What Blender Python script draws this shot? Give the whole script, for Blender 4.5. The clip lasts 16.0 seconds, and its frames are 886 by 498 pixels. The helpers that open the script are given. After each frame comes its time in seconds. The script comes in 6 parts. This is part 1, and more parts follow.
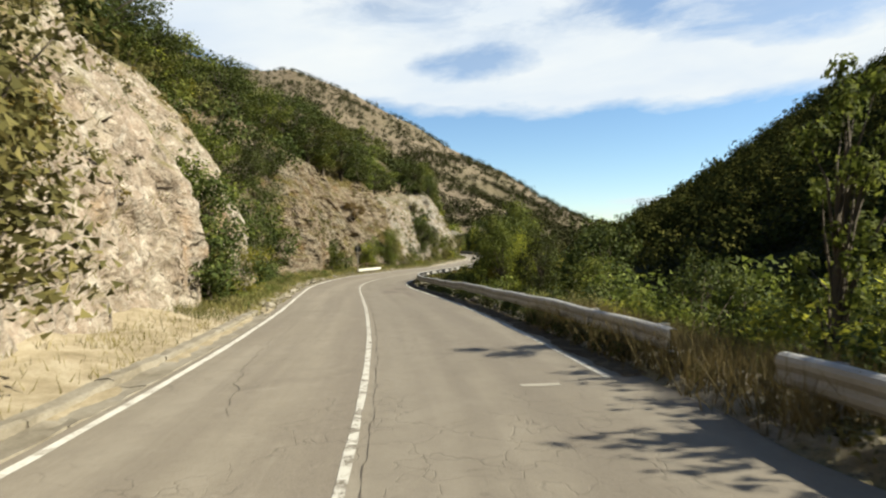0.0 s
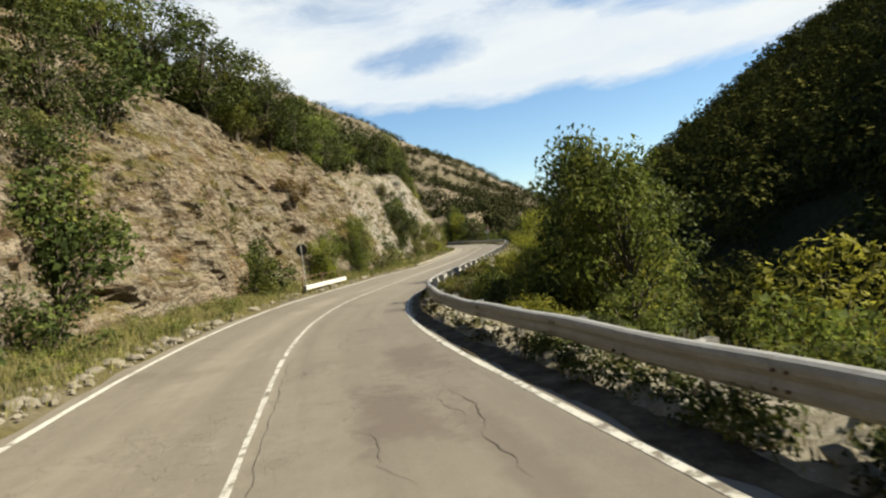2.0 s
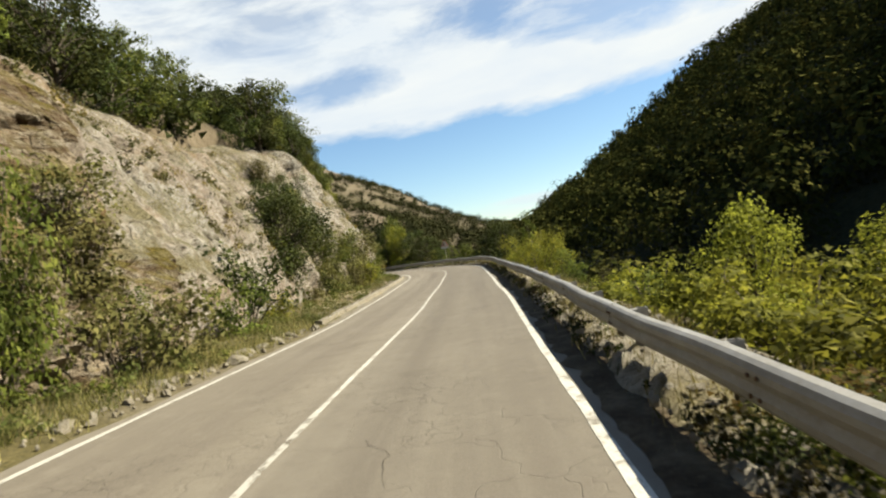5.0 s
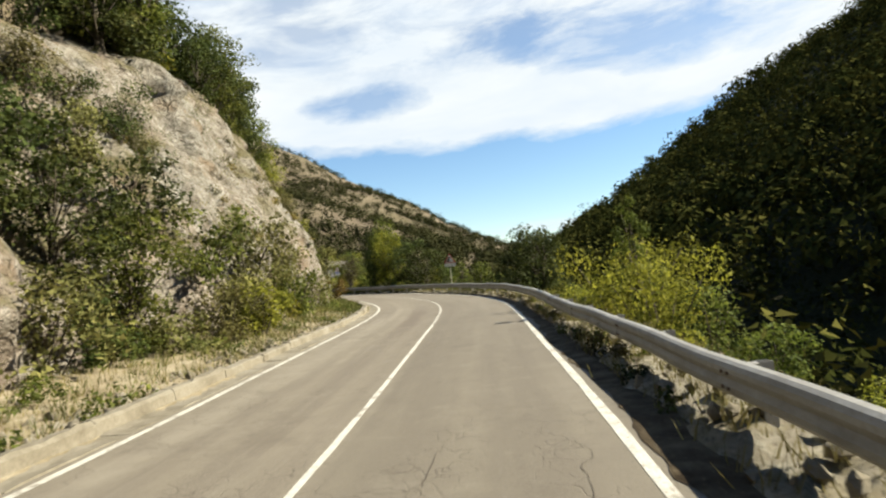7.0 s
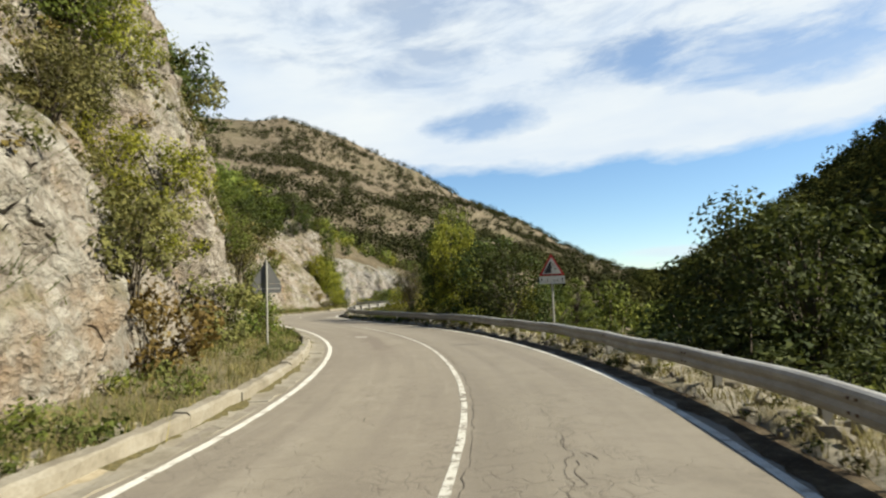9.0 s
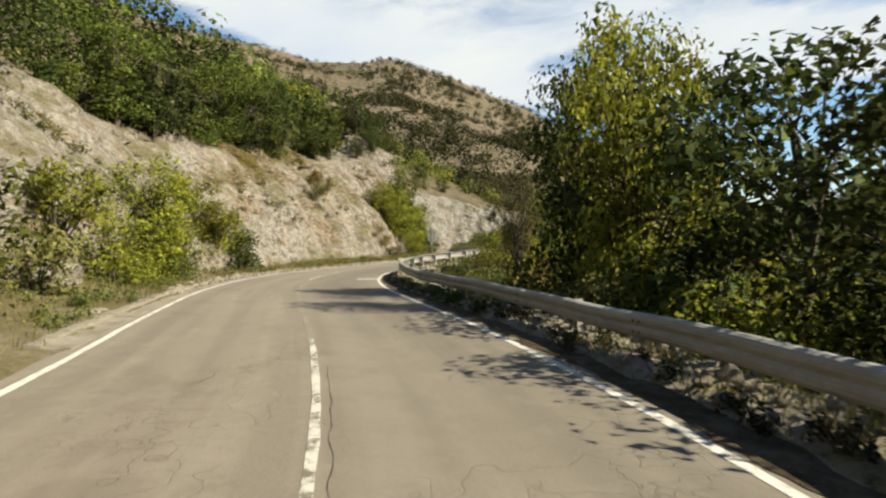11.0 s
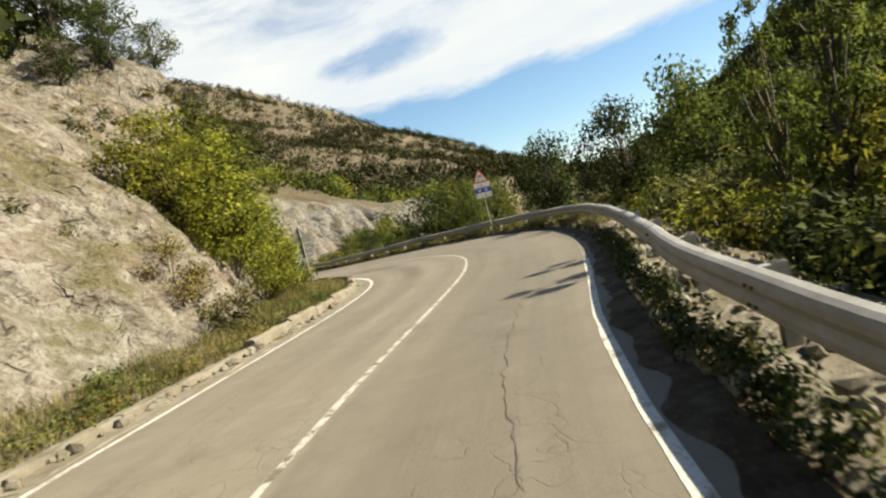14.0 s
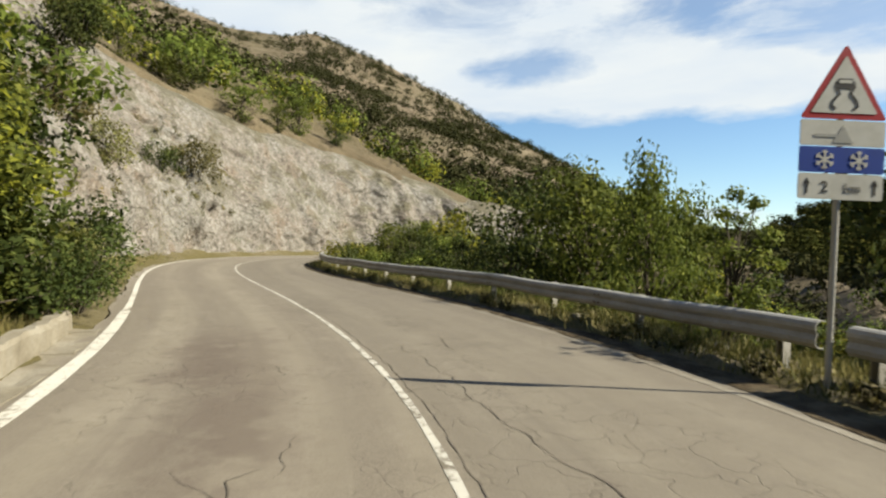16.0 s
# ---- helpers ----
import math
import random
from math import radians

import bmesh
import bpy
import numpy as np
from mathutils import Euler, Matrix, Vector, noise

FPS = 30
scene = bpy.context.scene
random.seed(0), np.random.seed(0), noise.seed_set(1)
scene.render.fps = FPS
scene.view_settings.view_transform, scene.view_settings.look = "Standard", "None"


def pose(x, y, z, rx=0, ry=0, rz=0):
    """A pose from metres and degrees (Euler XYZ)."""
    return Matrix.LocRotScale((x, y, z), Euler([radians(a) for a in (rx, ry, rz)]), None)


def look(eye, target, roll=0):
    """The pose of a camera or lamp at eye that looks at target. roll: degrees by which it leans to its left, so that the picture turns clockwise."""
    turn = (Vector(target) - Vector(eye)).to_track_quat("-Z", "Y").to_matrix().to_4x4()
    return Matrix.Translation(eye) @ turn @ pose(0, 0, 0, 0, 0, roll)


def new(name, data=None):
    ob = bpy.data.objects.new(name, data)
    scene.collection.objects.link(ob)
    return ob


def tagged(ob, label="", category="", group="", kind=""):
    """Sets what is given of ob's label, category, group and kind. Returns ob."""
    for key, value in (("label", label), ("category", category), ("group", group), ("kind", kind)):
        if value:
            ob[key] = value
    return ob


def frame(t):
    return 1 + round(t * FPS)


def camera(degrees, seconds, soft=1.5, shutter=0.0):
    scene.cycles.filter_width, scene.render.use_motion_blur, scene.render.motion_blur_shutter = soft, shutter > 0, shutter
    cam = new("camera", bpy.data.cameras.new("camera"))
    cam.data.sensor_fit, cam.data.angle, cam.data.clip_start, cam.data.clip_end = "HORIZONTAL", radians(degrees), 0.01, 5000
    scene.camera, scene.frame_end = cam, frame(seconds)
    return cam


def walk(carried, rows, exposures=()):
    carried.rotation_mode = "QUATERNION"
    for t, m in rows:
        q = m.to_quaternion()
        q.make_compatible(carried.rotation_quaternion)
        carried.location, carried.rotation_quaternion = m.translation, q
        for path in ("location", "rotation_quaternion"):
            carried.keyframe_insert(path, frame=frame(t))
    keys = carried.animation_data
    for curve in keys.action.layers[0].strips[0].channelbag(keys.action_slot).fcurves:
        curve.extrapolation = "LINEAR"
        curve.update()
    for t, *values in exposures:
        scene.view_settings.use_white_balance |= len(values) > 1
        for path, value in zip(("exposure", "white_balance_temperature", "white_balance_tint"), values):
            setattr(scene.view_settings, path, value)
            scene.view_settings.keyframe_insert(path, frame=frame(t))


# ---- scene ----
# ---- camera ----
cam = camera(73.04, 16.0, soft=2.25, shutter=0.08)
PATH = [  # t, x, y, z, yaw, pitch, lean
    (0, 0.534, -0.118, 1.607, 15.44, -0.99, -0.08),
    (0.5, -1.365, 5.564, 1.378, 15.43, -0.70, -2.08),
    (1, -3.521, 11.104, 1.195, 14.75, -0.49, -2.76),
    (1.5, -5.687, 16.619, 1.006, 13.51, -0.76, -4.82),
    (2, -7.965, 22.066, 0.785, 12.21, -1.65, -6.52),
    (2.5, -10.119, 27.502, 0.491, 10.20, -2.12, -7.16),
    (3, -12.103, 33.016, 0.290, 7.35, -2.21, -7.21),
    (3.5, -13.704, 38.843, 0.133, 5.33, -1.57, -9.28),
    (4, -14.957, 44.706, -0.067, 3.86, -0.81, -10.71),
    (4.5, -15.501, 50.491, -0.191, 4.10, -0.27, -10.87),
    (5, -15.922, 56.074, -0.280, 5.16, 0.04, -9.77),
    (5.5, -16.303, 61.494, -0.356, 4.63, 0.28, -8.09),
    (6, -16.584, 66.928, -0.411, 3.71, 0.62, -6.50),
    (6.5, -16.809, 72.578, -0.448, 4.55, 1.22, -5.69),
    (7, -17.140, 78.409, -0.459, 6.43, 2.06, -5.66),
    (7.5, -17.527, 84.092, -0.491, 8.28, 3.32, -5.46),
    (8, -17.944, 90.038, -0.490, 10.04, 5.78, -5.53),
    (8.5, -18.496, 96.134, -0.523, 12.41, 6.92, -4.48),
    (9, -19.327, 102.159, -0.502, 16.90, 4.60, -2.19),
    (9.5, -20.576, 108.254, -0.513, 21.85, 1.74, -0.95),
    (10, -22.329, 113.930, -0.521, 24.77, 0.31, -0.87),
    (10.5, -24.556, 119.140, -0.498, 25.88, -0.40, -1.19),
    (11, -27.154, 123.895, -0.446, 27.45, -0.39, -1.91),
    (11.5, -30.133, 128.338, -0.379, 29.09, -0.17, -3.23),
    (12, -33.448, 132.644, -0.318, 29.23, -0.23, -5.34),
    (12.5, -36.944, 137.080, -0.265, 27.27, -1.06, -8.46),
    (13, -40.171, 141.837, -0.221, 21.55, -2.67, -12.57),
    (13.5, -42.868, 146.675, -0.208, 16.06, -3.93, -17.17),
    (14, -44.712, 151.749, -0.077, 11.58, -2.47, -15.03),
    (14.5, -45.989, 157.497, 0.112, 11.14, -1.06, -9.39),
    (15, -46.964, 163.728, 0.122, 12.11, -2.76, -2.93),
    (15.5, -48.110, 169.915, 0.050, 15.55, -3.49, 1.24),
    (16, -49.881, 175.789, 0.052, 19.87, -0.58, 1.86),
]


def aim(x, y, z, yaw, pitch, lean):
    """The camera's pose from its place and its yaw, pitch and lean."""
    a, b = radians(yaw), radians(pitch)
    way = Vector((-math.sin(a) * math.cos(b), math.cos(a) * math.cos(b), math.sin(b)))
    eye = Vector((x, y, z))
    return look(eye, eye + way, lean)


walk(cam, [(t, aim(*p)) for t, *p in PATH], [(0, 1.34, 6550, 5), (4, 1.32, 6750, 5), (6.5, 1.44, 6700, 5), (9, 1.31, 6450, 5), (10, 1.28, 6600, 5), (12.5, 1.33, 6950, 5), (13.5, 1.42, 6950, 5), (14.5, 1.35, 6900, 5), (16, 1.30, 6650, 5)])

# ---- sky, sun ----
SUN_AZ, SUN_EL = radians(80.0), radians(38.0)  # to the right of +y, and up
world = bpy.data.worlds.new("sky")
scene.world = world
world.use_nodes = True


def sky_nodes():
    nt = world.node_tree
    nt.nodes.clear()
    N, L = nt.nodes.new, nt.links.new

    def val(op, a, b=None, c=None, clamp=False):
        n = N("ShaderNodeMath")
        n.operation, n.use_clamp = op, clamp
        for i, v in enumerate((a, b, c)):
            if v is None:
                continue
            if isinstance(v, (int, float)):
                n.inputs[i].default_value = v
            else:
                L(v, n.inputs[i])
        return n.outputs[0]

    out, bg = N("ShaderNodeOutputWorld"), N("ShaderNodeBackground")
    sky = N("ShaderNodeTexSky")
    sky.sky_type, sky.sun_disc = "NISHITA", False
    sky.sun_elevation, sky.sun_rotation = SUN_EL, SUN_AZ
    sky.altitude, sky.air_density, sky.dust_density, sky.ozone_density = 500, 1.0, 0.2, 3.0
    co = N("ShaderNodeTexCoord")
    sep = N("ShaderNodeSeparateXYZ")
    L(co.outputs["Generated"], sep.inputs[0])
    az = val("MULTIPLY", val("ARCTAN2", val("MULTIPLY", sep.outputs[0], -1.0), sep.outputs[1]), 57.2958)
    el = val("MULTIPLY", val("ARCSINE", sep.outputs[2]), 57.2958)
    cmb = N("ShaderNodeCombineXYZ")
    L(val("MULTIPLY", az, 0.05), cmb.inputs[0])
    L(val("ADD", val("MULTIPLY", el, 0.16), val("MULTIPLY", az, 0.012)), cmb.inputs[1])

    def cloud_noise(scale, detail, rough, dist):
        n = N("ShaderNodeTexNoise")
        n.inputs["Scale"].default_value, n.inputs["Detail"].default_value = scale, detail
        n.inputs["Roughness"].default_value, n.inputs["Distortion"].default_value = rough, dist
        L(cmb.outputs[0], n.inputs["Vector"])
        return n.outputs["Fac"]

    big, fine = cloud_noise(1.1, 5, 0.55, 0.3), cloud_noise(3.0, 9, 0.64, 0.25)
    streak = cloud_noise(1.7, 7, 0.62, 0.4)
    # the lower edge of the white bank of cloud, dipping to the left of the valley's mouth
    low = val("ADD", 11.4, val("MULTIPLY", val("POWER", val("MULTIPLY", val("ADD", az, 6.0), 0.05), 2.0), 1.9))
    low = val("SUBTRACT", low, val("MULTIPLY", val("MAXIMUM", az, 0.0), 0.125))
    above = val("SUBTRACT", el, low)
    ragged = val("MULTIPLY", val("SUBTRACT", fine, 0.5), 3.0)
    bank = val("MULTIPLY", val("ADD", val("ADD", above, ragged), 0.3), 0.75, clamp=True)

    def hole(a0, e0, wa, we, tilt):
        da = val("SUBTRACT", az, a0)
        de = val("SUBTRACT", val("SUBTRACT", el, e0), val("MULTIPLY", da, tilt))
        q = val("ADD", val("POWER", val("DIVIDE", da, wa), 2.0), val("POWER", val("DIVIDE", de, we), 2.0))
        q = val("ADD", q, val("MULTIPLY", val("SUBTRACT", streak, 0.5), 4.5))
        q = val("ADD", q, val("MULTIPLY", val("SUBTRACT", fine, 0.5), 2.0))
        return val("MULTIPLY", val("SUBTRACT", 1.5, q), 0.7, clamp=True)

    holes = val("MAXIMUM", hole(12.5, 16.2, 5.0, 1.5, -0.06), val("MULTIPLY", hole(-13.0, 19.0, 12.0, 2.6, 0.13), 0.9))
    thin = val("MULTIPLY", val("SUBTRACT", streak, 0.36), 5.0, clamp=True)
    high = val("MULTIPLY", val("SUBTRACT", above, 5.0), 0.30, clamp=True)
    clear = val("SUBTRACT", 1.0, val("MULTIPLY", val("SUBTRACT", el, 27.0), 0.08, clamp=True))  # blue overhead
    body = val("SUBTRACT", 1.0, val("MULTIPLY", high, val("MULTIPLY", val("SUBTRACT", 1.0, thin), 0.5)))
    wisp = val("MULTIPLY", hole(-4.0, 3.3, 4.0, 0.45, 0.0), 0.6)
    mask = val("MULTIPLY", val("MULTIPLY", bank, body), val("SUBTRACT", 1.0, val("MULTIPLY", holes, 0.72)))
    mask = val("MAXIMUM", val("MULTIPLY", mask, clear), wisp)
    shade = N("ShaderNodeMix")
    shade.data_type = "RGBA"
    shade.inputs["A"].default_value, shade.inputs["B"].default_value = (5.0, 5.7, 6.9, 1), (7.0, 7.1, 7.2, 1)
    L(val("MULTIPLY_ADD", big, 1.8, -0.35, clamp=True), shade.inputs["Factor"])
    mix = N("ShaderNodeMix")
    mix.data_type = "RGBA"
    L(mask, mix.inputs["Factor"])
    rich = N("ShaderNodeHueSaturation")
    rich.inputs["Saturation"].default_value, rich.inputs["Value"].default_value = 1.06, 1.2
    L(sky.outputs[0], rich.inputs["Color"])
    L(rich.outputs[0], mix.inputs["A"])
    L(shade.outputs["Result"], mix.inputs["B"])
    L(mix.outputs["Result"], bg.inputs[0])
    bg.inputs[1].default_value = 0.055
    L(bg.outputs[0], out.inputs[0])


sky_nodes()
sun = new("sun", bpy.data.lights.new("sun", "SUN"))
sun.data.energy, sun.data.angle, sun.data.color = 5.0, radians(0.53), (1.0, 0.93, 0.80)
sun.matrix_world = look((0, 0, 0), (-math.sin(SUN_AZ) * math.cos(SUN_EL), -math.cos(SUN_AZ) * math.cos(SUN_EL), -math.sin(SUN_EL)))

# ---- materials ----
def material(name, build, rough=0.9, metal=0.0, bump=0.0, spec=0.3):
    """A material; build(tree) gives the colour's socket and a height's socket or None."""
    m = bpy.data.materials.new(name)
    m.use_nodes = True
    t = Nodes(m.node_tree)
    p = m.node_tree.nodes["Principled BSDF"]
    p.inputs["Roughness"].default_value, p.inputs["Metallic"].default_value = rough, metal
    p.inputs["Specular IOR Level"].default_value = spec
    colour, height = build(t)
    if isinstance(colour, tuple):
        p.inputs["Base Color"].default_value = (*colour, 1)
    else:
        t.link(colour, p.inputs["Base Color"])
    if height is not None and bump:
        b = t.new("ShaderNodeBump")
        b.inputs["Strength"].default_value, b.inputs["Distance"].default_value = 1.0, bump
        t.link(height, b.inputs["Height"])
        t.link(b.outputs[0], p.inputs["Normal"])
    return m


class Nodes:
    """Short ways to build a node tree."""

    def __init__(self, tree):
        self.new, self.link = tree.nodes.new, tree.links.new
        self.place = self.new("ShaderNodeTexCoord").outputs["Object"]

    def mapped(self, scale, vector=None):
        n = self.new("ShaderNodeMapping")
        n.inputs["Scale"].default_value = scale
        self.link(vector or self.place, n.inputs["Vector"])
        return n.outputs[0]

    def noise(self, scale, detail=4, rough=0.55, vector=None, distort=0.0):
        n = self.new("ShaderNodeTexNoise")
        n.inputs["Scale"].default_value, n.inputs["Detail"].default_value = scale, detail
        n.inputs["Roughness"].default_value, n.inputs["Distortion"].default_value = rough, distort
        self.link(vector or self.place, n.inputs["Vector"])
        return n.outputs["Fac"]

    def cells(self, scale, feature="F1", vector=None, out="Distance"):
        n = self.new("ShaderNodeTexVoronoi")
        n.feature = feature
        n.inputs["Scale"].default_value = scale
        self.link(vector or self.place, n.inputs["Vector"])
        return n.outputs[out]

    def ramp(self, fac, *stops):
        n = self.new("ShaderNodeValToRGB")
        e = n.color_ramp.elements
        while len(e) < len(stops):
            e.new(0.5)
        for k, (at, c) in zip(e, stops):
            k.position = at
            k.color = (*c, 1) if isinstance(c, tuple) else (c, c, c, 1)
        self.link(fac, n.inputs[0])
        return n.outputs[0]

    def mix(self, fac, a, b, kind="MIX"):
        n = self.new("ShaderNodeMix")
        n.data_type, n.blend_type = "RGBA", kind
        for v, key in ((fac, "Factor"), (a, "A"), (b, "B")):
            s = n.inputs[key] if key == "Factor" else [i for i in n.inputs if i.name == key and i.type == "RGBA"][0]
            if isinstance(v, tuple):
                s.default_value = (*v, 1)
            elif isinstance(v, (int, float)):
                s.default_value = v
            else:
                self.link(v, s)
        return [o for o in n.outputs if o.type == "RGBA"][0]

    def math(self, op, a, b=0.0, clamp=False):
        n = self.new("ShaderNodeMath")
        n.operation, n.use_clamp = op, clamp
        for i, v in enumerate((a, b)):
            if isinstance(v, (int, float)):
                n.inputs[i].default_value = v
            else:
                self.link(v, n.inputs[i])
        return n.outputs[0]

    def warped(self, amount, scale):
        """The place, shaken by noise, so that cells and cracks run crooked."""
        n = self.new("ShaderNodeTexNoise")
        n.inputs["Scale"].default_value = scale
        self.link(self.place, n.inputs["Vector"])
        s = self.new("ShaderNodeVectorMath")
        s.operation = "MULTIPLY_ADD"
        self.link(n.outputs["Color"], s.inputs[0])
        s.inputs[1].default_value = (amount, amount, amount)
        self.link(self.place, s.inputs[2])
        return s.outputs[0]


def asphalt_look(t):
    uv = t.new("ShaderNodeUVMap").outputs[0]  # length along the road and offset from its middle, in metres
    big = t.noise(0.35, 4)
    mid = t.noise(2.2, 6, 0.68)
    grain = t.noise(60, 3, 0.75)
    track = t.noise(1.0, 4, 0.6, t.mapped((0.05, 1.3, 1), uv))
    wide = t.noise(1.0, 3, 0.5, t.mapped((0.022, 0.7, 1), uv))
    drag = t.noise(1.0, 5, 0.65, t.mapped((0.35, 5.0, 1), uv))
    base = t.ramp(big, (0.3, (0.134, 0.112, 0.080)), (0.55, (0.162, 0.137, 0.099)), (0.75, (0.187, 0.160, 0.120)))
    base = t.mix(t.ramp(wide, (0.42, 0.85), (0.52, 0.0)), base, (0.112, 0.091, 0.066))
    base = t.mix(t.ramp(wide, (0.52, 0.0), (0.66, 0.6)), base, (0.203, 0.176, 0.134))
    base = t.mix(t.ramp(track, (0.36, 0.75), (0.54, 0.0)), base, (0.091, 0.072, 0.053))
    base = t.mix(t.ramp(drag, (0.55, 0.0), (0.78, 0.4)), base, (0.221, 0.197, 0.151))
    base = t.mix(t.ramp(mid, (0.46, 0.0), (0.68, 0.55)), base, (0.106, 0.086, 0.064))
    base = t.mix(t.ramp(mid, (0.30, 0.4), (0.44, 0.0)), base, (0.215, 0.189, 0.145))
    base = t.mix(t.ramp(grain, (0.25, 0.0), (0.7, 0.5)), base, (0.234, 0.206, 0.161))
    base = t.mix(t.ramp(grain, (0.22, 0.5), (0.42, 0.0)), base, (0.066, 0.053, 0.038))
    stain = t.noise(0.5, 6, 0.7)
    base = t.mix(t.ramp(stain, (0.56, 0.0), (0.68, 0.4)), base, (0.086, 0.069, 0.051))
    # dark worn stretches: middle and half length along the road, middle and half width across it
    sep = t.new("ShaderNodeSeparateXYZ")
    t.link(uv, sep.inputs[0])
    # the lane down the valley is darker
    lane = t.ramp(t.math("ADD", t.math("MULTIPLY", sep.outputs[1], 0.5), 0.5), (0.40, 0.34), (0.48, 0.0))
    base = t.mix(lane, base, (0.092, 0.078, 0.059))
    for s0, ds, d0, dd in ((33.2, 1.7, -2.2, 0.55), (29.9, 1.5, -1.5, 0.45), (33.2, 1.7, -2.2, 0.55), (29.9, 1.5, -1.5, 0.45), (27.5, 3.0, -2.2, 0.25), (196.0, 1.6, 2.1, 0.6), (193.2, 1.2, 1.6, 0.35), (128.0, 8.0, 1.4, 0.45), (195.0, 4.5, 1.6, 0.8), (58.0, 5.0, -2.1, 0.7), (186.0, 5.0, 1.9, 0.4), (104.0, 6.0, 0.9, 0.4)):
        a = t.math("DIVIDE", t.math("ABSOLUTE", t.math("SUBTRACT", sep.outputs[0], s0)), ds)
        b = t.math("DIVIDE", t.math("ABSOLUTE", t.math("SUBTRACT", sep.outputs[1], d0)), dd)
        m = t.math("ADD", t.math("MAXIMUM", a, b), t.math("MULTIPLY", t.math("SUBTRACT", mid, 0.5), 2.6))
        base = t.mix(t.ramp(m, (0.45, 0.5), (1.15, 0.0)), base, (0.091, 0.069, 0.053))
    crack = t.cells(0.45, "DISTANCE_TO_EDGE", t.warped(1.3, 1.3))
    fine = t.cells(1.9, "DISTANCE_TO_EDGE", t.warped(0.8, 2.4))
    where = t.ramp(t.noise(0.22, 3), (0.50, 0.0), (0.58, 0.7))
    where2 = t.ramp(t.noise(0.55, 4, 0.65, t.mapped((0.5, 1, 1), uv)), (0.46, 0.0), (0.56, 0.9))
    line = t.math("MULTIPLY", t.ramp(crack, (0.0, 1.0), (0.0045, 0.0)), where)
    line2 = t.math("MULTIPLY", t.ramp(fine, (0.0, 0.95), (0.02, 0.0)), where2)
    both = t.math("MAXIMUM", line, line2)
    base = t.mix(t.math("MULTIPLY", both, 0.5), base, (0.058, 0.045, 0.032))
    return base, t.math("SUBTRACT", t.math("ADD", t.math("MULTIPLY", grain, 0.6), t.math("MULTIPLY", mid, 0.4)), both)


def paint_look(t):
    worn = t.ramp(t.noise(3.0, 8, 0.75), (0.35, 0.0), (0.49, 1.0))
    fleck = t.ramp(t.noise(30, 3, 0.7), (0.32, 0.35), (0.5, 1.0))
    grain = t.noise(70, 3, 0.7)
    c = t.mix(t.math("MULTIPLY", worn, fleck), (0.160, 0.137, 0.103), (0.500, 0.475, 0.410))
    return c, grain


def worn_paint_look(t):
    worn = t.ramp(t.noise(4.5, 9, 0.8), (0.43, 0.0), (0.51, 1.0))
    grain = t.noise(70, 3, 0.7)
    c = t.mix(worn, (0.122, 0.103, 0.076), (0.400, 0.378, 0.322))
    return c, grain


def faint_paint_look(t):
    worn = t.ramp(t.noise(1.2, 9, 0.8), (0.45, 0.05), (0.75, 0.75))
    grain = t.noise(70, 3, 0.7)
    return t.mix(worn, (0.145, 0.124, 0.092), (0.248, 0.226, 0.181)), grain


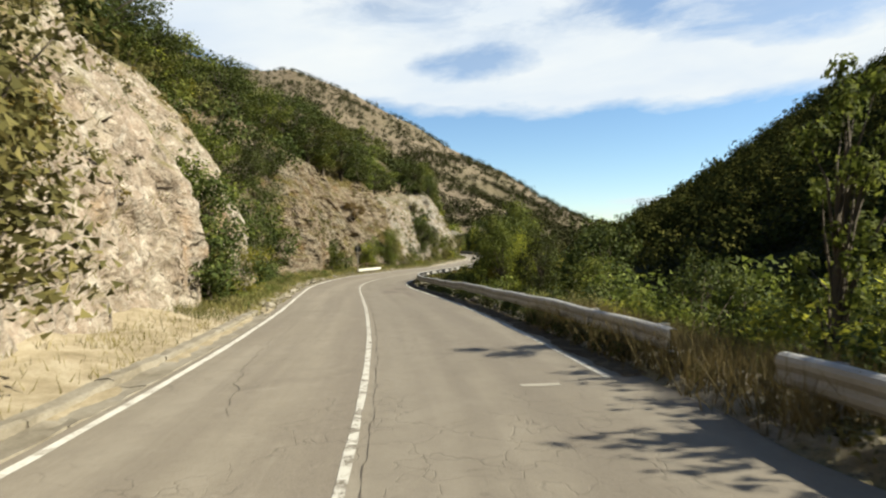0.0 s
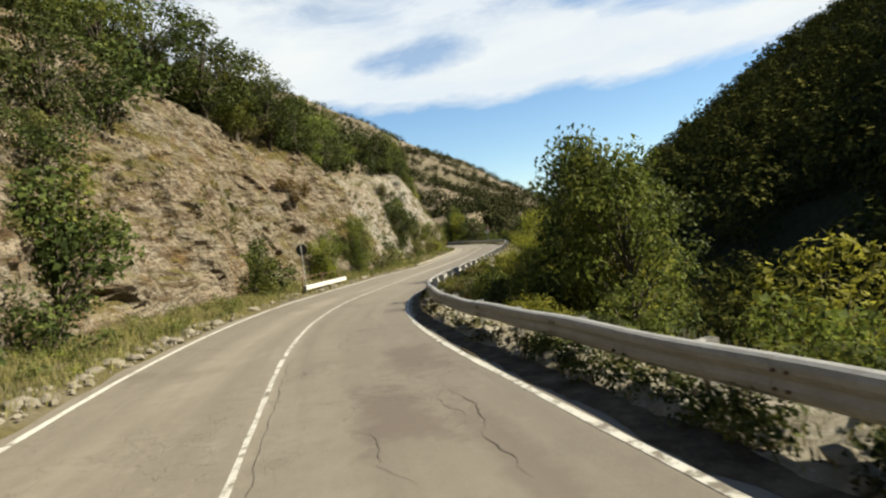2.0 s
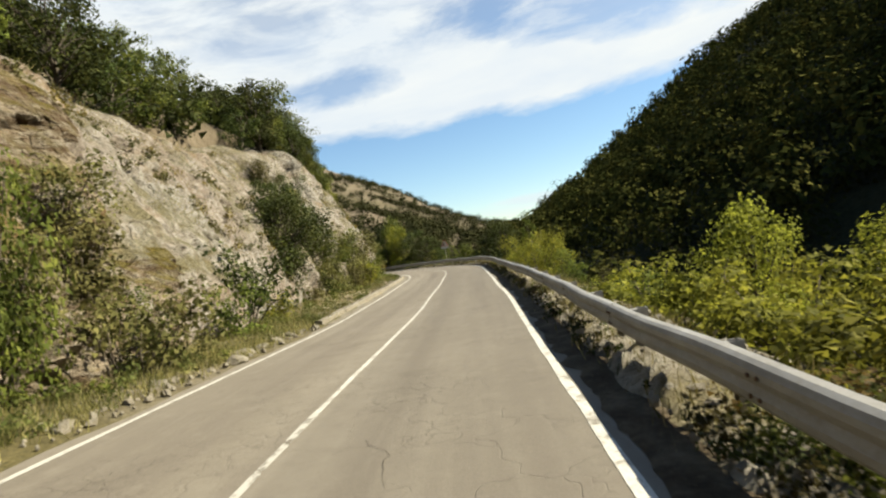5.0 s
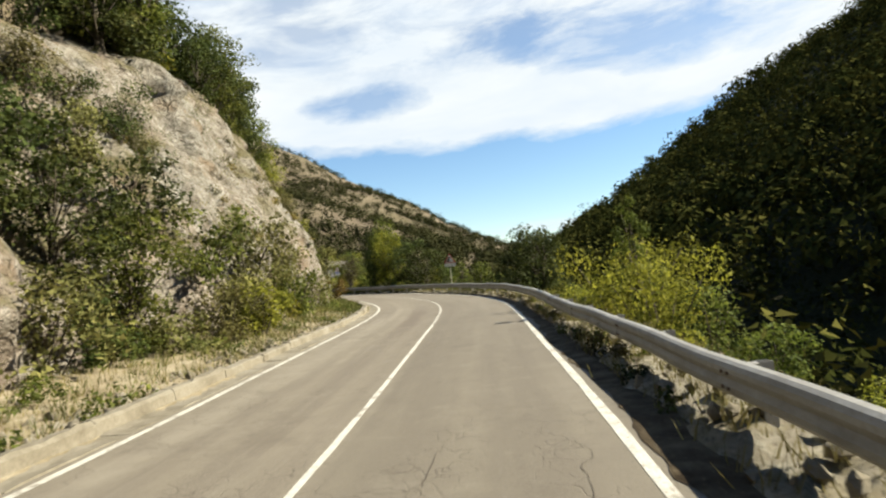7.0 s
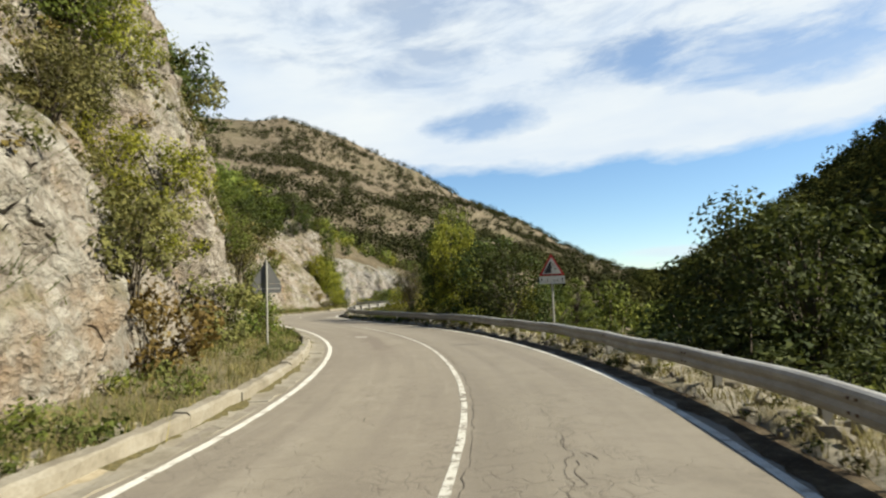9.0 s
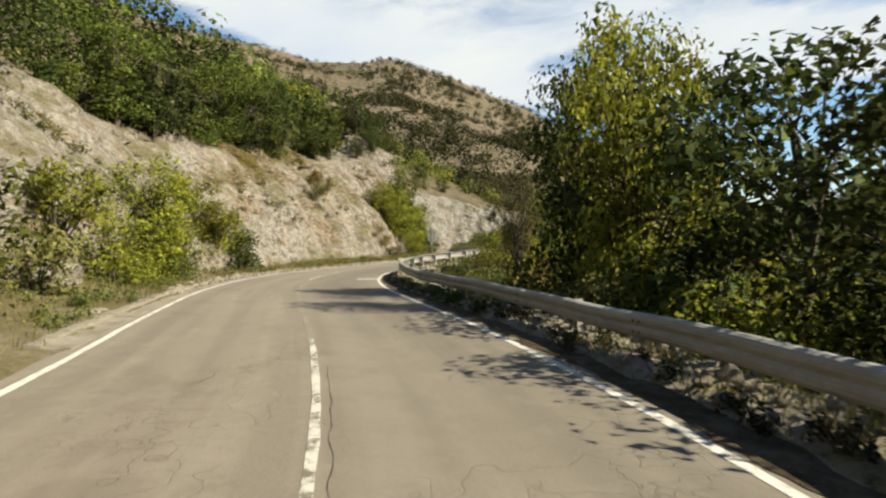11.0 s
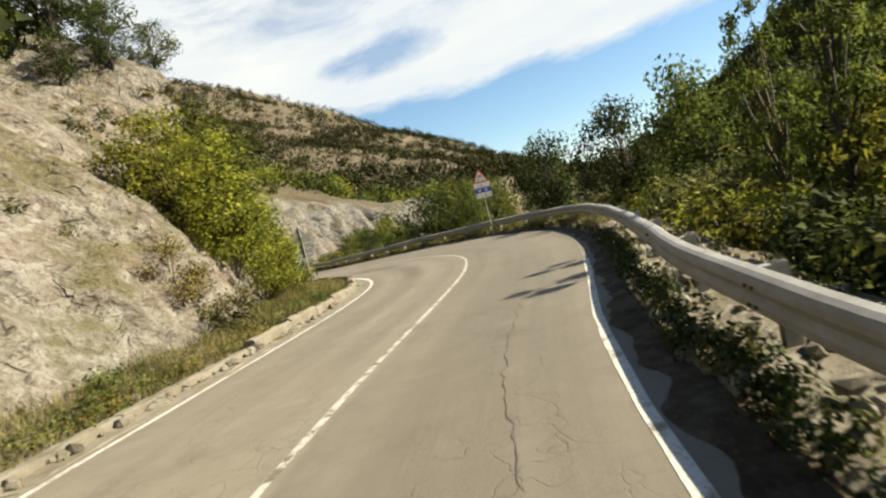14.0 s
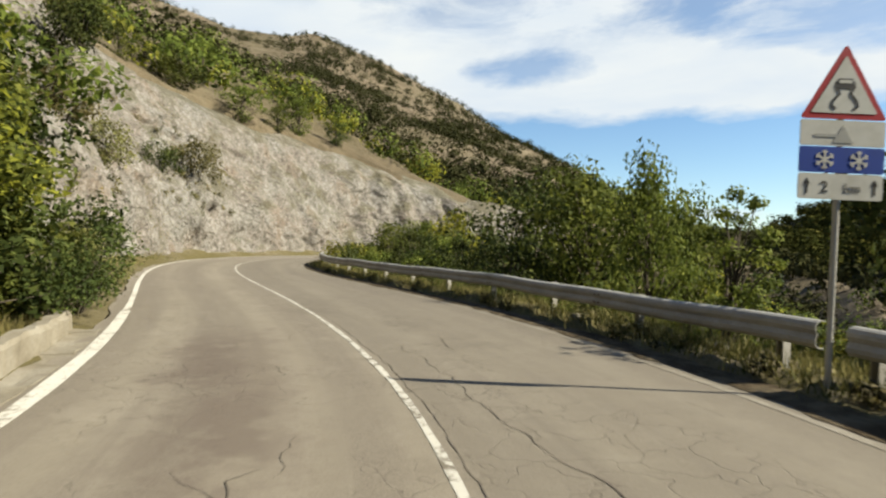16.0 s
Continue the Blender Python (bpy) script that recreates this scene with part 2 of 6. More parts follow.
def rock_look(t, rich=1.0, bright=1.0, strata=0.0):
    """Weathered rock: broad tints, slabs of their own tone, streaks, layers, creases, lichen and grass on the ledges."""
    big = t.noise(0.16, 4, 0.6)
    mid = t.noise(0.8, 6, 0.6)
    soft = t.noise(2.6, 5, 0.6, t.warped(0.5, 1.2))
    grit = t.noise(11, 5, 0.7)
    streak = t.noise(1.5, 5, 0.62, t.mapped((1.3, 1.3, 0.28), t.warped(0.8, 0.8)))
    layer = t.noise(1.0, 5, 0.6, t.mapped((0.45, 0.45, 3.6), t.warped(0.9, 0.6)))
    pit = t.noise(4.5, 4, 0.6, t.mapped((1, 1, 1.6), t.warped(0.3, 2.0)))
    tone = t.new("ShaderNodeSeparateColor")
    slab = t.mapped((1, 1, 0.8), t.warped(0.9, 0.9))
    t.link(t.cells(0.85, "F1", slab, "Color"), tone.inputs[0])
    chip = t.new("ShaderNodeSeparateColor")
    t.link(t.cells(3.0, "F1", t.mapped((1, 1, 1 + 1.6 * strata), t.warped(0.5, 2.2)), "Color"), chip.inputs[0])
    flake = t.new("ShaderNodeSeparateColor")
    t.link(t.cells(5.5, "F1", t.mapped((1, 1, 1.2 + 1.6 * strata), t.warped(0.25, 3.5)), "Color"), flake.inputs[0])
    lump = t.cells(1.7, "F1", t.mapped((1, 1, 1.3), t.warped(0.6, 1.6)))
    base = t.ramp(big, (0.32, (0.315, 0.275, 0.205)), (0.45, (0.285, 0.222, 0.165)), (0.58, (0.318, 0.290, 0.230)), (0.75, (0.262, 0.252, 0.212)))
    base = t.mix(t.ramp(tone.outputs[0], (0.0, 0.40), (0.5, 0.0)), base, (0.205, 0.170, 0.128))
    base = t.mix(t.ramp(tone.outputs[1], (0.55, 0.0), (1.0, 0.45)), base, (0.400, 0.372, 0.305))
    base = t.mix(t.ramp(chip.outputs[0], (0.0, 0.55), (0.5, 0.0)), base, (0.165, 0.132, 0.098))
    base = t.mix(t.ramp(chip.outputs[0], (0.7, 0.0), (1.0, 0.40)), base, (0.410, 0.380, 0.315))
    base = t.mix(t.ramp(streak, (0.52, 0.0), (0.68, 0.55)), base, (0.200, 0.185, 0.150))
    base = t.mix(t.ramp(streak, (0.30, 0.50), (0.44, 0.0)), base, (0.430, 0.398, 0.325))
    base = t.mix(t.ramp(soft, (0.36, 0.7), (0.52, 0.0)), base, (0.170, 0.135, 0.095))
    base = t.mix(t.ramp(t.noise(0.35, 6, 0.65), (0.55, 0.0), (0.64, 0.6)), base, (0.255, 0.160, 0.078))
    base = t.mix(t.ramp(flake.outputs[0], (0.0, 0.35 + 0.3 * strata), (0.35, 0.0)), base, (0.125, 0.088, 0.060))
    base = t.mix(t.ramp(flake.outputs[0], (0.72, 0.0), (1.0, 0.40 + 0.3 * strata)), base, (0.470, 0.425, 0.350))
    if strata:
        base = t.mix(t.math("MULTIPLY", t.ramp(layer, (0.36, 1.0), (0.48, 0.0)), strata), base, (0.110, 0.078, 0.050))
        base = t.mix(t.math("MULTIPLY", t.ramp(layer, (0.54, 0.0), (0.66, 1.0)), strata), base, (0.420, 0.355, 0.275))
    # pits and clefts: the shade of these hollows is put into the colour
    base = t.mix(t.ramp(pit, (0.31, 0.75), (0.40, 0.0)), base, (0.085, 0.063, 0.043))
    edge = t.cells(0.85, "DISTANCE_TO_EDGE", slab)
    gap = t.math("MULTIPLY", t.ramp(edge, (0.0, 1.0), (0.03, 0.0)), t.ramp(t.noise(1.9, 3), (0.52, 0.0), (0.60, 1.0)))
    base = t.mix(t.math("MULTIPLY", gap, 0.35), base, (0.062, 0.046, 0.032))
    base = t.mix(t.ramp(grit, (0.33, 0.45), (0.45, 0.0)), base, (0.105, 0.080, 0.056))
    base = t.mix(t.ramp(grit, (0.58, 0.0), (0.72, 0.25)), base, (0.440, 0.412, 0.350))
    geo = t.new("ShaderNodeNewGeometry")
    sep = t.new("ShaderNodeSeparateXYZ")
    t.link(geo.outputs["Normal"], sep.inputs[0])
    moss = t.math("ADD", t.math("MULTIPLY", sep.outputs[2], 0.26), t.noise(0.33, 7, 0.70))
    base = t.mix(t.ramp(moss, (0.625, 0.0), (0.75, 0.8)), base, t.ramp(grit, (0.3, (0.060, 0.056, 0.016)), (0.5, (0.130, 0.110, 0.040)), (0.7, (0.205, 0.165, 0.072))))
    hue = t.new("ShaderNodeHueSaturation")
    hue.inputs["Saturation"].default_value, hue.inputs["Value"].default_value = rich, bright
    t.link(base, hue.inputs["Color"])
    h = t.math("ADD", t.math("MULTIPLY", mid, 1.0), t.math("MULTIPLY", soft, 0.75))
    h = t.math("ADD", h, t.math("ADD", t.math("MULTIPLY", tone.outputs[0], 0.14), t.math("ADD", t.math("MULTIPLY", chip.outputs[0], 0.16), t.math("MULTIPLY", flake.outputs[0], 0.10 + 0.12 * strata))))
    h = t.math("ADD", h, t.math("ADD", t.math("MULTIPLY", pit, 0.40), t.math("MULTIPLY", lump, -0.18)))
    h = t.math("ADD", h, t.math("ADD", t.math("MULTIPLY", layer, 0.9 * strata), t.math("MULTIPLY", grit, 0.18)))
    return hue.outputs[0], t.math("SUBTRACT", h, t.math("MULTIPLY", gap, 0.35))


def earth_look(t):
    big, mid, grit = t.noise(0.25, 4), t.noise(1.7, 6, 0.65), t.noise(16, 4, 0.7)
    base = t.ramp(mid, (0.3, (0.084, 0.065, 0.037)), (0.5, (0.149, 0.124, 0.082)), (0.7, (0.214, 0.183, 0.134)))
    base = t.mix(t.ramp(big, (0.34, 0.15), (0.55, 0.9)), base, t.ramp(grit, (0.3, (0.055, 0.050, 0.015)), (0.7, (0.124, 0.099, 0.040))))
    base = t.mix(t.ramp(grit, (0.3, 0.5), (0.55, 0.0)), base, (0.050, 0.040, 0.025))
    return base, t.math("ADD", mid, t.math("MULTIPLY", grit, 0.5))


def shade_dirt_look(t):
    mid, grit = t.noise(2.5, 5, 0.65), t.noise(24, 5, 0.75)
    # dark brown: the guardrail's shade is put into the colour of the dirt
    base = t.ramp(mid, (0.35, (0.034, 0.024, 0.014)), (0.5, (0.062, 0.046, 0.028)), (0.68, (0.120, 0.096, 0.062)))
    base = t.mix(t.ramp(grit, (0.56, 0.0), (0.68, 0.6)), base, (0.190, 0.145, 0.085))
    return base, t.math("ADD", mid, grit)


def sand_look(t):
    """Pale sand and fine gravel washed off the rock."""
    mid, grit = t.noise(1.4, 6, 0.65), t.noise(18, 5, 0.75)
    base = t.ramp(mid, (0.3, (0.150, 0.118, 0.070)), (0.5, (0.250, 0.205, 0.132)), (0.7, (0.340, 0.292, 0.205)))
    base = t.mix(t.ramp(grit, (0.3, 0.6), (0.48, 0.0)), base, (0.130, 0.100, 0.060))
    return base, t.math("ADD", mid, t.math("MULTIPLY", grit, 0.5))


def hill_look(t):
    """Dry slopes: bare brown earth, dry grass and patches of scrub."""
    big, mid, grit = t.noise(0.010, 5, 0.6), t.noise(0.06, 7, 0.72), t.noise(0.9, 5, 0.7)
    base = t.ramp(mid, (0.34, (0.076, 0.058, 0.037)), (0.5, (0.124, 0.097, 0.063)), (0.66, (0.170, 0.138, 0.094)))
    base = t.mix(t.ramp(big, (0.45, 0.0), (0.65, 0.55)), base, (0.073, 0.065, 0.030))
    base = t.mix(t.ramp(grit, (0.32, 0.5), (0.5, 0.0)), base, (0.042, 0.038, 0.020))
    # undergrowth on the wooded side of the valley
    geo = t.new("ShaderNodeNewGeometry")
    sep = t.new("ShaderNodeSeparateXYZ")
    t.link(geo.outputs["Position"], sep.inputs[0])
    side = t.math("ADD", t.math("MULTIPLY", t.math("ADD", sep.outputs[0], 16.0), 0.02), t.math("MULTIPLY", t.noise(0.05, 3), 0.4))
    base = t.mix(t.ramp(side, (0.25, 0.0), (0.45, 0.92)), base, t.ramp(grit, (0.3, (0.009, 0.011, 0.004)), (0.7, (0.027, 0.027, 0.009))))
    return base, t.math("ADD", t.math("MULTIPLY", mid, 3.0), grit)


def concrete_look(t):
    mid, grit = t.noise(1.3, 6, 0.65), t.noise(22, 4, 0.7)
    base = t.ramp(mid, (0.3, (0.124, 0.104, 0.072)), (0.5, (0.199, 0.174, 0.129)), (0.75, (0.248, 0.226, 0.179)))
    base = t.mix(t.ramp(grit, (0.3, 0.4), (0.6, 0.0)), base, (0.080, 0.065, 0.042))
    return base, t.math("ADD", mid, t.math("MULTIPLY", grit, 0.4))


def steel_look(t):
    mid, fine = t.noise(1.6, 6, 0.7, t.mapped((1, 1, 3))), t.noise(25, 4, 0.6)
    base = t.ramp(mid, (0.3, (0.190, 0.178, 0.155)), (0.55, (0.272, 0.260, 0.234)), (0.75, (0.350, 0.340, 0.314)))
    base = t.mix(t.ramp(fine, (0.3, 0.35), (0.5, 0.0)), base, (0.170, 0.130, 0.088))
    return base, fine


def rubble_look(t):
    """Pale broken stone bedded in earth and dry grass."""
    big, mid, grit = t.noise(0.7, 5, 0.6), t.noise(3.0, 6, 0.7), t.noise(15, 6, 0.78)
    tone = t.new("ShaderNodeSeparateColor")
    t.link(t.cells(6.5, "F1", t.warped(0.5, 4.0), "Color"), tone.inputs[0])
    base = t.ramp(mid, (0.34, (0.165, 0.136, 0.090)), (0.48, (0.262, 0.226, 0.162)), (0.62, (0.395, 0.356, 0.276)))
    base = t.mix(0.4, base, t.ramp(tone.outputs[0], (0.0, (0.165, 0.136, 0.090)), (0.9, (0.420, 0.380, 0.300))))
    base = t.mix(t.ramp(big, (0.50, 0.0), (0.62, 0.7)), base, t.ramp(grit, (0.3, (0.085, 0.070, 0.028)), (0.55, (0.220, 0.182, 0.082)), (0.72, (0.340, 0.285, 0.150))))
    base = t.mix(t.ramp(grit, (0.34, 0.85), (0.46, 0.0)), base, (0.055, 0.043, 0.026))
    return base, t.math("ADD", t.math("ADD", t.math("MULTIPLY", mid, 1.0), t.math("MULTIPLY", tone.outputs[0], 0.35)), t.math("MULTIPLY", grit, 0.6))


def flat_look(colour, dirt=(0.2, 0.17, 0.12), amount=0.25):
    def build(t):
        n = t.noise(4.0, 5, 0.65)
        return t.mix(t.ramp(n, (0.45, 0.0), (0.75, amount)), colour, dirt), n
    return build


def leaf_look(dark, mid, light):
    def build(t):
        geo = t.new("ShaderNodeNewGeometry")
        info = t.new("ShaderNodeObjectInfo")
        # random tone per leaf, plus noise that colours clumps like lit and shaded foliage
        tone = t.math("ADD", t.math("MULTIPLY", geo.outputs["Random Per Island"], 0.42), t.math("MULTIPLY", t.math("SUBTRACT", t.noise(1.3, 2, 0.5), 0.25), 1.15))
        c = t.ramp(tone, (0.12, dark), (0.5, mid), (0.9, light))
        hue = t.new("ShaderNodeHueSaturation")
        t.link(t.math("ADD", t.math("MULTIPLY", info.outputs["Random"], 0.03), 0.487), hue.inputs["Hue"])
        t.link(t.math("ADD", t.math("MULTIPLY", info.outputs["Random"], 0.5), 0.75), hue.inputs["Value"])
        t.link(c, hue.inputs["Color"])
        return hue.outputs[0], None
    return build


def far_leaf_look(dark, mid, light):
    """Whole crowns differ in tone, their leaves hardly."""
    def build(t):
        geo = t.new("ShaderNodeNewGeometry")
        tone = t.math("ADD", t.math("MULTIPLY", t.noise(0.16, 3, 0.6), 0.85), t.math("MULTIPLY", geo.outputs["Random Per Island"], 0.18))
        return t.ramp(tone, (0.32, dark), (0.5, mid), (0.70, light)), None
    return build


def leaf_material(name, dark, mid, light, through_light=0.36, spec=0.12, look=None):
    m = material(name, (look or leaf_look)(dark, mid, light), 0.75, spec=spec)
    nt = m.node_tree
    p, out = nt.nodes["Principled BSDF"], nt.nodes["Material Output"]
    tr, mx = nt.nodes.new("ShaderNodeBsdfTranslucent"), nt.nodes.new("ShaderNodeMixShader")
    nt.links.new(p.inputs["Base Color"].links[0].from_socket, tr.inputs[0])
    mx.inputs[0].default_value = through_light
    nt.links.new(p.outputs[0], mx.inputs[1])
    nt.links.new(tr.outputs[0], mx.inputs[2])
    nt.links.new(mx.outputs[0], out.inputs[0])
    return m


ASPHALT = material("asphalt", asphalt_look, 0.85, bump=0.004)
PAINT = material("road paint", paint_look, 0.7, bump=0.003)
FAINT_PAINT = material("almost worn off paint", faint_paint_look, 0.8, bump=0.003)
WORN_PAINT = material("worn road paint", worn_paint_look, 0.75, bump=0.003)
PATCH = material("pale asphalt patch", flat_look((0.259, 0.237, 0.189), (0.148, 0.133, 0.104), 0.4), 0.85, bump=0.003)
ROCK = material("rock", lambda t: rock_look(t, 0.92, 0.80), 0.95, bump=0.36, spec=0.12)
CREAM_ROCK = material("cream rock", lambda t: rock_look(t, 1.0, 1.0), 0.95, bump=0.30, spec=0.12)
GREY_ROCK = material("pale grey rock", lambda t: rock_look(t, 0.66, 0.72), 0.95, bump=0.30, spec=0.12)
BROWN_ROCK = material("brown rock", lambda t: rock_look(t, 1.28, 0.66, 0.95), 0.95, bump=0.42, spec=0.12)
RUBBLE = material("rubble", rubble_look, 0.95, bump=0.15, spec=0.1)
EARTH = material("earth", earth_look, 0.95, bump=0.06, spec=0.1)
SHADE_DIRT = material("dark dirt with the guardrail's shade in it", shade_dirt_look, 0.95, bump=0.02, spec=0.08)
SAND = material("pale sandy earth", sand_look, 0.95, bump=0.03, spec=0.1)
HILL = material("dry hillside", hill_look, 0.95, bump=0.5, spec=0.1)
CONCRETE = material("old concrete", concrete_look, 0.9, bump=0.012, spec=0.2)
STEEL = material("weathered galvanised steel", steel_look, 0.6, 0.12, bump=0.002, spec=0.4)
POST_STEEL = material("pale galvanised post", flat_look((0.355, 0.340, 0.303), (0.163, 0.118, 0.074), 0.4), 0.55, 0.3)
BARK = material("bark", flat_look((0.070, 0.056, 0.038), (0.030, 0.024, 0.018), 0.7), 0.95, bump=0.02)
GREEN = leaf_material("green leaves", (0.020, 0.027, 0.006), (0.086, 0.103, 0.018), (0.215, 0.222, 0.044), 0.42)
DARK_GREEN = leaf_material("dark green leaves", (0.011, 0.016, 0.004), (0.042, 0.054, 0.012), (0.112, 0.120, 0.028), 0.28)
YELLOW_GREEN = leaf_material("yellowing leaves", (0.040, 0.045, 0.008), (0.182, 0.178, 0.024), (0.350, 0.325, 0.045), 0.48)
OLIVE = leaf_material("olive scrub leaves", (0.034, 0.034, 0.010), (0.115, 0.108, 0.034), (0.215, 0.188, 0.062), 0.28)
RUSTY = leaf_material("browning leaves", (0.060, 0.040, 0.012), (0.138, 0.096, 0.026), (0.232, 0.170, 0.044), 0.28)
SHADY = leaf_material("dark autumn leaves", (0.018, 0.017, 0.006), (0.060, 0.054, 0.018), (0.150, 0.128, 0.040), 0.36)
DRY_GRASS = leaf_material("dry grass", (0.096, 0.079, 0.029), (0.171, 0.140, 0.052), (0.260, 0.212, 0.089), 0.25)
WEEDS = leaf_material("green weeds", (0.038, 0.045, 0.010), (0.082, 0.089, 0.022), (0.144, 0.137, 0.040), 0.3)
FOREST = leaf_material("forest leaves", (0.012, 0.016, 0.004), (0.031, 0.034, 0.009), (0.090, 0.083, 0.022), 0.08, 0.0, far_leaf_look)
SCRUB = leaf_material("scrub leaves", (0.016, 0.017, 0.007), (0.031, 0.032, 0.013), (0.058, 0.055, 0.024), 0.08, 0.0, far_leaf_look)

# ---- the road's line ----
def spread(values, start, step):
    """A function of the length along the road from evenly spaced values."""
    at = start + step * np.arange(len(values))
    return lambda s: np.interp(s, at, values)


HEADING = [13.7, 16.4, 19.1, 21.4, 23.2, 24.1, 24.4, 24.0, 19.5, 13.1, 4.7, 3.7, 3.0, 1.6, 1.4, 3.4, 2.2, 3.3, 3.1, 4.8, 10.3, 18.9, 25.2, 32.6, 39.5, 43.1, 41.7, 34.1, 22.5, 6.2, -0.2, 1.6, 10.0, 23.8, 37.5, 43.6, 46.3, 44.0, 38.0, 29.0, 16.0, 2.0, -12.0, -24.0, -32.0, -36.0, -36.0, -30.0, -20.0, 0.0, 0.0, 0.0, 0.0, 0.0, 0.0, 0.0, 0.0]
SLOPE = [-0.034, -0.035, -0.038, -0.016, -0.015, 0.0, 0.001, 0.013, 0.007, 0.009, 0.0, 0.002, 0.001, 0.001, 0.0, 0.0, 0.0, 0.0]
BANK = [-0.02, -0.03, -0.02, 0.01, 0.03, 0.02, -0.02, -0.01, 0.0, 0.02, 0.03, 0.02, -0.01, -0.03, -0.03, 0.0, 0.0, 0.0, 0.0, 0.0, 0.0, 0.0, 0.0, 0.0]
HALF_LEFT = [2.77, 2.7, 2.75, 2.89, 2.85, 2.89, 2.83, 2.87, 2.88, 2.98, 3.18, 3.05, 3.14, 3.48, 3.55, 3.42, 3.27, 3.19, 3.13, 3.1, 3.08, 3.07, 3.06, 3.06]
HALF_RIGHT = [3.06, 3.08, 3.16, 2.94, 2.6, 2.83, 2.76, 2.73, 2.76, 2.81, 2.96, 2.78, 2.79, 3.3, 3.35, 3.28, 3.16, 3.09, 3.05, 3.02, 3.0, 3.0, 2.99, 2.99]
heading = spread(np.radians(HEADING), -10, 6)
bank = spread(BANK, -10, 15)
half_left = spread(HALF_LEFT, -10, 15)
half_right = spread(HALF_RIGHT, -10, 15)
FIRST, LAST = -60, 330
LENGTHS = np.arange(FIRST, LAST + 1.0, 1.0)


def summed(v):
    return np.concatenate([[0.0], np.cumsum(v[:-1])])


_h = heading(LENGTHS)
_line = np.stack([summed(-np.sin(_h)), summed(np.cos(_h)), summed(spread(SLOPE, -10, 20)(LENGTHS))], 1)
_line -= _line[-FIRST]


def spot(s, d, z=0.0):
    """The place at length s, d to the left of the centre line and z over the road; for arrays too."""
    s, d = np.asarray(s, float), np.asarray(d, float)
    h = heading(s)
    p = np.stack([np.interp(s, LENGTHS, _line[:, k]) for k in range(3)], -1)
    side = np.stack([-np.cos(h), -np.sin(h), np.zeros_like(h)], -1)
    p = p + side * d[..., None]
    p[..., 2] += np.asarray(z) + bank(s) * np.clip(d, -5, 5)
    return p


def yaw_at(s):
    return math.degrees(float(heading(s)))


# ---- mesh helpers ----
def mesh_of(name, verts, faces, mat, smooth=False):
    me = bpy.data.meshes.new(name)
    me.from_pydata([tuple(v) for v in np.asarray(verts, float)], [], [tuple(map(int, f)) for f in faces])
    me.materials.append(mat)
    if smooth:
        me.polygons.foreach_set("use_smooth", [True] * len(me.polygons))
    me.update()
    return me


def loose_of(name, verts, mat):
    """A mesh of loose three-cornered leaves: three vertices for each."""
    n = len(verts) // 3
    me = bpy.data.meshes.new(name)
    me.vertices.add(3 * n)
    me.vertices.foreach_set("co", np.asarray(verts, np.float32).ravel())
    me.loops.add(3 * n)
    me.loops.foreach_set("vertex_index", np.arange(3 * n, dtype=np.int32))
    me.polygons.add(n)
    me.polygons.foreach_set("loop_start", np.arange(0, 3 * n, 3, dtype=np.int32))
    me.materials.append(mat)
    me.update(calc_edges=True)
    return me


def grid_faces(rows, cols, flip=False):
    i = (np.arange(rows - 1)[:, None] * cols + np.arange(cols - 1)[None]).ravel()
    f = np.stack([i, i + 1, i + cols + 1, i + cols], 1)
    return f[:, ::-1] if flip else f


def part(name, bm, mat, parent, label=""):
    """Links a bmesh, or a mesh, as one object under a thing."""
    if isinstance(bm, bmesh.types.BMesh):
        me = bpy.data.meshes.new(name)
        bm.to_mesh(me)
        bm.free()
        me.materials.append(mat)
    else:
        me = bm
    ob = new(name, me)
    if parent is not None:
        ob.parent = parent
    if label:
        tagged(ob, label)
    return ob


def fract(p, size, octaves=4):
    return noise.fractal(Vector(p) / size, 1.0, 2.0, octaves)


rnd = random.Random(7)

# ---- profiles of the land beside the road ----
cliff_foot = lambda s: np.interp(s, [-60, 0, 13, 18, 19.5, 21.5, 24, 27, 31, 32.6, 36, 45, 55, 63, 71, 75, 85, 95, 104, 110, 118, 130, 140, 150, 161, 172, 177, 181, 186, 190, 193, 198, 204, 212, 225, 240, 260, 330],
                                 [5.2, 5.2, 5.1, 4.8, 5.2, 6.8, 6.2, 5.2, 4.8, 6.8, 6.6, 5.5, 6, 6.2, 5, 5.8, 6.3, 6.8, 5.7, 5.5, 5.7, 6.0, 6.6, 6, 5.5, 5.5, 5.7, 6.6, 7.2, 6.8, 7.1, 8.2, 6.9, 5.6, 4.6, 4.4, 5, 5])
cliff_top = lambda s: np.interp(s, [-60, 20, 46, 56, 75, 88, 95, 104, 112, 121, 129, 140, 152, 164, 175, 185, 198, 206, 214, 226, 240, 252, 264, 280, 330],
                                [10.5, 10.5, 12, 11.5, 10, 9, 10, 11.5, 12.5, 12, 10.5, 9.0, 8.0, 8, 8.5, 9, 10.5, 15, 17, 15, 11.5, 9, 5, 4, 4])
lean_back = lambda s: np.interp(s, [-60, 12, 20, 30, 60, 70, 96, 107, 117, 125, 138, 146, 158, 168, 180, 186, 189, 194, 200, 330], [0.15, 0.15, 0.10, 0.26, 0.26, 0.34, 0.34, 0.32, 0.28, 0.14, 0.12, 0.24, 0.38, 0.55, 0.60, 0.36, 0.14, 0.16, 0.28, 0.24])
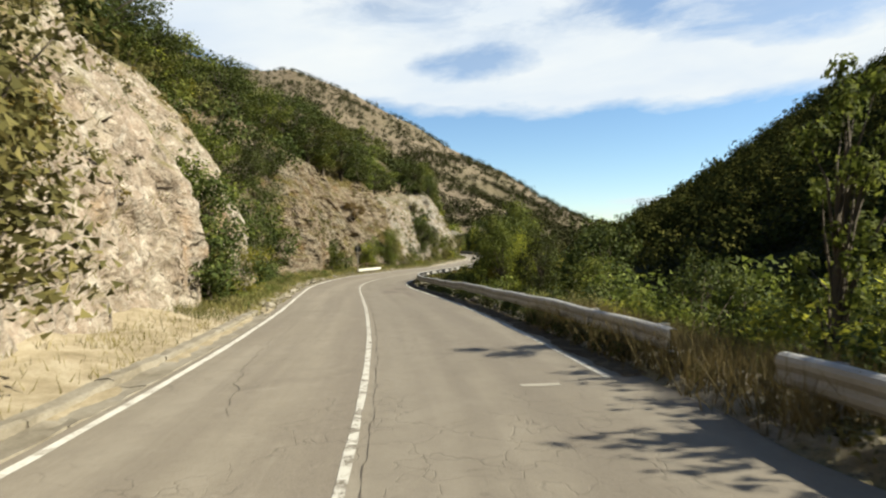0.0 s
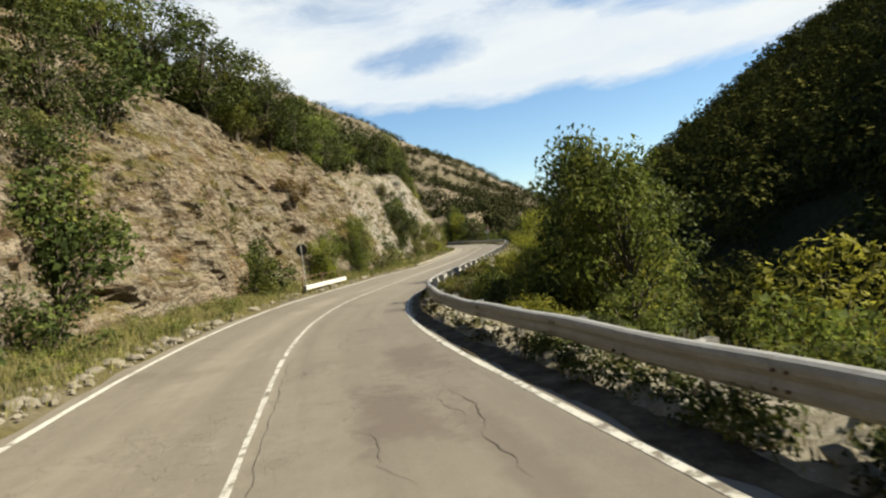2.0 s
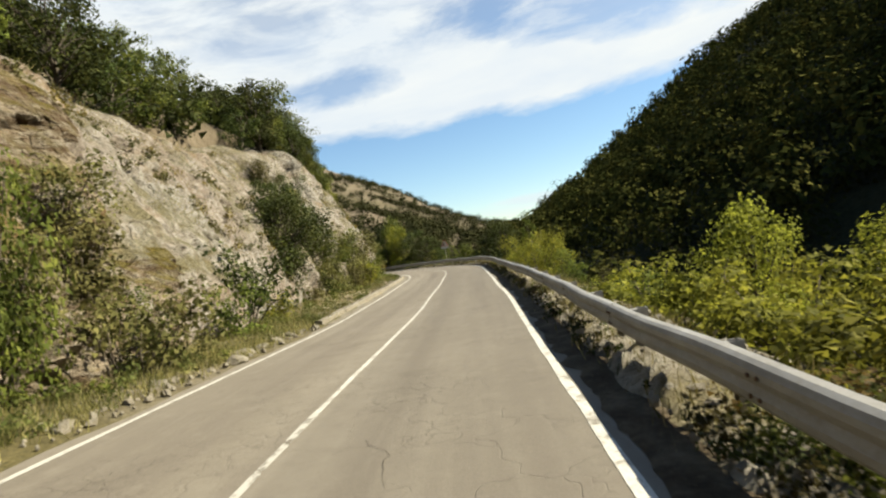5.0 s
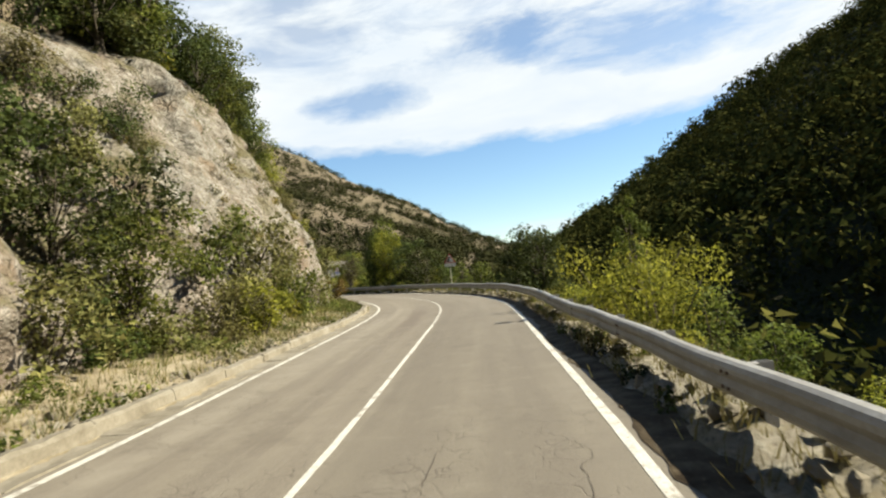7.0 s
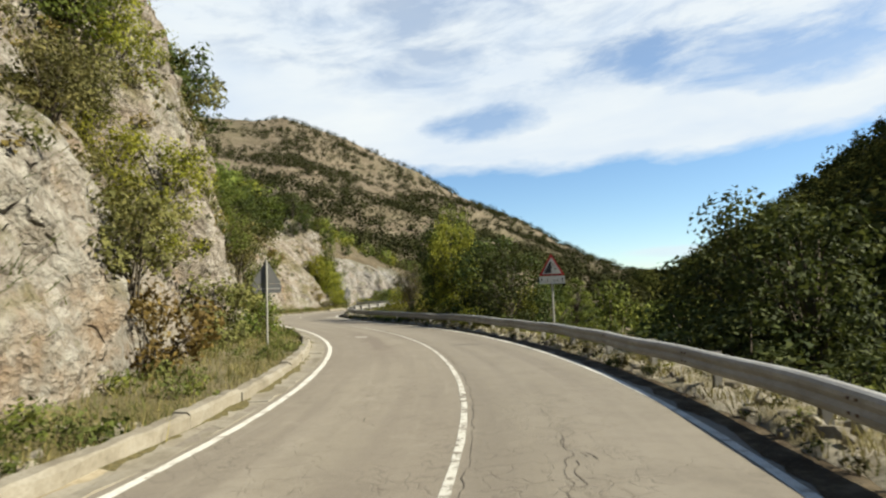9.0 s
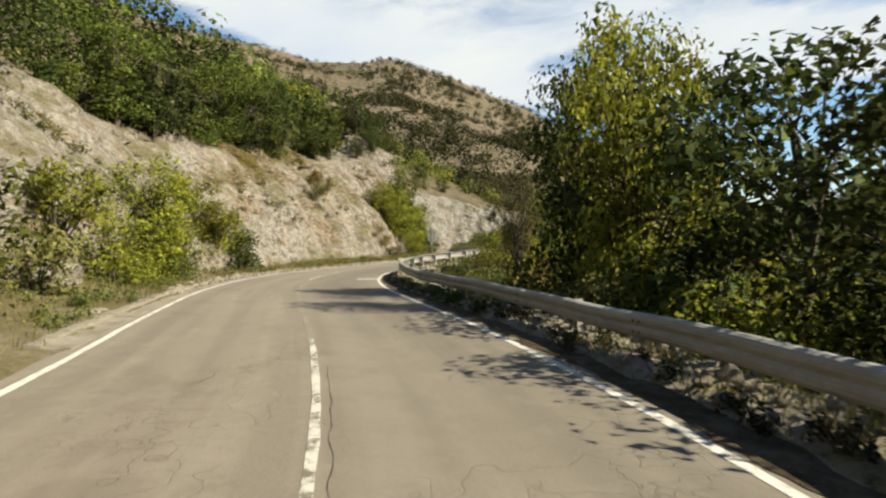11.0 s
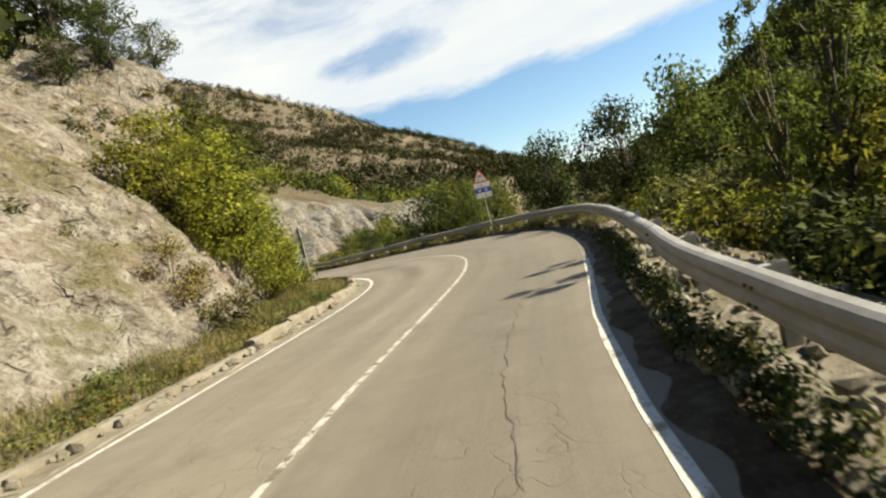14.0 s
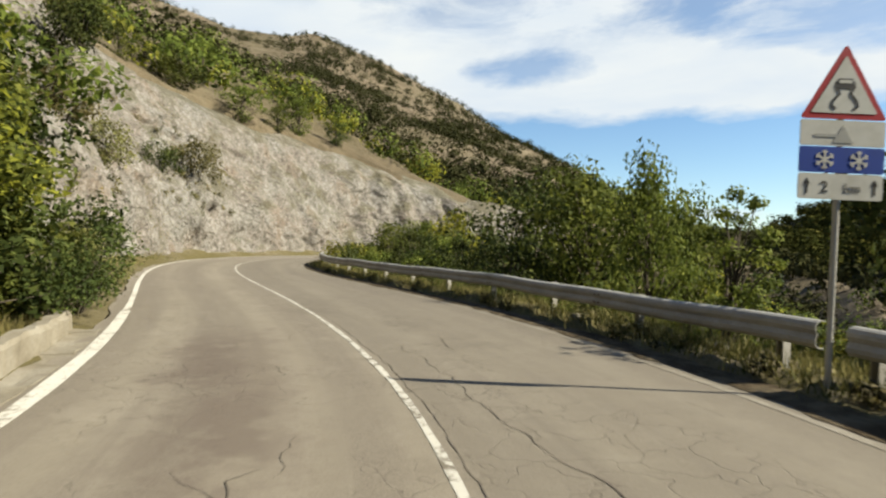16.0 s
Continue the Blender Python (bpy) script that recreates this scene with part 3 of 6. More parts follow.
slack = lambda s: np.interp(s, [-60, 18, 24, 46, 52, 80, 92, 106, 120, 127, 138, 146, 160, 172, 184, 189, 194, 200, 212, 330], [0.55, 0.55, 0.42, 0.30, 0.38, 0.38, 0.36, 0.34, 0.30, 0.14, 0.14, 0.45, 0.45, 0.30, 0.28, 0.12, 0.14, 0.30, 0.34, 0.34])


def cliff_d(s, z):
    """How far the rock face stands from the centre line at a height: steep below, leaning back above."""
    return cliff_foot(s) + lean_back(s) * z + slack(s) * np.clip(z - 4.0, 0, None)


# ---- ground: one sheet to the horizon ----
MID = np.array([-25.0, 90.0])
SKYLINE_AZ = [-180, -120, -90, -60, -29, -24, -18, -10, -5, -2, 0, 5, 11, 17, 24, 30.5, 34, 39, 45, 60, 100, 180]
LEFT_EL = [2, 2, 2, 2, 2, 2, 2, 1.4, 1.2, 1.2, 1.8, 4.3, 7.9, 11.2, 14.2, 16.9, 16.2, 17.3, 18.0, 20, 15, 2]
RIGHT_EL = [8, 22, 25, 23, 15.6, 12.8, 8.9, 3.8, 0.9, 0.3, 0.3, 0, 0, 0, 0, 0, 0, 0, 0, 0, 0, 8]
RIGHT_R = [300, 260, 260, 280, 380, 420, 470, 600, 700, 800, 800, 800, 800, 800, 800, 800, 800, 800, 800, 800, 800, 300]


def land_height(xy):
    """The height of the land at places; far hills by their bearing from the valley's middle, near banks by the road."""
    q = xy - MID
    r, az = np.hypot(q[:, 0], q[:, 1]), np.degrees(np.arctan2(-q[:, 0], q[:, 1]))
    step = lambda a: np.clip(a, 0, 1) ** 2 * (3 - 2 * np.clip(a, 0, 1))
    left_top = 950 * np.tan(np.radians(np.interp(az, SKYLINE_AZ, LEFT_EL)))
    up = np.clip((r - 170) / 780, 0, 1) ** 1.15
    left = -8 + (left_top + 8) * up - np.clip(r - 950, 0, 900) * 0.12
    rc = np.interp(az, SKYLINE_AZ, RIGHT_R)
    right_top = rc * np.tan(np.radians(np.interp(az, SKYLINE_AZ, RIGHT_EL)))
    foot = 45 + 0.06 * rc
    right = -14 + (right_top + 14) * np.clip((r - foot) / (rc - foot), 0, 1) ** 0.9 - np.clip(r - rc, 0, 600) * 0.1
    far = np.maximum(np.where(az > -3, left, -14), right)
    far = np.where(r > 1400, np.maximum(far - (r - 1400) * 0.05, 20 + 20 * np.sin(az * 0.2)), far)
    # near the road
    near = np.empty(len(xy))
    line = _line[::2]
    ls = LENGTHS[::2]
    for k in range(0, len(xy), 4000):
        dd = ((xy[k:k + 4000, None] - line[None, :, :2]) ** 2).sum(-1)
        j = dd.argmin(1)
        s, h = ls[j], heading(ls[j])
        off = xy[k:k + 4000] - line[j, :2]
        d = off[:, 0] * -np.cos(h) + off[:, 1] * -np.sin(h)
        d = np.sign(d) * np.sqrt(dd[np.arange(len(j)), j])
        z0 = line[j, 2]
        top_d = cliff_d(s, cliff_top(s))
        lh = 8 + 52 * (1 - step((s - 225) / 45))
        leftz = z0 + cliff_top(s) * (1 - 0.6 * step((s - 250) / 40)) + lh * (1 - np.exp(-np.clip(d - top_d, 0, None) * 0.70 / lh))
        rightz = z0 - 0.55 - np.clip(-d - 6.2, 0, 26) * 0.62
        z = np.where(d > top_d + 1.2, leftz, np.where(d < -6.0, rightz, z0 - 1.6))
        wl = step((d - 60) / 160)
        wr = step((-d - 24) / 22)
        f = far[k:k + 4000]
        z = np.where(d > 0, np.maximum(z * (1 - wl) + f * wl, np.where(d > 90, f, -99)), z * (1 - wr) + f * wr)
        z = np.where(dd[np.arange(len(j)), j] > 260 ** 2, f, z)
        near[k:k + 4000] = z
    return near


def axis(lo, hi, a, b, fine):
    mid = list(np.arange(a, b + 0.1, fine))
    for sign, edge, start in ((-1, lo, a), (1, hi, b)):
        x, w, extra = start, fine, []
        while abs(x) < abs(edge):
            w = min(w * 1.11, 160)
            x += sign * w
            extra.append(x)
        mid = extra[::-1] + mid if sign < 0 else mid + extra
    return np.array(mid)


def build_ground():
    gx, gy = axis(-3600, 3600, -120, 70, 2.4), axis(-2500, 4200, -40, 290, 2.4)
    X, Y = np.meshgrid(gx, gy)
    xy = np.stack([X.ravel(), Y.ravel()], 1)
    z = land_height(xy)
    line = _line[::4, :2]
    away = np.sqrt(((xy[:, None] - line[None]) ** 2).sum(-1).min(1))
    for i, (x, y) in enumerate(xy):
        a = away[i]
        if a > 9:
            far = min(1.0, (a - 9) / 150)
            z[i] += noise.fractal(Vector((x / 14, y / 14, 0)), 1.0, 2.0, 4) * 0.9 * min(1, (a - 9) / 8)
            z[i] += noise.ridged_multi_fractal(Vector((x / 170, y / 170, 3)), 0.9, 2.1, 5, 1.0, 2.0) * 9 * far - 9 * far
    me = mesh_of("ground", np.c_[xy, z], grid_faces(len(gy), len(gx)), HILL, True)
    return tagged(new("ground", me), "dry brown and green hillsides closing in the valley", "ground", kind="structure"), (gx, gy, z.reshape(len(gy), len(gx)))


ground, FIELD = build_ground()


def ground_z(x, y):
    gx, gy, z = FIELD
    i, j = int(np.searchsorted(gx, x)) - 1, int(np.searchsorted(gy, y)) - 1
    u, v = (x - gx[i]) / (gx[i + 1] - gx[i]), (y - gy[j]) / (gy[j + 1] - gy[j])
    return (z[j, i] * (1 - u) + z[j, i + 1] * u) * (1 - v) + (z[j + 1, i] * (1 - u) + z[j + 1, i + 1] * u) * v


# ---- the road ----
def strip(name, s, offsets, heights, mat, smooth=True, wobble=0.0):
    """A ribbon along the road; offsets and heights are functions of s, from left to right."""
    pts = []
    for o, z in zip(offsets, heights):
        oo = o(s) if callable(o) else np.full(len(s), float(o))
        zz = z(s) if callable(z) else np.full(len(s), float(z))
        if wobble:
            oo = oo + np.array([fract((v, 3.1 * len(pts), 0), 1.3, 3) for v in s]) * wobble
        pts.append(spot(s, oo, zz))
    v = np.stack(pts, 1).reshape(-1, 3)
    me = mesh_of(name, v, grid_faces(len(s), len(offsets)), mat, smooth)
    across = np.stack([o(s) if callable(o) else np.full(len(s), float(o)) for o in offsets], 1)
    flat = np.stack([np.repeat(s[:, None], len(offsets), 1), across], -1).reshape(-1, 2)
    corner = np.empty(len(me.loops), dtype=np.int32)
    me.loops.foreach_get("vertex_index", corner)
    me.uv_layers.new(name="along").data.foreach_set("uv", flat[corner].ravel())
    return me


def build_road():
    s = np.arange(-40, 300, 0.5)
    edge_l = lambda q: half_left(q) + 0.32 + 0.06 * np.sin(q * 0.9) + 0.05 * np.sin(q * 2.3)
    edge_r = lambda q: -half_right(q) - 0.44 - 0.05 * np.sin(q * 1.1) - 0.05 * np.sin(q * 2.7)
    offs = [edge_l] + [lambda q, k=k: edge_l(q) * (1 - k) + edge_r(q) * k for k in (0.1, 0.2, 0.3, 0.4, 0.5, 0.6, 0.7, 0.8, 0.9)] + [edge_r]
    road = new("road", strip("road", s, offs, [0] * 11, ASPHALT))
    tagged(road, "worn, cracked two-lane asphalt road bleached pale", "road", kind="structure")
    worn = "worn white edge line"
    for name, off, w, mat, lab, a, b in (("edge_line", lambda v: half_left(v), 0.058, PAINT, worn, -30, 189), ("edge_line", lambda v: half_left(v), 0.10, PAINT, "thick, repainted white edge line", 189, 202), ("edge_line", lambda v: half_left(v), 0.062, PAINT, worn, 202, 280), ("edge_line", lambda v: -half_right(v), 0.050, WORN_PAINT, worn, 7, 61), ("edge_line", lambda v: -half_right(v), 0.055, PAINT, worn, 61, 175), ("edge_line", lambda v: -half_right(v), 0.050, FAINT_PAINT, "almost worn off edge line", 175, 280),
                                         ("centre_line", lambda v: 0.0 * v, 0.045, WORN_PAINT, "flaking white centre line", -30, 27), ("centre_line", lambda v: 0.0 * v, 0.034, WORN_PAINT, "thin, flaking white centre line", 27, 34),
                                         ("centre_line", lambda v: 0.0 * v, 0.045, WORN_PAINT, "flaking white centre line", 34, 66), ("centre_line", lambda v: 0.0 * v, 0.04, PAINT, "white centre line", 66, 100), ("centre_line", lambda v: 0.0 * v, 0.045, WORN_PAINT, "flaking white centre line", 100, 138),
                                         ("centre_line", lambda v: 0.0 * v, 0.055, FAINT_PAINT, "almost worn off centre line", 138, 154), ("centre_line", lambda v: 0.0 * v + 0.07, 0.035, WORN_PAINT, "flaking white centre line", 154, 160), ("centre_line", lambda v: 0.0 * v, 0.055, FAINT_PAINT, "almost worn off centre line", 160, 165.5), ("centre_line", lambda v: 0.0 * v, 0.045, WORN_PAINT, "flaking white centre line", 165.5, 182),
                                         ("centre_line", lambda v: 0.0 * v, 0.038, WORN_PAINT, "flaking white centre line", 182, 280)):
        q = np.arange(a, b + 0.1, 0.25)
        me = strip(name, q, [lambda v, o=off, w=w: o(v) + w, lambda v, o=off, w=w: o(v) - w], [0.004, 0.004], mat, wobble=0.014)
        part(name, me, mat, road, lab)
    return road


road = build_road()


# ---- cliff and verges ----
CLIFF_STEP = 0.22


def facets(x, y, seed, tilt, gap):
    """Heights of broken rock faces: tilted flat blocks with clefts between, over unit cells."""
    rng = np.random.default_rng(seed)
    table = rng.random((4096, 5))
    ix, iy = np.floor(x).astype(int), np.floor(y).astype(int)
    best, second, h = np.full(x.shape, 9.0), np.full(x.shape, 9.0), np.zeros(x.shape)
    for dx in (-1, 0, 1):
        for dy in (-1, 0, 1):
            cx, cy = ix + dx, iy + dy
            r = table[(cx * 157 + cy * 1031) % 4096]
            ux, uy = x - cx - r[..., 0], y - cy - r[..., 1]
            dist = np.hypot(ux, uy)
            hh = (r[..., 2] - 0.5) + tilt * ((r[..., 3] - 0.5) * ux + (r[..., 4] - 0.5) * uy)
            near = dist < best
            second = np.where(near, best, np.minimum(second, dist))
            h = np.where(near, hh, h)
            best = np.where(near, dist, best)
    return h - gap * np.clip(1 - (second - best) / 0.22, 0, 1)


def build_cliff():
    s = np.arange(-24, 290, CLIFF_STEP)
    rows = 62
    v = np.linspace(0, 1, rows)
    pts = np.empty((len(s), rows + 7, 3))
    up_all, bend, lift = np.empty((len(s), rows + 7)), np.empty((len(s), rows + 7, 2)), []
    for i, q in enumerate(s):
        top = float(cliff_top(q)) + fract((q, 40, 0), 9, 3) * 1.2
        up = -0.35 + (top + 0.35) * v
        up_all[i] = np.r_[up, top + np.linspace(0.3, 3.8, 7)]
        lift.append(top)
        for k in range(rows + 7):
            w = Vector((q, up_all[i, k], 3.0))
            bend[i, k] = noise.noise(w / 1.6), noise.noise(w / 1.6 + Vector((9, 2, 4)))
    S = np.repeat(s[:, None], rows + 7, 1)
    X, Z = S + bend[..., 0] * 0.8, up_all - S * 0.10 + bend[..., 1] * 0.7
    rocky = facets(X / 3.4, Z / 4.2, 1, 1.3, 0.12) * 0.46 + facets(X / 1.4, Z / 1.5, 2, 1.4, 0.25) * 0.27 + facets(X / 0.70, Z / 0.62, 3, 1.3, 0.25) * 0.13
    for i, q in enumerate(s):
        z, top = up_all[i], lift[i]
        d = np.r_[cliff_d(q, np.clip(z[:rows], 0, None)), cliff_d(q, top) + np.linspace(0.5, 6.5, 7)]
        p = spot(np.full(rows + 7, q), d, z)
        n = spot(q, -1.0) - spot(q, 0.0)
        rib = noise.fractal(Vector((q / 9.0, 0.0, 3.3)), 1.0, 2.0, 3)
        for k in range(rows + 7):
            a = p[k]
            big = noise.fractal(Vector((q / 6.0, z[k] / 6.5, 1.7)), 1.0, 2.0, 3) + rib * 1.1 * min(1, z[k] / 4 + 0.2)
            rid = (abs(noise.noise(Vector((q / 2.2, z[k] / 4.5, 8)))) - 0.25) * (2.2 if q > 205 else 1.0)
            sm = noise.fractal(Vector(a) / 0.7, 0.9, 2.0, 3)
            lump = big * 0.75 + rid * 0.6 + rocky[i, k] + sm * 0.09
            lump -= 1.1 * math.exp(-((q - 62.8) / 1.1) ** 4 - ((z[k] - 3.35) / 0.45) ** 4)
            fade = min(1.0, v[k] * 6 + 0.15) if k < rows else 0.5
            p[k] = a + n * lump * fade
            if k >= rows + 4:
                p[k, 2] -= 0.09 * (k - rows) ** 1.5
        pts[i] = p
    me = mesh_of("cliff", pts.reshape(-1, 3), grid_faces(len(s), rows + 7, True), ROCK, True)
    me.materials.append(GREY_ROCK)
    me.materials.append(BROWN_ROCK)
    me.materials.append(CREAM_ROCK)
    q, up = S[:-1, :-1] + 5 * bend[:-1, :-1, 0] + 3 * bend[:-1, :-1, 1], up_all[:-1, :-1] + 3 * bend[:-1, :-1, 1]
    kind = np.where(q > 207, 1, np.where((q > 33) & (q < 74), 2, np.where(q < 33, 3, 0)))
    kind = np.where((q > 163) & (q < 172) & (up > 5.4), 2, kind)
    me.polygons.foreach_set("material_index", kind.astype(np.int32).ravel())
    me.polygons.foreach_set("use_smooth", (kind != 2).ravel())
    return tagged(new("cliff", me), "rough pinkish-beige rock cutting with ledges above the road", "cliff", kind="structure"), (s, pts)


cliff, CLIFF = build_cliff()


def cliff_spot(s, z):
    """A place on the rock face at length s, z over the road."""
    i = int(np.clip((s - CLIFF[0][0]) / CLIFF_STEP, 0, len(CLIFF[0]) - 1))
    col = CLIFF[1][i]
    base = float(spot(s, 0)[2])
    k = int(np.abs(col[:, 2] - base - z).argmin())
    return Vector(col[k])


def bank_z(k):
    """The height of the bank under the guardrail, k out from the edge line."""
    return np.interp(k, [0.28, 0.46, 0.60, 0.80, 1.05, 1.45, 1.9, 2.4, 3.4, 4.4, 6.2, 8.5], [-0.05, -0.02, 0.07, 0.11, 0.10, 0.07, 0.0, -0.25, -0.80, -1.30, -2.3, -3.6])


def build_verges():
    s = np.arange(-40, 290, 0.5)
    ruff = lambda k, a: lambda q: np.array([fract((v, k * 7.7, 2), 1.6, 4) for v in q]) * a
    lo = [lambda q: half_left(q) + 0.30, lambda q: half_left(q) + 0.55, lambda q: half_left(q) * 0.66 + cliff_foot(q) * 0.34 + 0.3, lambda q: half_left(q) * 0.33 + cliff_foot(q) * 0.67 + 0.2, lambda q: cliff_foot(q) + 0.3, lambda q: cliff_foot(q) + 1.3]
    lz = [-0.03, lambda q: 0.02 + ruff(1, 0.03)(q), lambda q: 0.10 + ruff(2, 0.07)(q), lambda q: 0.22 + ruff(3, 0.12)(q), lambda q: 0.40 + ruff(4, 0.2)(q), lambda q: 0.75 + ruff(5, 0.3)(q)]
    me = strip("verge_left", s, lo[::-1], lz[::-1], EARTH)
    me.materials.append(SAND)
    me.polygons.foreach_set("material_index", np.repeat((s[:-1] < 21) | (np.abs(s[:-1] - 98) < 13), len(lo) - 1).astype(np.int32))
    left = new("verge", me)
    tagged(left, "stony earth verge with dry grass below the rock", "verge", kind="structure")
    # the bank under the guardrail: out from the edge line, a rough stony step, nearly level on top, falling off beyond
    s = np.arange(-40, 290, 0.2)
    out = np.r_[np.arange(0.28, 2.45, 0.11), 2.8, 3.4, 4.4, 6.2, 8.5]
    S, K = np.meshgrid(s, out, indexing="ij")
    wave = np.array([fract((q, 3.0, 0.0), 1.5, 4) for q in s])[:, None]
    X = S + 0.12 * np.sin(K * 9.0 + S)
    rock = facets(X / 0.50, K / 0.36, 21, 1.4, 0.3) * 0.09 + facets(X / 0.24, K / 0.2, 22, 1.3, 0.3) * 0.07
    heave = np.array([[fract((q, k * 1.4, 8.0), 1.1, 4) for k in out] for q in s]) * 0.07
    rough = np.interp(K, [0.30, 0.62, 2.2, 4.0, 8.5], [0.0, 1.0, 1.0, 2.0, 4.0])
    Z = bank_z(K + wave * 0.16) + (rock + heave) * rough
    v = spot(S.ravel(), (-half_right(S) - K).ravel(), Z.ravel())
    me = mesh_of("verge_right", v, grid_faces(len(s), len(out)), RUBBLE, True)
    me.materials.append(EARTH)
    grassy = (S[:-1, :-1] + 2.0 * wave[:-1] + 3.0 * heave[:-1, :-1] * 10 > 184) | (K[:-1, :-1] > 2.6) | ((np.abs(S[:-1, :-1] - 53.5) < 10.5) & (K[:-1, :-1] + heave[:-1, :-1] * 6 > 1.2))
    me.polygons.foreach_set("material_index", grassy.astype(np.int32).ravel())
    right = new("verge", me)
    tagged(right, "crumbling bank of pale stone and earth under the guardrail", "verge", kind="structure")


build_verges()


def edge_shade_dirt():
    """A dark strip along the asphalt's ragged edge: dirt, coloured to deepen the guardrail's shade."""
    s = np.arange(7, 280, 0.15)
    inner = np.array([0.14 + 0.16 * fract((q, 6.0, 1.0), 0.7, 5) for q in s])
    rows = [(np.clip(inner, 0.07, 0.42), 0.006), (np.clip(inner, 0.07, 0.42) + 0.05, 0.016), (0.0 * s + 0.50, 0.03), (0.0 * s + 0.60, 0.02)]
    v = np.stack([spot(s, -half_right(s) - k, 0.0 * s + z) for k, z in rows], 1).reshape(-1, 3)
    tagged(new("dirt", mesh_of("dirt", v, grid_faces(len(s), 4), SHADE_DIRT, True)), "dark dirt put in for the guardrail's shade along the asphalt's edge", "dirt", kind="stuff")


edge_shade_dirt()

# ---- guardrails ----
def rail_off(s):
    return -half_right(s) - np.interp(s, [-14, 10, 20, 30, 35, 40, 47, 53, 70, 84, 90, 98, 112, 128, 150, 155, 160, 166, 177, 185, 195, 260],
                                      [1.0, 0.80, 0.76, 0.90, 0.93, 0.82, 0.79, 0.82, 0.88, 0.94, 0.95, 0.84, 0.80, 0.92, 0.98, 0.93, 0.92, 0.90, 0.94, 1.0, 1.04, 1.06])


def rail_top(s):
    return np.interp(s, [12, 35, 45, 53, 84, 90, 98, 112, 128, 150, 155, 160, 166, 180], [0.61, 0.62, 0.68, 0.65, 0.61, 0.58, 0.61, 0.66, 0.66, 0.64, 0.68, 0.67, 0.71, 0.70])


def beam_mesh(name, s, off, top, out=1.0, tall=1.0):
    """A corrugated steel beam along the road; out = 1 turns its face to the road's left."""
    prof = [(-0.060, -0.016), (-0.035, 0.0), (0.020, -0.004), (0.058, -0.022), (0.078, -0.06), (0.080, -0.10), (0.064, -0.135), (0.056, -0.155), (0.064, -0.175), (0.080, -0.21), (0.077, -0.255), (0.040, -0.298), (-0.02, -0.31), (-0.04, -0.305)]
    prof = [(a, b * tall) for a, b in prof]
    prof = prof + [(a - 0.012, b * 0.97 - 0.005) for a, b in prof[::-1]]
    n = len(prof)
    pts = np.stack([spot(s, off(s) + out * a, top(s) + b) for a, b in prof], 1).reshape(-1, 3)
    faces = [(i * n + k, i * n + (k + 1) % n, (i + 1) * n + (k + 1) % n, (i + 1) * n + k) for i in range(len(s) - 1) for k in range(n)]
    faces += [tuple(range(n))[::-1], tuple((len(s) - 1) * n + k for k in range(n))]
    return mesh_of(name, pts, faces, STEEL)


def post_mesh():
    """A C-shaped steel post, its foot at 0, 0.85 tall, 0.45 in the ground."""
    w, d, t = 0.10, 0.055, 0.008
    ring = [(-w / 2, -d), (w / 2, -d), (w / 2, d), (w / 2 - t, d), (w / 2 - t, -d + t), (-w / 2 + t, -d + t), (-w / 2 + t, d), (-w / 2, d)]
    v = [(x, y, z) for z in (-0.5, 0.0) for x, y in ring]
    n = len(ring)
    f = [(k, (k + 1) % n, n + (k + 1) % n, n + k) for k in range(n)] + [tuple(range(n))[::-1], tuple(range(n, 2 * n))]
    return mesh_of("post", v, f, POST_STEEL)


POST = post_mesh()
POST.transform(Matrix.Diagonal((1, 1, 2.4, 1)))


def spacer_mesh():
    bm = bmesh.new()
    bmesh.ops.create_cube(bm, size=1.0, matrix=Matrix.Diagonal((0.085, 0.14, 0.24, 1)))
    bmesh.ops.bevel(bm, geom=bm.edges[:], offset=0.008, segments=1, affect="EDGES")
    me = bpy.data.meshes.new("spacer")
    bm.to_mesh(me)
    bm.free()
    me.materials.append(STEEL)
    return me


SPACER = spacer_mesh()


def bolt_mesh():
    """A rusty bolt head, its axis along y."""
    bm = bmesh.new()
    bmesh.ops.create_cone(bm, cap_ends=True, segments=6, radius1=0.017, radius2=0.013, depth=0.018, matrix=pose(0, 0, 0, 90, 0, 0))
    me = bpy.data.meshes.new("bolt")
    bm.to_mesh(me)
    bm.free()
    me.materials.append(RUST)
    return me


RUST = material("rusty bolt", flat_look((0.10, 0.055, 0.03), (0.05, 0.03, 0.02), 0.6), 0.8, 0.2)
BOLT = bolt_mesh()


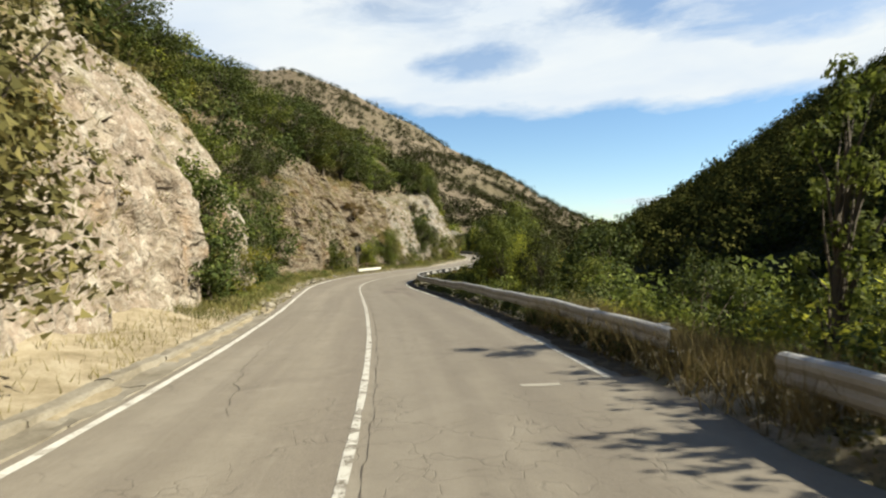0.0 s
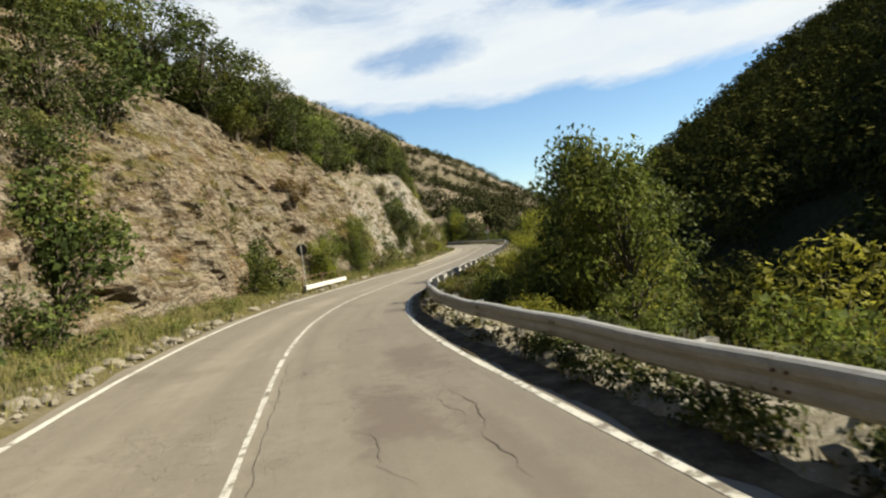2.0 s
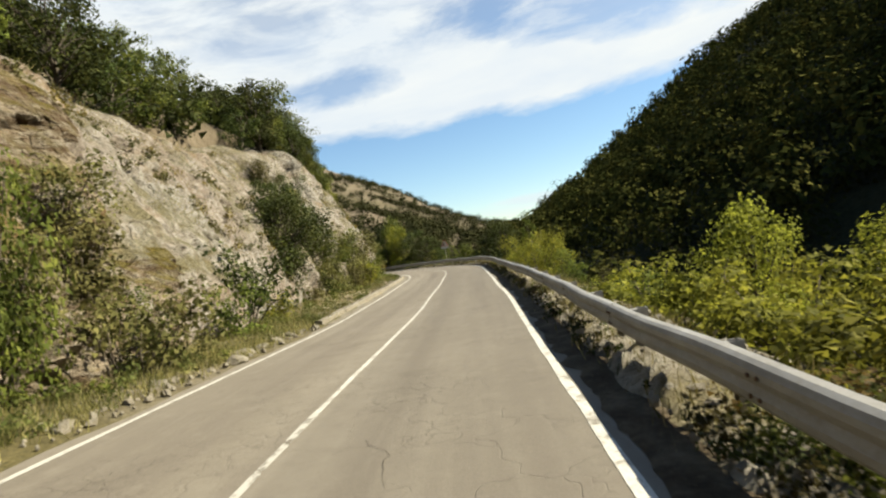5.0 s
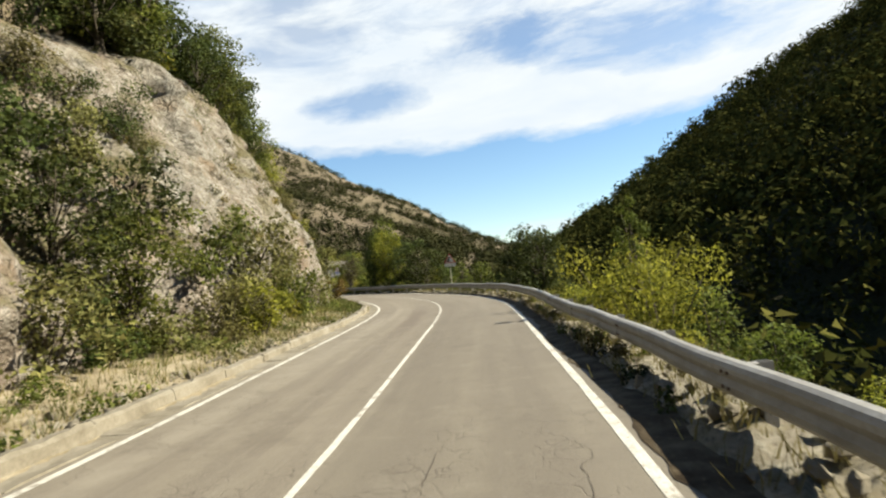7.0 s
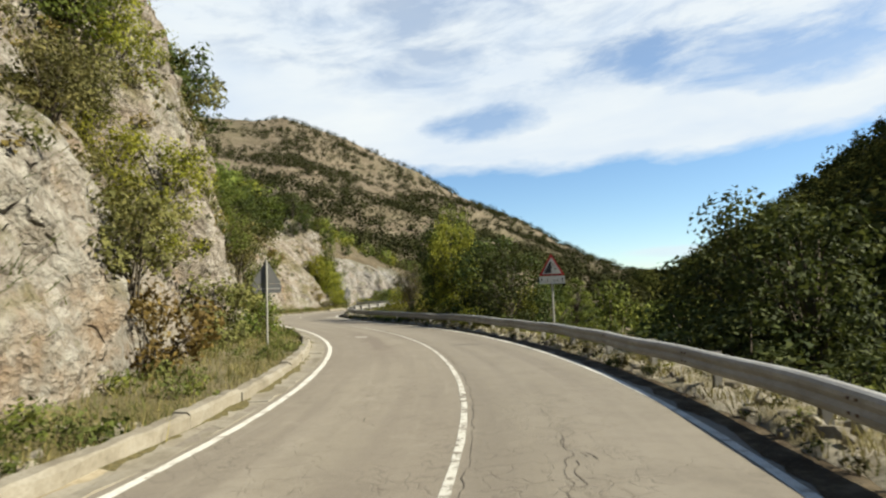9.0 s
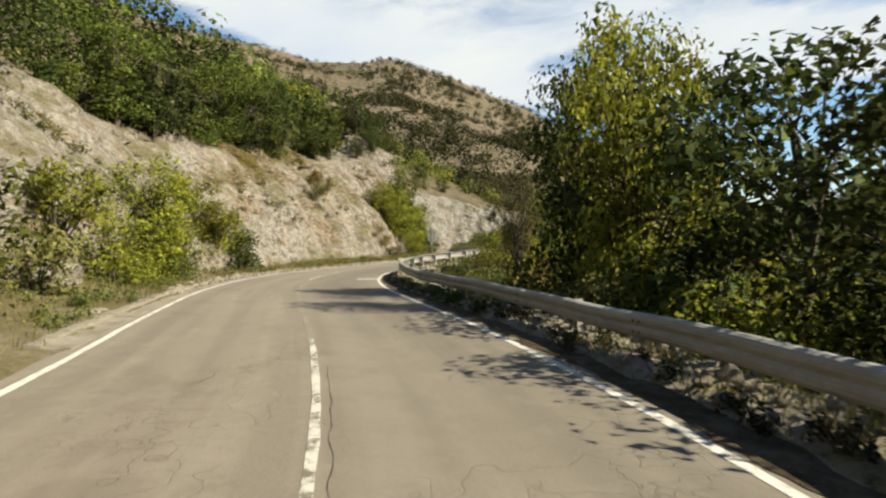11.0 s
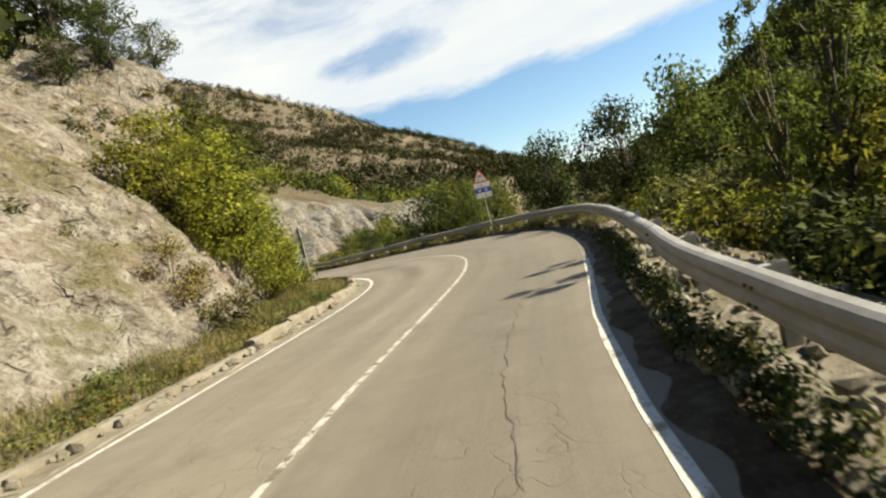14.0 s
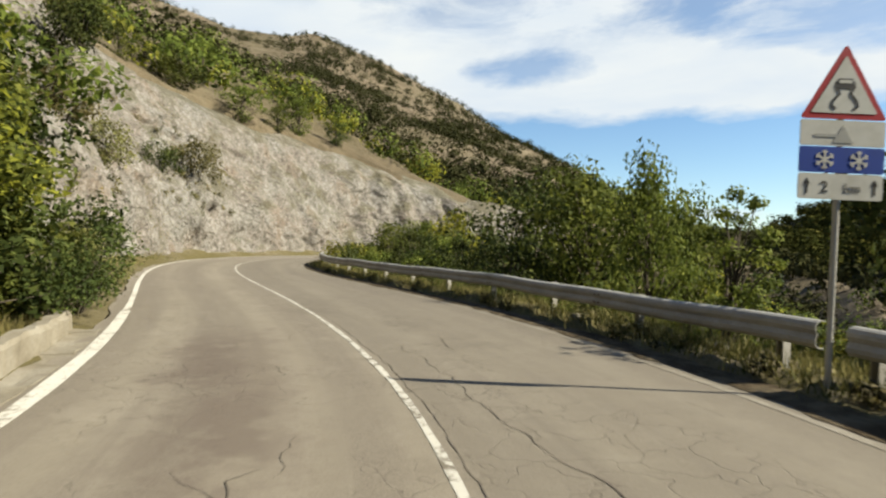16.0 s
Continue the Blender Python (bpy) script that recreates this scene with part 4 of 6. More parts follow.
def guardrail(a, b, label, sag=0.0):
    rail = tagged(new("guardrail"), label, "guardrail", group="guardrails along the valley side")
    rail.matrix_world = Matrix.Translation(Vector(spot(a, float(rail_off(a)))))
    s = a + 0.0
    top = lambda q: rail_top(q) + 0.015 * np.sin(q * 0.63) + 0.01 * np.sin(q * 1.7) - sag
    seg = 4.0
    k = 0
    while s < b - 0.2:
        e = min(s + seg, b)
        q = np.linspace(s, e + (0.12 if e < b else 0), 9)
        lap = 0.006 * (k % 2)
        beam = part("beam", beam_mesh("beam", q, lambda v, lap=lap: rail_off(v) + lap, lambda v, lap=lap: top(v) + lap * 0.5), STEEL, None)
        beam.parent = rail
        beam.matrix_parent_inverse = rail.matrix_world.inverted()
        for a_, z_ in ((-0.05, -0.09), (-0.05, -0.22), (-0.17, -0.09), (-0.17, -0.22)):
            if e < b:
                o = part("bolt", BOLT, RUST, rail)
                o.matrix_parent_inverse = rail.matrix_world.inverted()
                o.matrix_basis = Matrix.Translation(Vector(spot(e + a_, float(rail_off(e)) + 0.092, float(top(e)) + z_))) @ pose(0, 0, 0, 0, 0, yaw_at(e) + 90)
        s, k = e, k + 1
    s = a + 0.6
    while s < b:
        tilt = rnd.uniform(-2.5, 2.5)
        p = Vector(spot(s, float(rail_off(s)) - 0.20, float(rail_top(s)) - 0.025 - sag))
        o = part("post", POST, POST_STEEL, rail)
        o.matrix_parent_inverse = rail.matrix_world.inverted()
        o.matrix_basis = Matrix.Translation(p) @ pose(0, 0, 0, tilt, rnd.uniform(-2, 2), yaw_at(s) + 90)
        o = part("spacer", SPACER, STEEL, rail)
        o.matrix_parent_inverse = rail.matrix_world.inverted()
        o.matrix_basis = Matrix.Translation(Vector(spot(s, float(rail_off(s)) - 0.085, float(rail_top(s)) - 0.15 - sag))) @ pose(0, 0, 0, 0, 0, yaw_at(s) + 90)
        s += (2.555 if s < 80 else 2.515) + rnd.uniform(-0.02, 0.02)
    return rail


guardrail(-14, 4.9, "weathered galvanised guardrail overgrown by dry grass")
guardrail(7.0, 192.4, "long weathered galvanised steel guardrail on pale posts")
guardrail(192.72, 262, "weathered galvanised guardrail beyond a broken joint")

# ---- plants ----
def leaves(rng, centres, radii, n, size, up=0.35, shell=0.45, ruffle=0.55):
    """Corners of n pointed leaves, strewn mostly over the outsides of round clumps."""
    centres, radii = np.asarray(centres, float), np.asarray(radii, float)
    w = radii[:, 0] ** 2 if radii.ndim > 1 else radii ** 2
    k = rng.choice(len(centres), n, p=w / w.sum())
    way = rng.normal(size=(n, 3))
    way /= np.linalg.norm(way, axis=1)[:, None]
    rad = radii[k] if radii.ndim > 1 else radii[k][:, None]
    at = centres[k] + way * rad * (rng.random((n, 1)) ** shell)
    nor = way + rng.normal(size=(n, 3)) * ruffle + (0, 0, up)
    nor /= np.linalg.norm(nor, axis=1)[:, None]
    a = np.cross(nor, rng.normal(size=(n, 3)))
    a /= np.linalg.norm(a, axis=1)[:, None] + 1e-9
    b = np.cross(nor, a)
    L = size * rng.uniform(0.6, 1.35, (n, 1))
    W = L * rng.uniform(0.30, 0.46, (n, 1))
    return np.stack([at - a * L * 0.38 + b * W, at + a * L * 0.62, at - a * L * 0.38 - b * W], 1).reshape(-1, 3)


def tube(path, radii, sides=6):
    path = [Vector(p) for p in path]
    verts, faces = [], []
    for i, p in enumerate(path):
        way = (path[min(i + 1, len(path) - 1)] - path[max(i - 1, 0)]).normalized()
        q = way.to_track_quat("Z", "Y")
        for k in range(sides):
            a = 2 * math.pi * k / sides
            verts.append(p + q @ Vector((math.cos(a), math.sin(a), 0)) * radii[i])
    for i in range(len(path) - 1):
        for k in range(sides):
            faces.append((i * sides + k, i * sides + (k + 1) % sides, (i + 1) * sides + (k + 1) % sides, (i + 1) * sides + k))
    faces.append(tuple((len(path) - 1) * sides + k for k in range(sides)))
    return verts, faces


def joined_tubes(name, tubes, mat):
    verts, faces = [], []
    for v, f in tubes:
        o = len(verts)
        verts += v
        faces += [tuple(i + o for i in q) for q in f]
    return mesh_of(name, verts, faces, mat, True)


def make_tree(seed, mat, height=6.0, spread_=2.3, clear=0.22, n=4200, size=0.19, clumps=30, bare=0.0):
    """Meshes of a broadleaf tree: a trunk with limbs, and a crown of leaves round the ends of its boughs."""
    rng, r = np.random.default_rng(seed), random.Random(seed)
    top = Vector((r.uniform(-0.3, 0.3), r.uniform(-0.3, 0.3), height * 0.9))
    trunk = [Vector((0, 0, -0.6))]
    for i in range(1, 8):
        f = i / 7
        trunk.append(Vector((top.x * f + r.uniform(-0.12, 0.12), top.y * f + r.uniform(-0.12, 0.12), height * 0.88 * f)))
    base_r = (0.022 if bare == 0 else 0.017) * height + 0.02
    tubes = [tube(trunk, [base_r * (1.25 - 1.15 * i / 7) for i in range(8)], 7)]
    centres, radii = [], []
    for c in range(clumps):
        f = clear + (1 - clear) * (c + r.random()) / clumps
        wide = spread_ * math.sin(math.pi * min(1, (0.12 + 0.80 * (f - clear) / (1 - clear)))) ** 0.7
        a = c * 2.4 + r.uniform(-0.6, 0.6)
        reach = wide * r.uniform(0.15, 1.10)
        end = Vector((top.x * f + math.cos(a) * reach, top.y * f + math.sin(a) * reach, height * f + r.uniform(-0.3, 0.3)))
        fork = trunk[max(1, min(6, int(f * 7 * 0.72)))]
        mid = fork.lerp(end, 0.55) + Vector((r.uniform(-0.2, 0.2), r.uniform(-0.2, 0.2), 0.12 * height * 0.4))
        tubes.append(tube([fork, mid, end], [base_r * 0.36, base_r * 0.20, base_r * 0.05], 3))
        for _ in range(0 if bare == 0 else 2):
            tip = end + Vector((r.uniform(-1, 1), r.uniform(-1, 1), r.uniform(-0.2, 1))) * 0.16 * spread_
            tubes.append(tube([mid.lerp(end, 0.5), tip], [base_r * 0.12, base_r * 0.03], 3))
        if r.random() >= bare:
            q = r.uniform(0.26, 0.46) * spread_ * (1.0 if bare == 0 else 0.62)
            centres.append(end)
            radii.append((q, q, q * 0.72))
    return joined_tubes("trunk", tubes, BARK), loose_of("crown", leaves(rng, centres, radii, n, size), mat)


def make_bush(seed, mat, height=2.2, spread_=1.2, n=1900, size=0.108, clumps=16):
    rng, r = np.random.default_rng(seed), random.Random(seed)
    tubes, centres, radii = [], [], []
    for c in range(clumps):
        a, f = c * 2.4 + r.uniform(-0.5, 0.5), r.random()
        reach = spread_ * r.uniform(0.15, 0.85)
        end = Vector((math.cos(a) * reach, math.sin(a) * reach, height * (0.12 + 0.76 * f) * (1.05 - 0.30 * reach / spread_)))
        tubes.append(tube([(r.uniform(-0.1, 0.1), r.uniform(-0.1, 0.1), -0.3), end * 0.55 + Vector((0, 0, 0.1)), end * 1.12], [0.026, 0.017, 0.005], 3))
        centres.append(end)
        q = r.uniform(0.28, 0.46) * spread_
        radii.append((q, q, q * 0.9))
    return joined_tubes("stem", tubes, BARK), loose_of("foliage", leaves(rng, centres, radii, n, size), mat)


PLANTS = {}


def plant_kind(key, meshes, name, labels, height, wood, leafage):
    PLANTS[key] = (meshes, name, labels, height, wood, leafage)


for k, (mat, words) in enumerate(((GREEN, "green"), (DARK_GREEN, "dark green"), (YELLOW_GREEN, "yellowing"))):
    for j in range(2):
        plant_kind(f"tree{k}{j}", make_tree(11 + 7 * k + 31 * j, mat, 6.0, 2.2 + 0.3 * j, 0.16 + 0.1 * j, 4200, 0.165, 34), "tree", f"{words} broadleaf tree", 6.0, "trunk", "crown")
    plant_kind(f"light{k}", make_tree(211 + 7 * k, mat, 6.0, 2.4, 0.14, 2000, 0.22, 24), "tree", f"{words} broadleaf tree", 6.0, "trunk", "crown")
for k, (mat, words) in enumerate(((GREEN, "green"), (DARK_GREEN, "dark green"), (YELLOW_GREEN, "yellowing"))):
    plant_kind(f"full{k}", make_tree(411 + 7 * k, mat, 6.0, 2.3, 0.12, 6400, 0.155, 44), "tree", f"{words} broadleaf tree", 6.0, "trunk", "crown")
for k, mat, words in ((0, GREEN, "leafy green"), (1, DARK_GREEN, "dense dark green"), (2, YELLOW_GREEN, "yellow-green"), (3, OLIVE, "dusty olive-green"), (4, RUSTY, "browning autumn")):
    plant_kind(f"fine{k}", make_bush(501 + 13 * k, mat, 2.2, 1.25, 3400, 0.072, 18), "bush", f"{words} bush", 2.2, "stem", "foliage")
plant_kind("bare", make_tree(77, SHADY, 6.0, 2.9, 0.56, 4200, 0.11, 46, bare=0.35), "tree", "half-bare tree with sparse dusty leaves", 6.0, "trunk", "crown")
plant_kind("thin", make_tree(78, GREEN, 6.0, 1.1, 0.30, 2600, 0.12, 20), "tree", "slender young green tree", 6.0, "trunk", "crown")
for k, (mat, words) in enumerate(((GREEN, "leafy green"), (DARK_GREEN, "dense dark green"), (YELLOW_GREEN, "yellow-green"), (OLIVE, "dusty olive-green"), (RUSTY, "browning autumn"))):
    for j in range(2):
        plant_kind(f"bush{k}{j}", make_bush(101 + 13 * k + 57 * j, mat, 2.2, 1.15 + 0.25 * j), "bush", f"{words} bush", 2.2, "stem", "foliage")
    plant_kind(f"brake{k}", make_bush(301 + 13 * k, mat, 2.2, 1.35, 1100, 0.14, 12), "bush", f"{words} bush", 2.2, "stem", "foliage")


def plant(key, at, height, turn=None, wide=1.0, where="", lean=0.0):
    """Sets a plant of a kind, of that height, at a place."""
    (wood, leaf), name, label, base, a, b = PLANTS[key]
    ob = tagged(new(name), (label + " " + where).strip(), name)
    f = height / base
    ob.matrix_basis = Matrix.Translation(Vector(at)) @ pose(0, 0, 0, lean, 0, rnd.uniform(0, 360) if turn is None else turn) @ Matrix.Diagonal((f * wide, f * wide, f, 1))
    for n_, me in ((a, wood), (b, leaf)):
        o = new(n_, me)
        o.parent = ob
    return ob


# valley side: the tops of the growth beyond the guardrail, over the road
growth = lambda s: float(np.interp(s, [-10, 4, 8, 20, 30, 35, 44, 50, 56, 64, 72, 78, 82, 92, 98, 107, 112, 118, 126, 132, 137, 141, 148, 153, 159, 163, 168, 176, 184, 188, 192, 202, 206, 212, 225, 245],
                                   [3.2, 3.2, 2.6, 2.4, 0.9, 0.9, 2.2, 2.2, 2.2, 2.8, 2.6, 0.2, -1.7, -1.6, 1.4, 2.4, 0.8, -0.8, 0.6, 3, 4.2, 2.6, 1.4, 0.8, 0.8, 1.6, 2.8, 3.6, 3.0, 2.0, 0.8, 0.8, 2.4, 3.2, 4, 5]))


def valley_plants():
    for row, step_, share, d0, d1 in ((0, 2.1, 0.45, 1.7, 2.6), (1, 3.4, 0.78, 3.8, 5.6), (2, 6.2, 1.0, 7.5, 11)):
        s = -10.0
        while s < 246:
            q = s + rnd.uniform(-0.8, 0.8)
            d = float(rail_off(q)) - rnd.uniform(d0, d1)
            x, y, z0 = spot(q, d)
            z = z0 + (-0.10 if row == 0 else 0)
            if row == 0:
                z = z0 - 0.9
            elif row == 1:
                z = z0 - 0.7 - (abs(d) - 6.2) * 0.62
            else:
                z = ground_z(x, y) - 0.2
            want = growth(q) * share * rnd.uniform(0.55, 0.95)
            h = z0 + want - z
            s += step_
            if h < 0.8 or want < -1.5 or (row == 2 and (84 < q < 112 or 163 < q < 174)):
                continue
            yellow = 90 < q < 112 or 150 < q < 186 or 54 < q < 75
            if h > 3.3:
                kind = rnd.choice("2201" if yellow else "0010112")
                key = "light" + kind if row == 2 else "tree" + kind + rnd.choice("01")
                plant(key, (x, y, z), h * 0.92, wide=rnd.uniform(0.8, 1.15), where="on the valley side below the road")
            else:
                key = "bush" + rnd.choice(("20341" if q > 150 else "22024") if yellow else "0013120") + rnd.choice("01")
                plant(key, (x, y, z), h, wide=min(1.6, rnd.uniform(0.9, 1.3) * (2.2 / h) ** 0.3), where="behind the guardrail")


valley_plants()


def valley_tree(key, s, d, top, wide=1.0):
    x, y, z0 = spot(s, d)
    z = min(z0 - 0.4, ground_z(x, y)) - 0.1
    plant(key, (x, y, z), z0 + top - z, wide=wide, where="standing over the guardrail")


# trees that stand over the guardrail, stretch by stretch: kind, length, offset, height of the top over the road, width
for key, s, d, top, wide in (("tree10", 3.4, -9.8, 5.2, 0.7),
                             ("tree01", 6.2, -9.8, 5.0, 0.7),
                             ("full1", 0.6, -7.6, 4.4, 0.8),
                             ("full1", -2.6, -7.2, 4.4, 0.8),
                             ("fine1", 3.4, -6.0, 1.3, 1.0),
                             ("thin", 8.6, -7.4, 4.4, 0.7),
                             ("full1", 23.0, -9.8, 3.0, 0.9),
                             ("full1", 22.0, -6.8, 2.6, 0.7),
                             ("full2", 24.6, -7.0, 2.4, 0.6),
                             ("full0", 40.2, -9.2, 3.5, 0.8),
                             ("full0", 42.6, -9.0, 4.2, 0.66),
                             ("full1", 44.6, -8.8, 4.7, 0.76),
                             ("full1", 47.5, -10.2, 4.4, 1.0),
                             ("full1", 51.0, -9.8, 4.2, 0.9),
                             ("full0", 57.5, -10.4, 6.0, 0.7),
                             ("full2", 62.0, -8.2, 3.2, 0.9),
                             ("bare", 88.5, -8.0, -0.4, 0.6)):
    valley_tree(key, s, d, top, wide)
for key, s, d, top, wide in (("bush10", 118.0, -6.4, 1.4, 1.5),
                             ("full1", 119.0, -8.8, 3.4, 1.0),
                             ("full1", 121.4, -9.2, 4.0, 1.0),
                             ("bush11", 120.0, -6.9, 1.5, 1.5),
                             ("thin", 126.0, -6.6, 0.8, 1.4),
                             ("thin", 128.0, -6.9, 2.0, 1.3),
                             ("tree11", 133.0, -6.6, 3.6, 1.1),
                             ("tree10", 137.0, -8.4, 4.6, 1.1),
                             ("tree10", 139.5, -8.8, 5.0, 0.9),
                             ("full2", 139.5, -6.8, 5.6, 0.62),
                             ("tree00", 142.4, -8.2, 6.9, 0.6),
                             ("full1", 143.9, -7.6, 6.2, 0.62),
                             ("fine1", 152.0, -7.0, 0.8, 1.2),
                             ("fine3", 154.0, -7.2, 0.6, 1.3),
                             ("bare", 158.2, -9.0, 4.5, 0.68)):
    valley_tree(key, s, d, top, wide)
for key, s, d, top, wide in (("fine2", 164.0, -8.2, 1.6, 1.1),
                             ("fine4", 165.6, -8.2, 1.5, 0.9),
                             ("fine4", 167.2, -8.1, 1.9, 0.9),
                             ("fine2", 168.0, -7.4, 2.2, 1.0),
                             ("full2", 166.0, -8.6, 1.9, 0.6),
                             ("full0", 176.5, -9.5, 2.8, 0.9),
                             ("full1", 181.0, -9.8, 3.2, 0.9),
                             ("full0", 184.3, -9.4, 4.0, 0.8),
                             ("full1", 187.5, -8.8, 4.4, 0.8),
                             ("full1", 193.0, -9.0, 4.4, 0.8),
                             ("full0", 199.0, -7.6, 3.2, 0.55),
                             ("thin", 197.0, -7.6, 2.5, 1.0),
                             ("full0", 205.0, -11.0, 3.6, 0.9),
                             ("full0", 204.0, -14.5, 2.6, 0.5),
                             ("tree01", 207.0, -15.0, 3.8, 1.0),
                             ("full1", 210.5, -12.0, 4.2, 1.0)):
    valley_tree(key, s, d, top, wide)


for key, s, d, top, wide in (("fine2", 97.4, -6.1, 2.0, 0.8),
                             ("thin", 98.8, -6.1, 3.0, 0.6),
                             ("fine2", 101.5, -6.4, 2.6, 0.9),
                             ("full0", 167.4, -9.4, 3.0, 0.6),
                             ("full0", 169.6, -9.2, 3.2, 0.55),
                             ("full0", 171.6, -8.5, 3.3, 0.55),
                             ("thin", 173.6, -7.2, 4.3, 0.7),
                             ("thin", 175.4, -7.1, 3.8, 0.7)):
    valley_tree(key, s, d, top, wide)


def edge_tree(s, out, h, key):
    """A tree at the edge of the cutting, a little back from the rock."""
    z = float(cliff_top(s)) - 0.4
    plant(key, spot(s, float(cliff_d(s, z)) + out, z), h, wide=1.25, where="on the edge of the cutting")


for row in ((20.0, 1.2, 4.0, "tree11"),
            (24.0, 1.0, 4.4, "tree10"),
            (28.5, 1.2, 4.4, "tree11"),
            (34.0, 1.5, 5.0, "tree11"),
            (38.0, 0.8, 5.0, "tree10"),
            (41.0, 1.8, 5.5, "tree00"),
            (44.5, 0.6, 5.0, "tree11"),
            (48.0, 1.5, 5.2, "tree10"),
            (52.0, 0.5, 5.0, "tree01"),
            (56.0, 0.6, 6.0, "tree11"),
            (60.0, 0.2, 6.2, "tree10"),
            (64.0, 0.2, 6.0, "tree00"),
            (68.0, 0.2, 5.6, "tree11"),
            (72.0, 0.2, 5.2, "tree10"),
            (76.0, 0.2, 4.8, "tree00"),
            (80.0, 0.4, 4.2, "tree11")):
    edge_tree(*row)
for row in ((104.5, 0.5, 5.5, "tree10"),
            (105.5, 0.2, 2.4, "bush10"),
            (108.0, 0.2, 5.5, "tree00"),
            (112.0, 3.0, 5.0, "tree00"),
            (116.0, 2.0, 5.5, "tree10"),
            (120.0, 0.6, 5.5, "tree01"),
            (122.5, 1.2, 5.0, "tree11"),
            (125.5, 1.2, 5.0, "tree10"),
            (137.0, 1.2, 4.6, "tree01"),
            (140.5, 0.2, 5.5, "tree10"),
            (144.0, 0.2, 5.8, "tree00"),
            (147.5, 0.4, 5.5, "tree10"),
            (151.0, 0.6, 5.0, "tree11")):
    edge_tree(*row)
for row in ((158.5, 0.9, 5.5, "tree00"),
            (160.0, 0.3, 2.6, "bush10"),
            (161.5, 0.7, 5.5, "tree10"),
            (163.0, 0.3, 2.6, "bush00"),
            (164.5, 0.6, 6.0, "tree00"),
            (166.0, 0.3, 2.6, "bush10"),
            (167.5, 0.6, 5.5, "tree10"),
            (168.6, 0.3, 2.4, "bush00"),
            (169.5, 0.6, 4.0, "tree00")):
    edge_tree(*row)

def root_z(s, d, z):
    """The height for a root at that offset: z, or the rock's surface where that lies lower."""
    col = CLIFF[1][int(np.clip((s - CLIFF[0][0]) / CLIFF_STEP, 0, len(CLIFF[0]) - 1))]
    at = spot(s, d)
    far = np.hypot(col[:, 0] - at[0], col[:, 1] - at[1])
    k = int(far.argmin())
    return min(z, float(col[k, 2] - at[2]) - 0.05) if far[k] < 0.6 else min(z, 0.3)


# growth at the foot of the rock: length, offset, height of the root, height, kind
for s, d, z, h, key in ((20.9, 5.7, 0.2, 4.6, "full0"),
                        (19.9, 5.0, 0.1, 4.2, "full1"),
                        (25.2, 5.0, 0.1, 2.5, "fine2"),
                        (33.6, 6.6, 0.4, 3.4, "fine1"),
                        (34.6, 7.2, 1.8, 3.2, "fine1"),
                        (33.5, 8.0, 5.5, 4.0, "tree00"),
                        (39.5, 8.2, 5.8, 3.4, "fine1"),
                        (42.0, 8.0, 4.8, 3.0, "fine1"),
                        (45.0, 9.0, 9.0, 4.5, "tree11"),
                        (52.0, 5.6, 0.2, 2.4, "bush00"),
                        (53.4, 6.0, 0.4, 3.0, "bush10"),
                        (61.0, 6.2, 0.3, 2.6, "bush01"),
                        (88.4, 7.4, 1.2, 4.6, "full1"),
                        (90.2, 7.6, 1.6, 4.4, "full1"),
                        (92.2, 8.6, 2.8, 4.2, "tree10"),
                        (94.0, 7.6, 1.6, 3.4, "tree10")):
    plant(key, spot(s, d, root_z(s, d, z)), h, wide=1.15, where="rooted at the foot of the rock")
for s, d, z, h, key in ((94.2, 6.9, 0.3, 2.0, "bush10"),
                        (95.8, 7.0, 0.5, 3.8, "tree00"),
                        (96.4, 6.2, 0.2, 2.0, "bush30"),
                        (98.6, 5.8, 0.2, 1.9, "bush31"),
                        (100.0, 5.4, 0.2, 2.0, "bush20"),
                        (130.0, 6.0, 0.3, 2.4, "bush00"),
                        (132.5, 5.8, 0.3, 2.6, "bush10"),
                        (135.5, 5.9, 0.3, 2.6, "bush00"),
                        (138.0, 6.2, 0.3, 2.4, "bush20"),
                        (150.2, 6.2, 0.6, 3.6, "fine2"),
                        (151.0, 5.8, 0.2, 2.4, "fine2")):
    plant(key, spot(s, d, root_z(s, d, z)), h, wide=1.15, where="rooted at the foot of the rock")
for s, d, z, h, key in ((152.5, 6.0, 0.3, 4.8, "full2"),
                        (153.0, 5.3, 0.1, 2.0, "fine0"),
                        (157.6, 6.7, 1.2, 3.6, "full2"),
                        (159.6, 5.8, 0.2, 2.3, "fine1"),
                        (158.6, 6.2, 0.8, 2.8, "fine2"),
                        (176.0, 6.6, 1.2, 1.8, "fine4"),
                        (179.5, 7.6, 3.0, 3.6, "full2"),
                        (181.5, 7.4, 1.6, 4.4, "full2"),
                        (183.5, 7.8, 2.0, 5.0, "full0"),
                        (183.5, 7.0, 0.6, 2.4, "fine2"),
                        (186.0, 7.6, 0.6, 2.2, "fine0"),
                        (185.2, 7.2, 0.4, 2.7, "fine2"),
                        (186.6, 7.0, 0.2, 1.8, "fine0")):
    plant(key, spot(s, d, root_z(s, d, z)), h, wide=1.15, where="rooted at the foot of the rock")
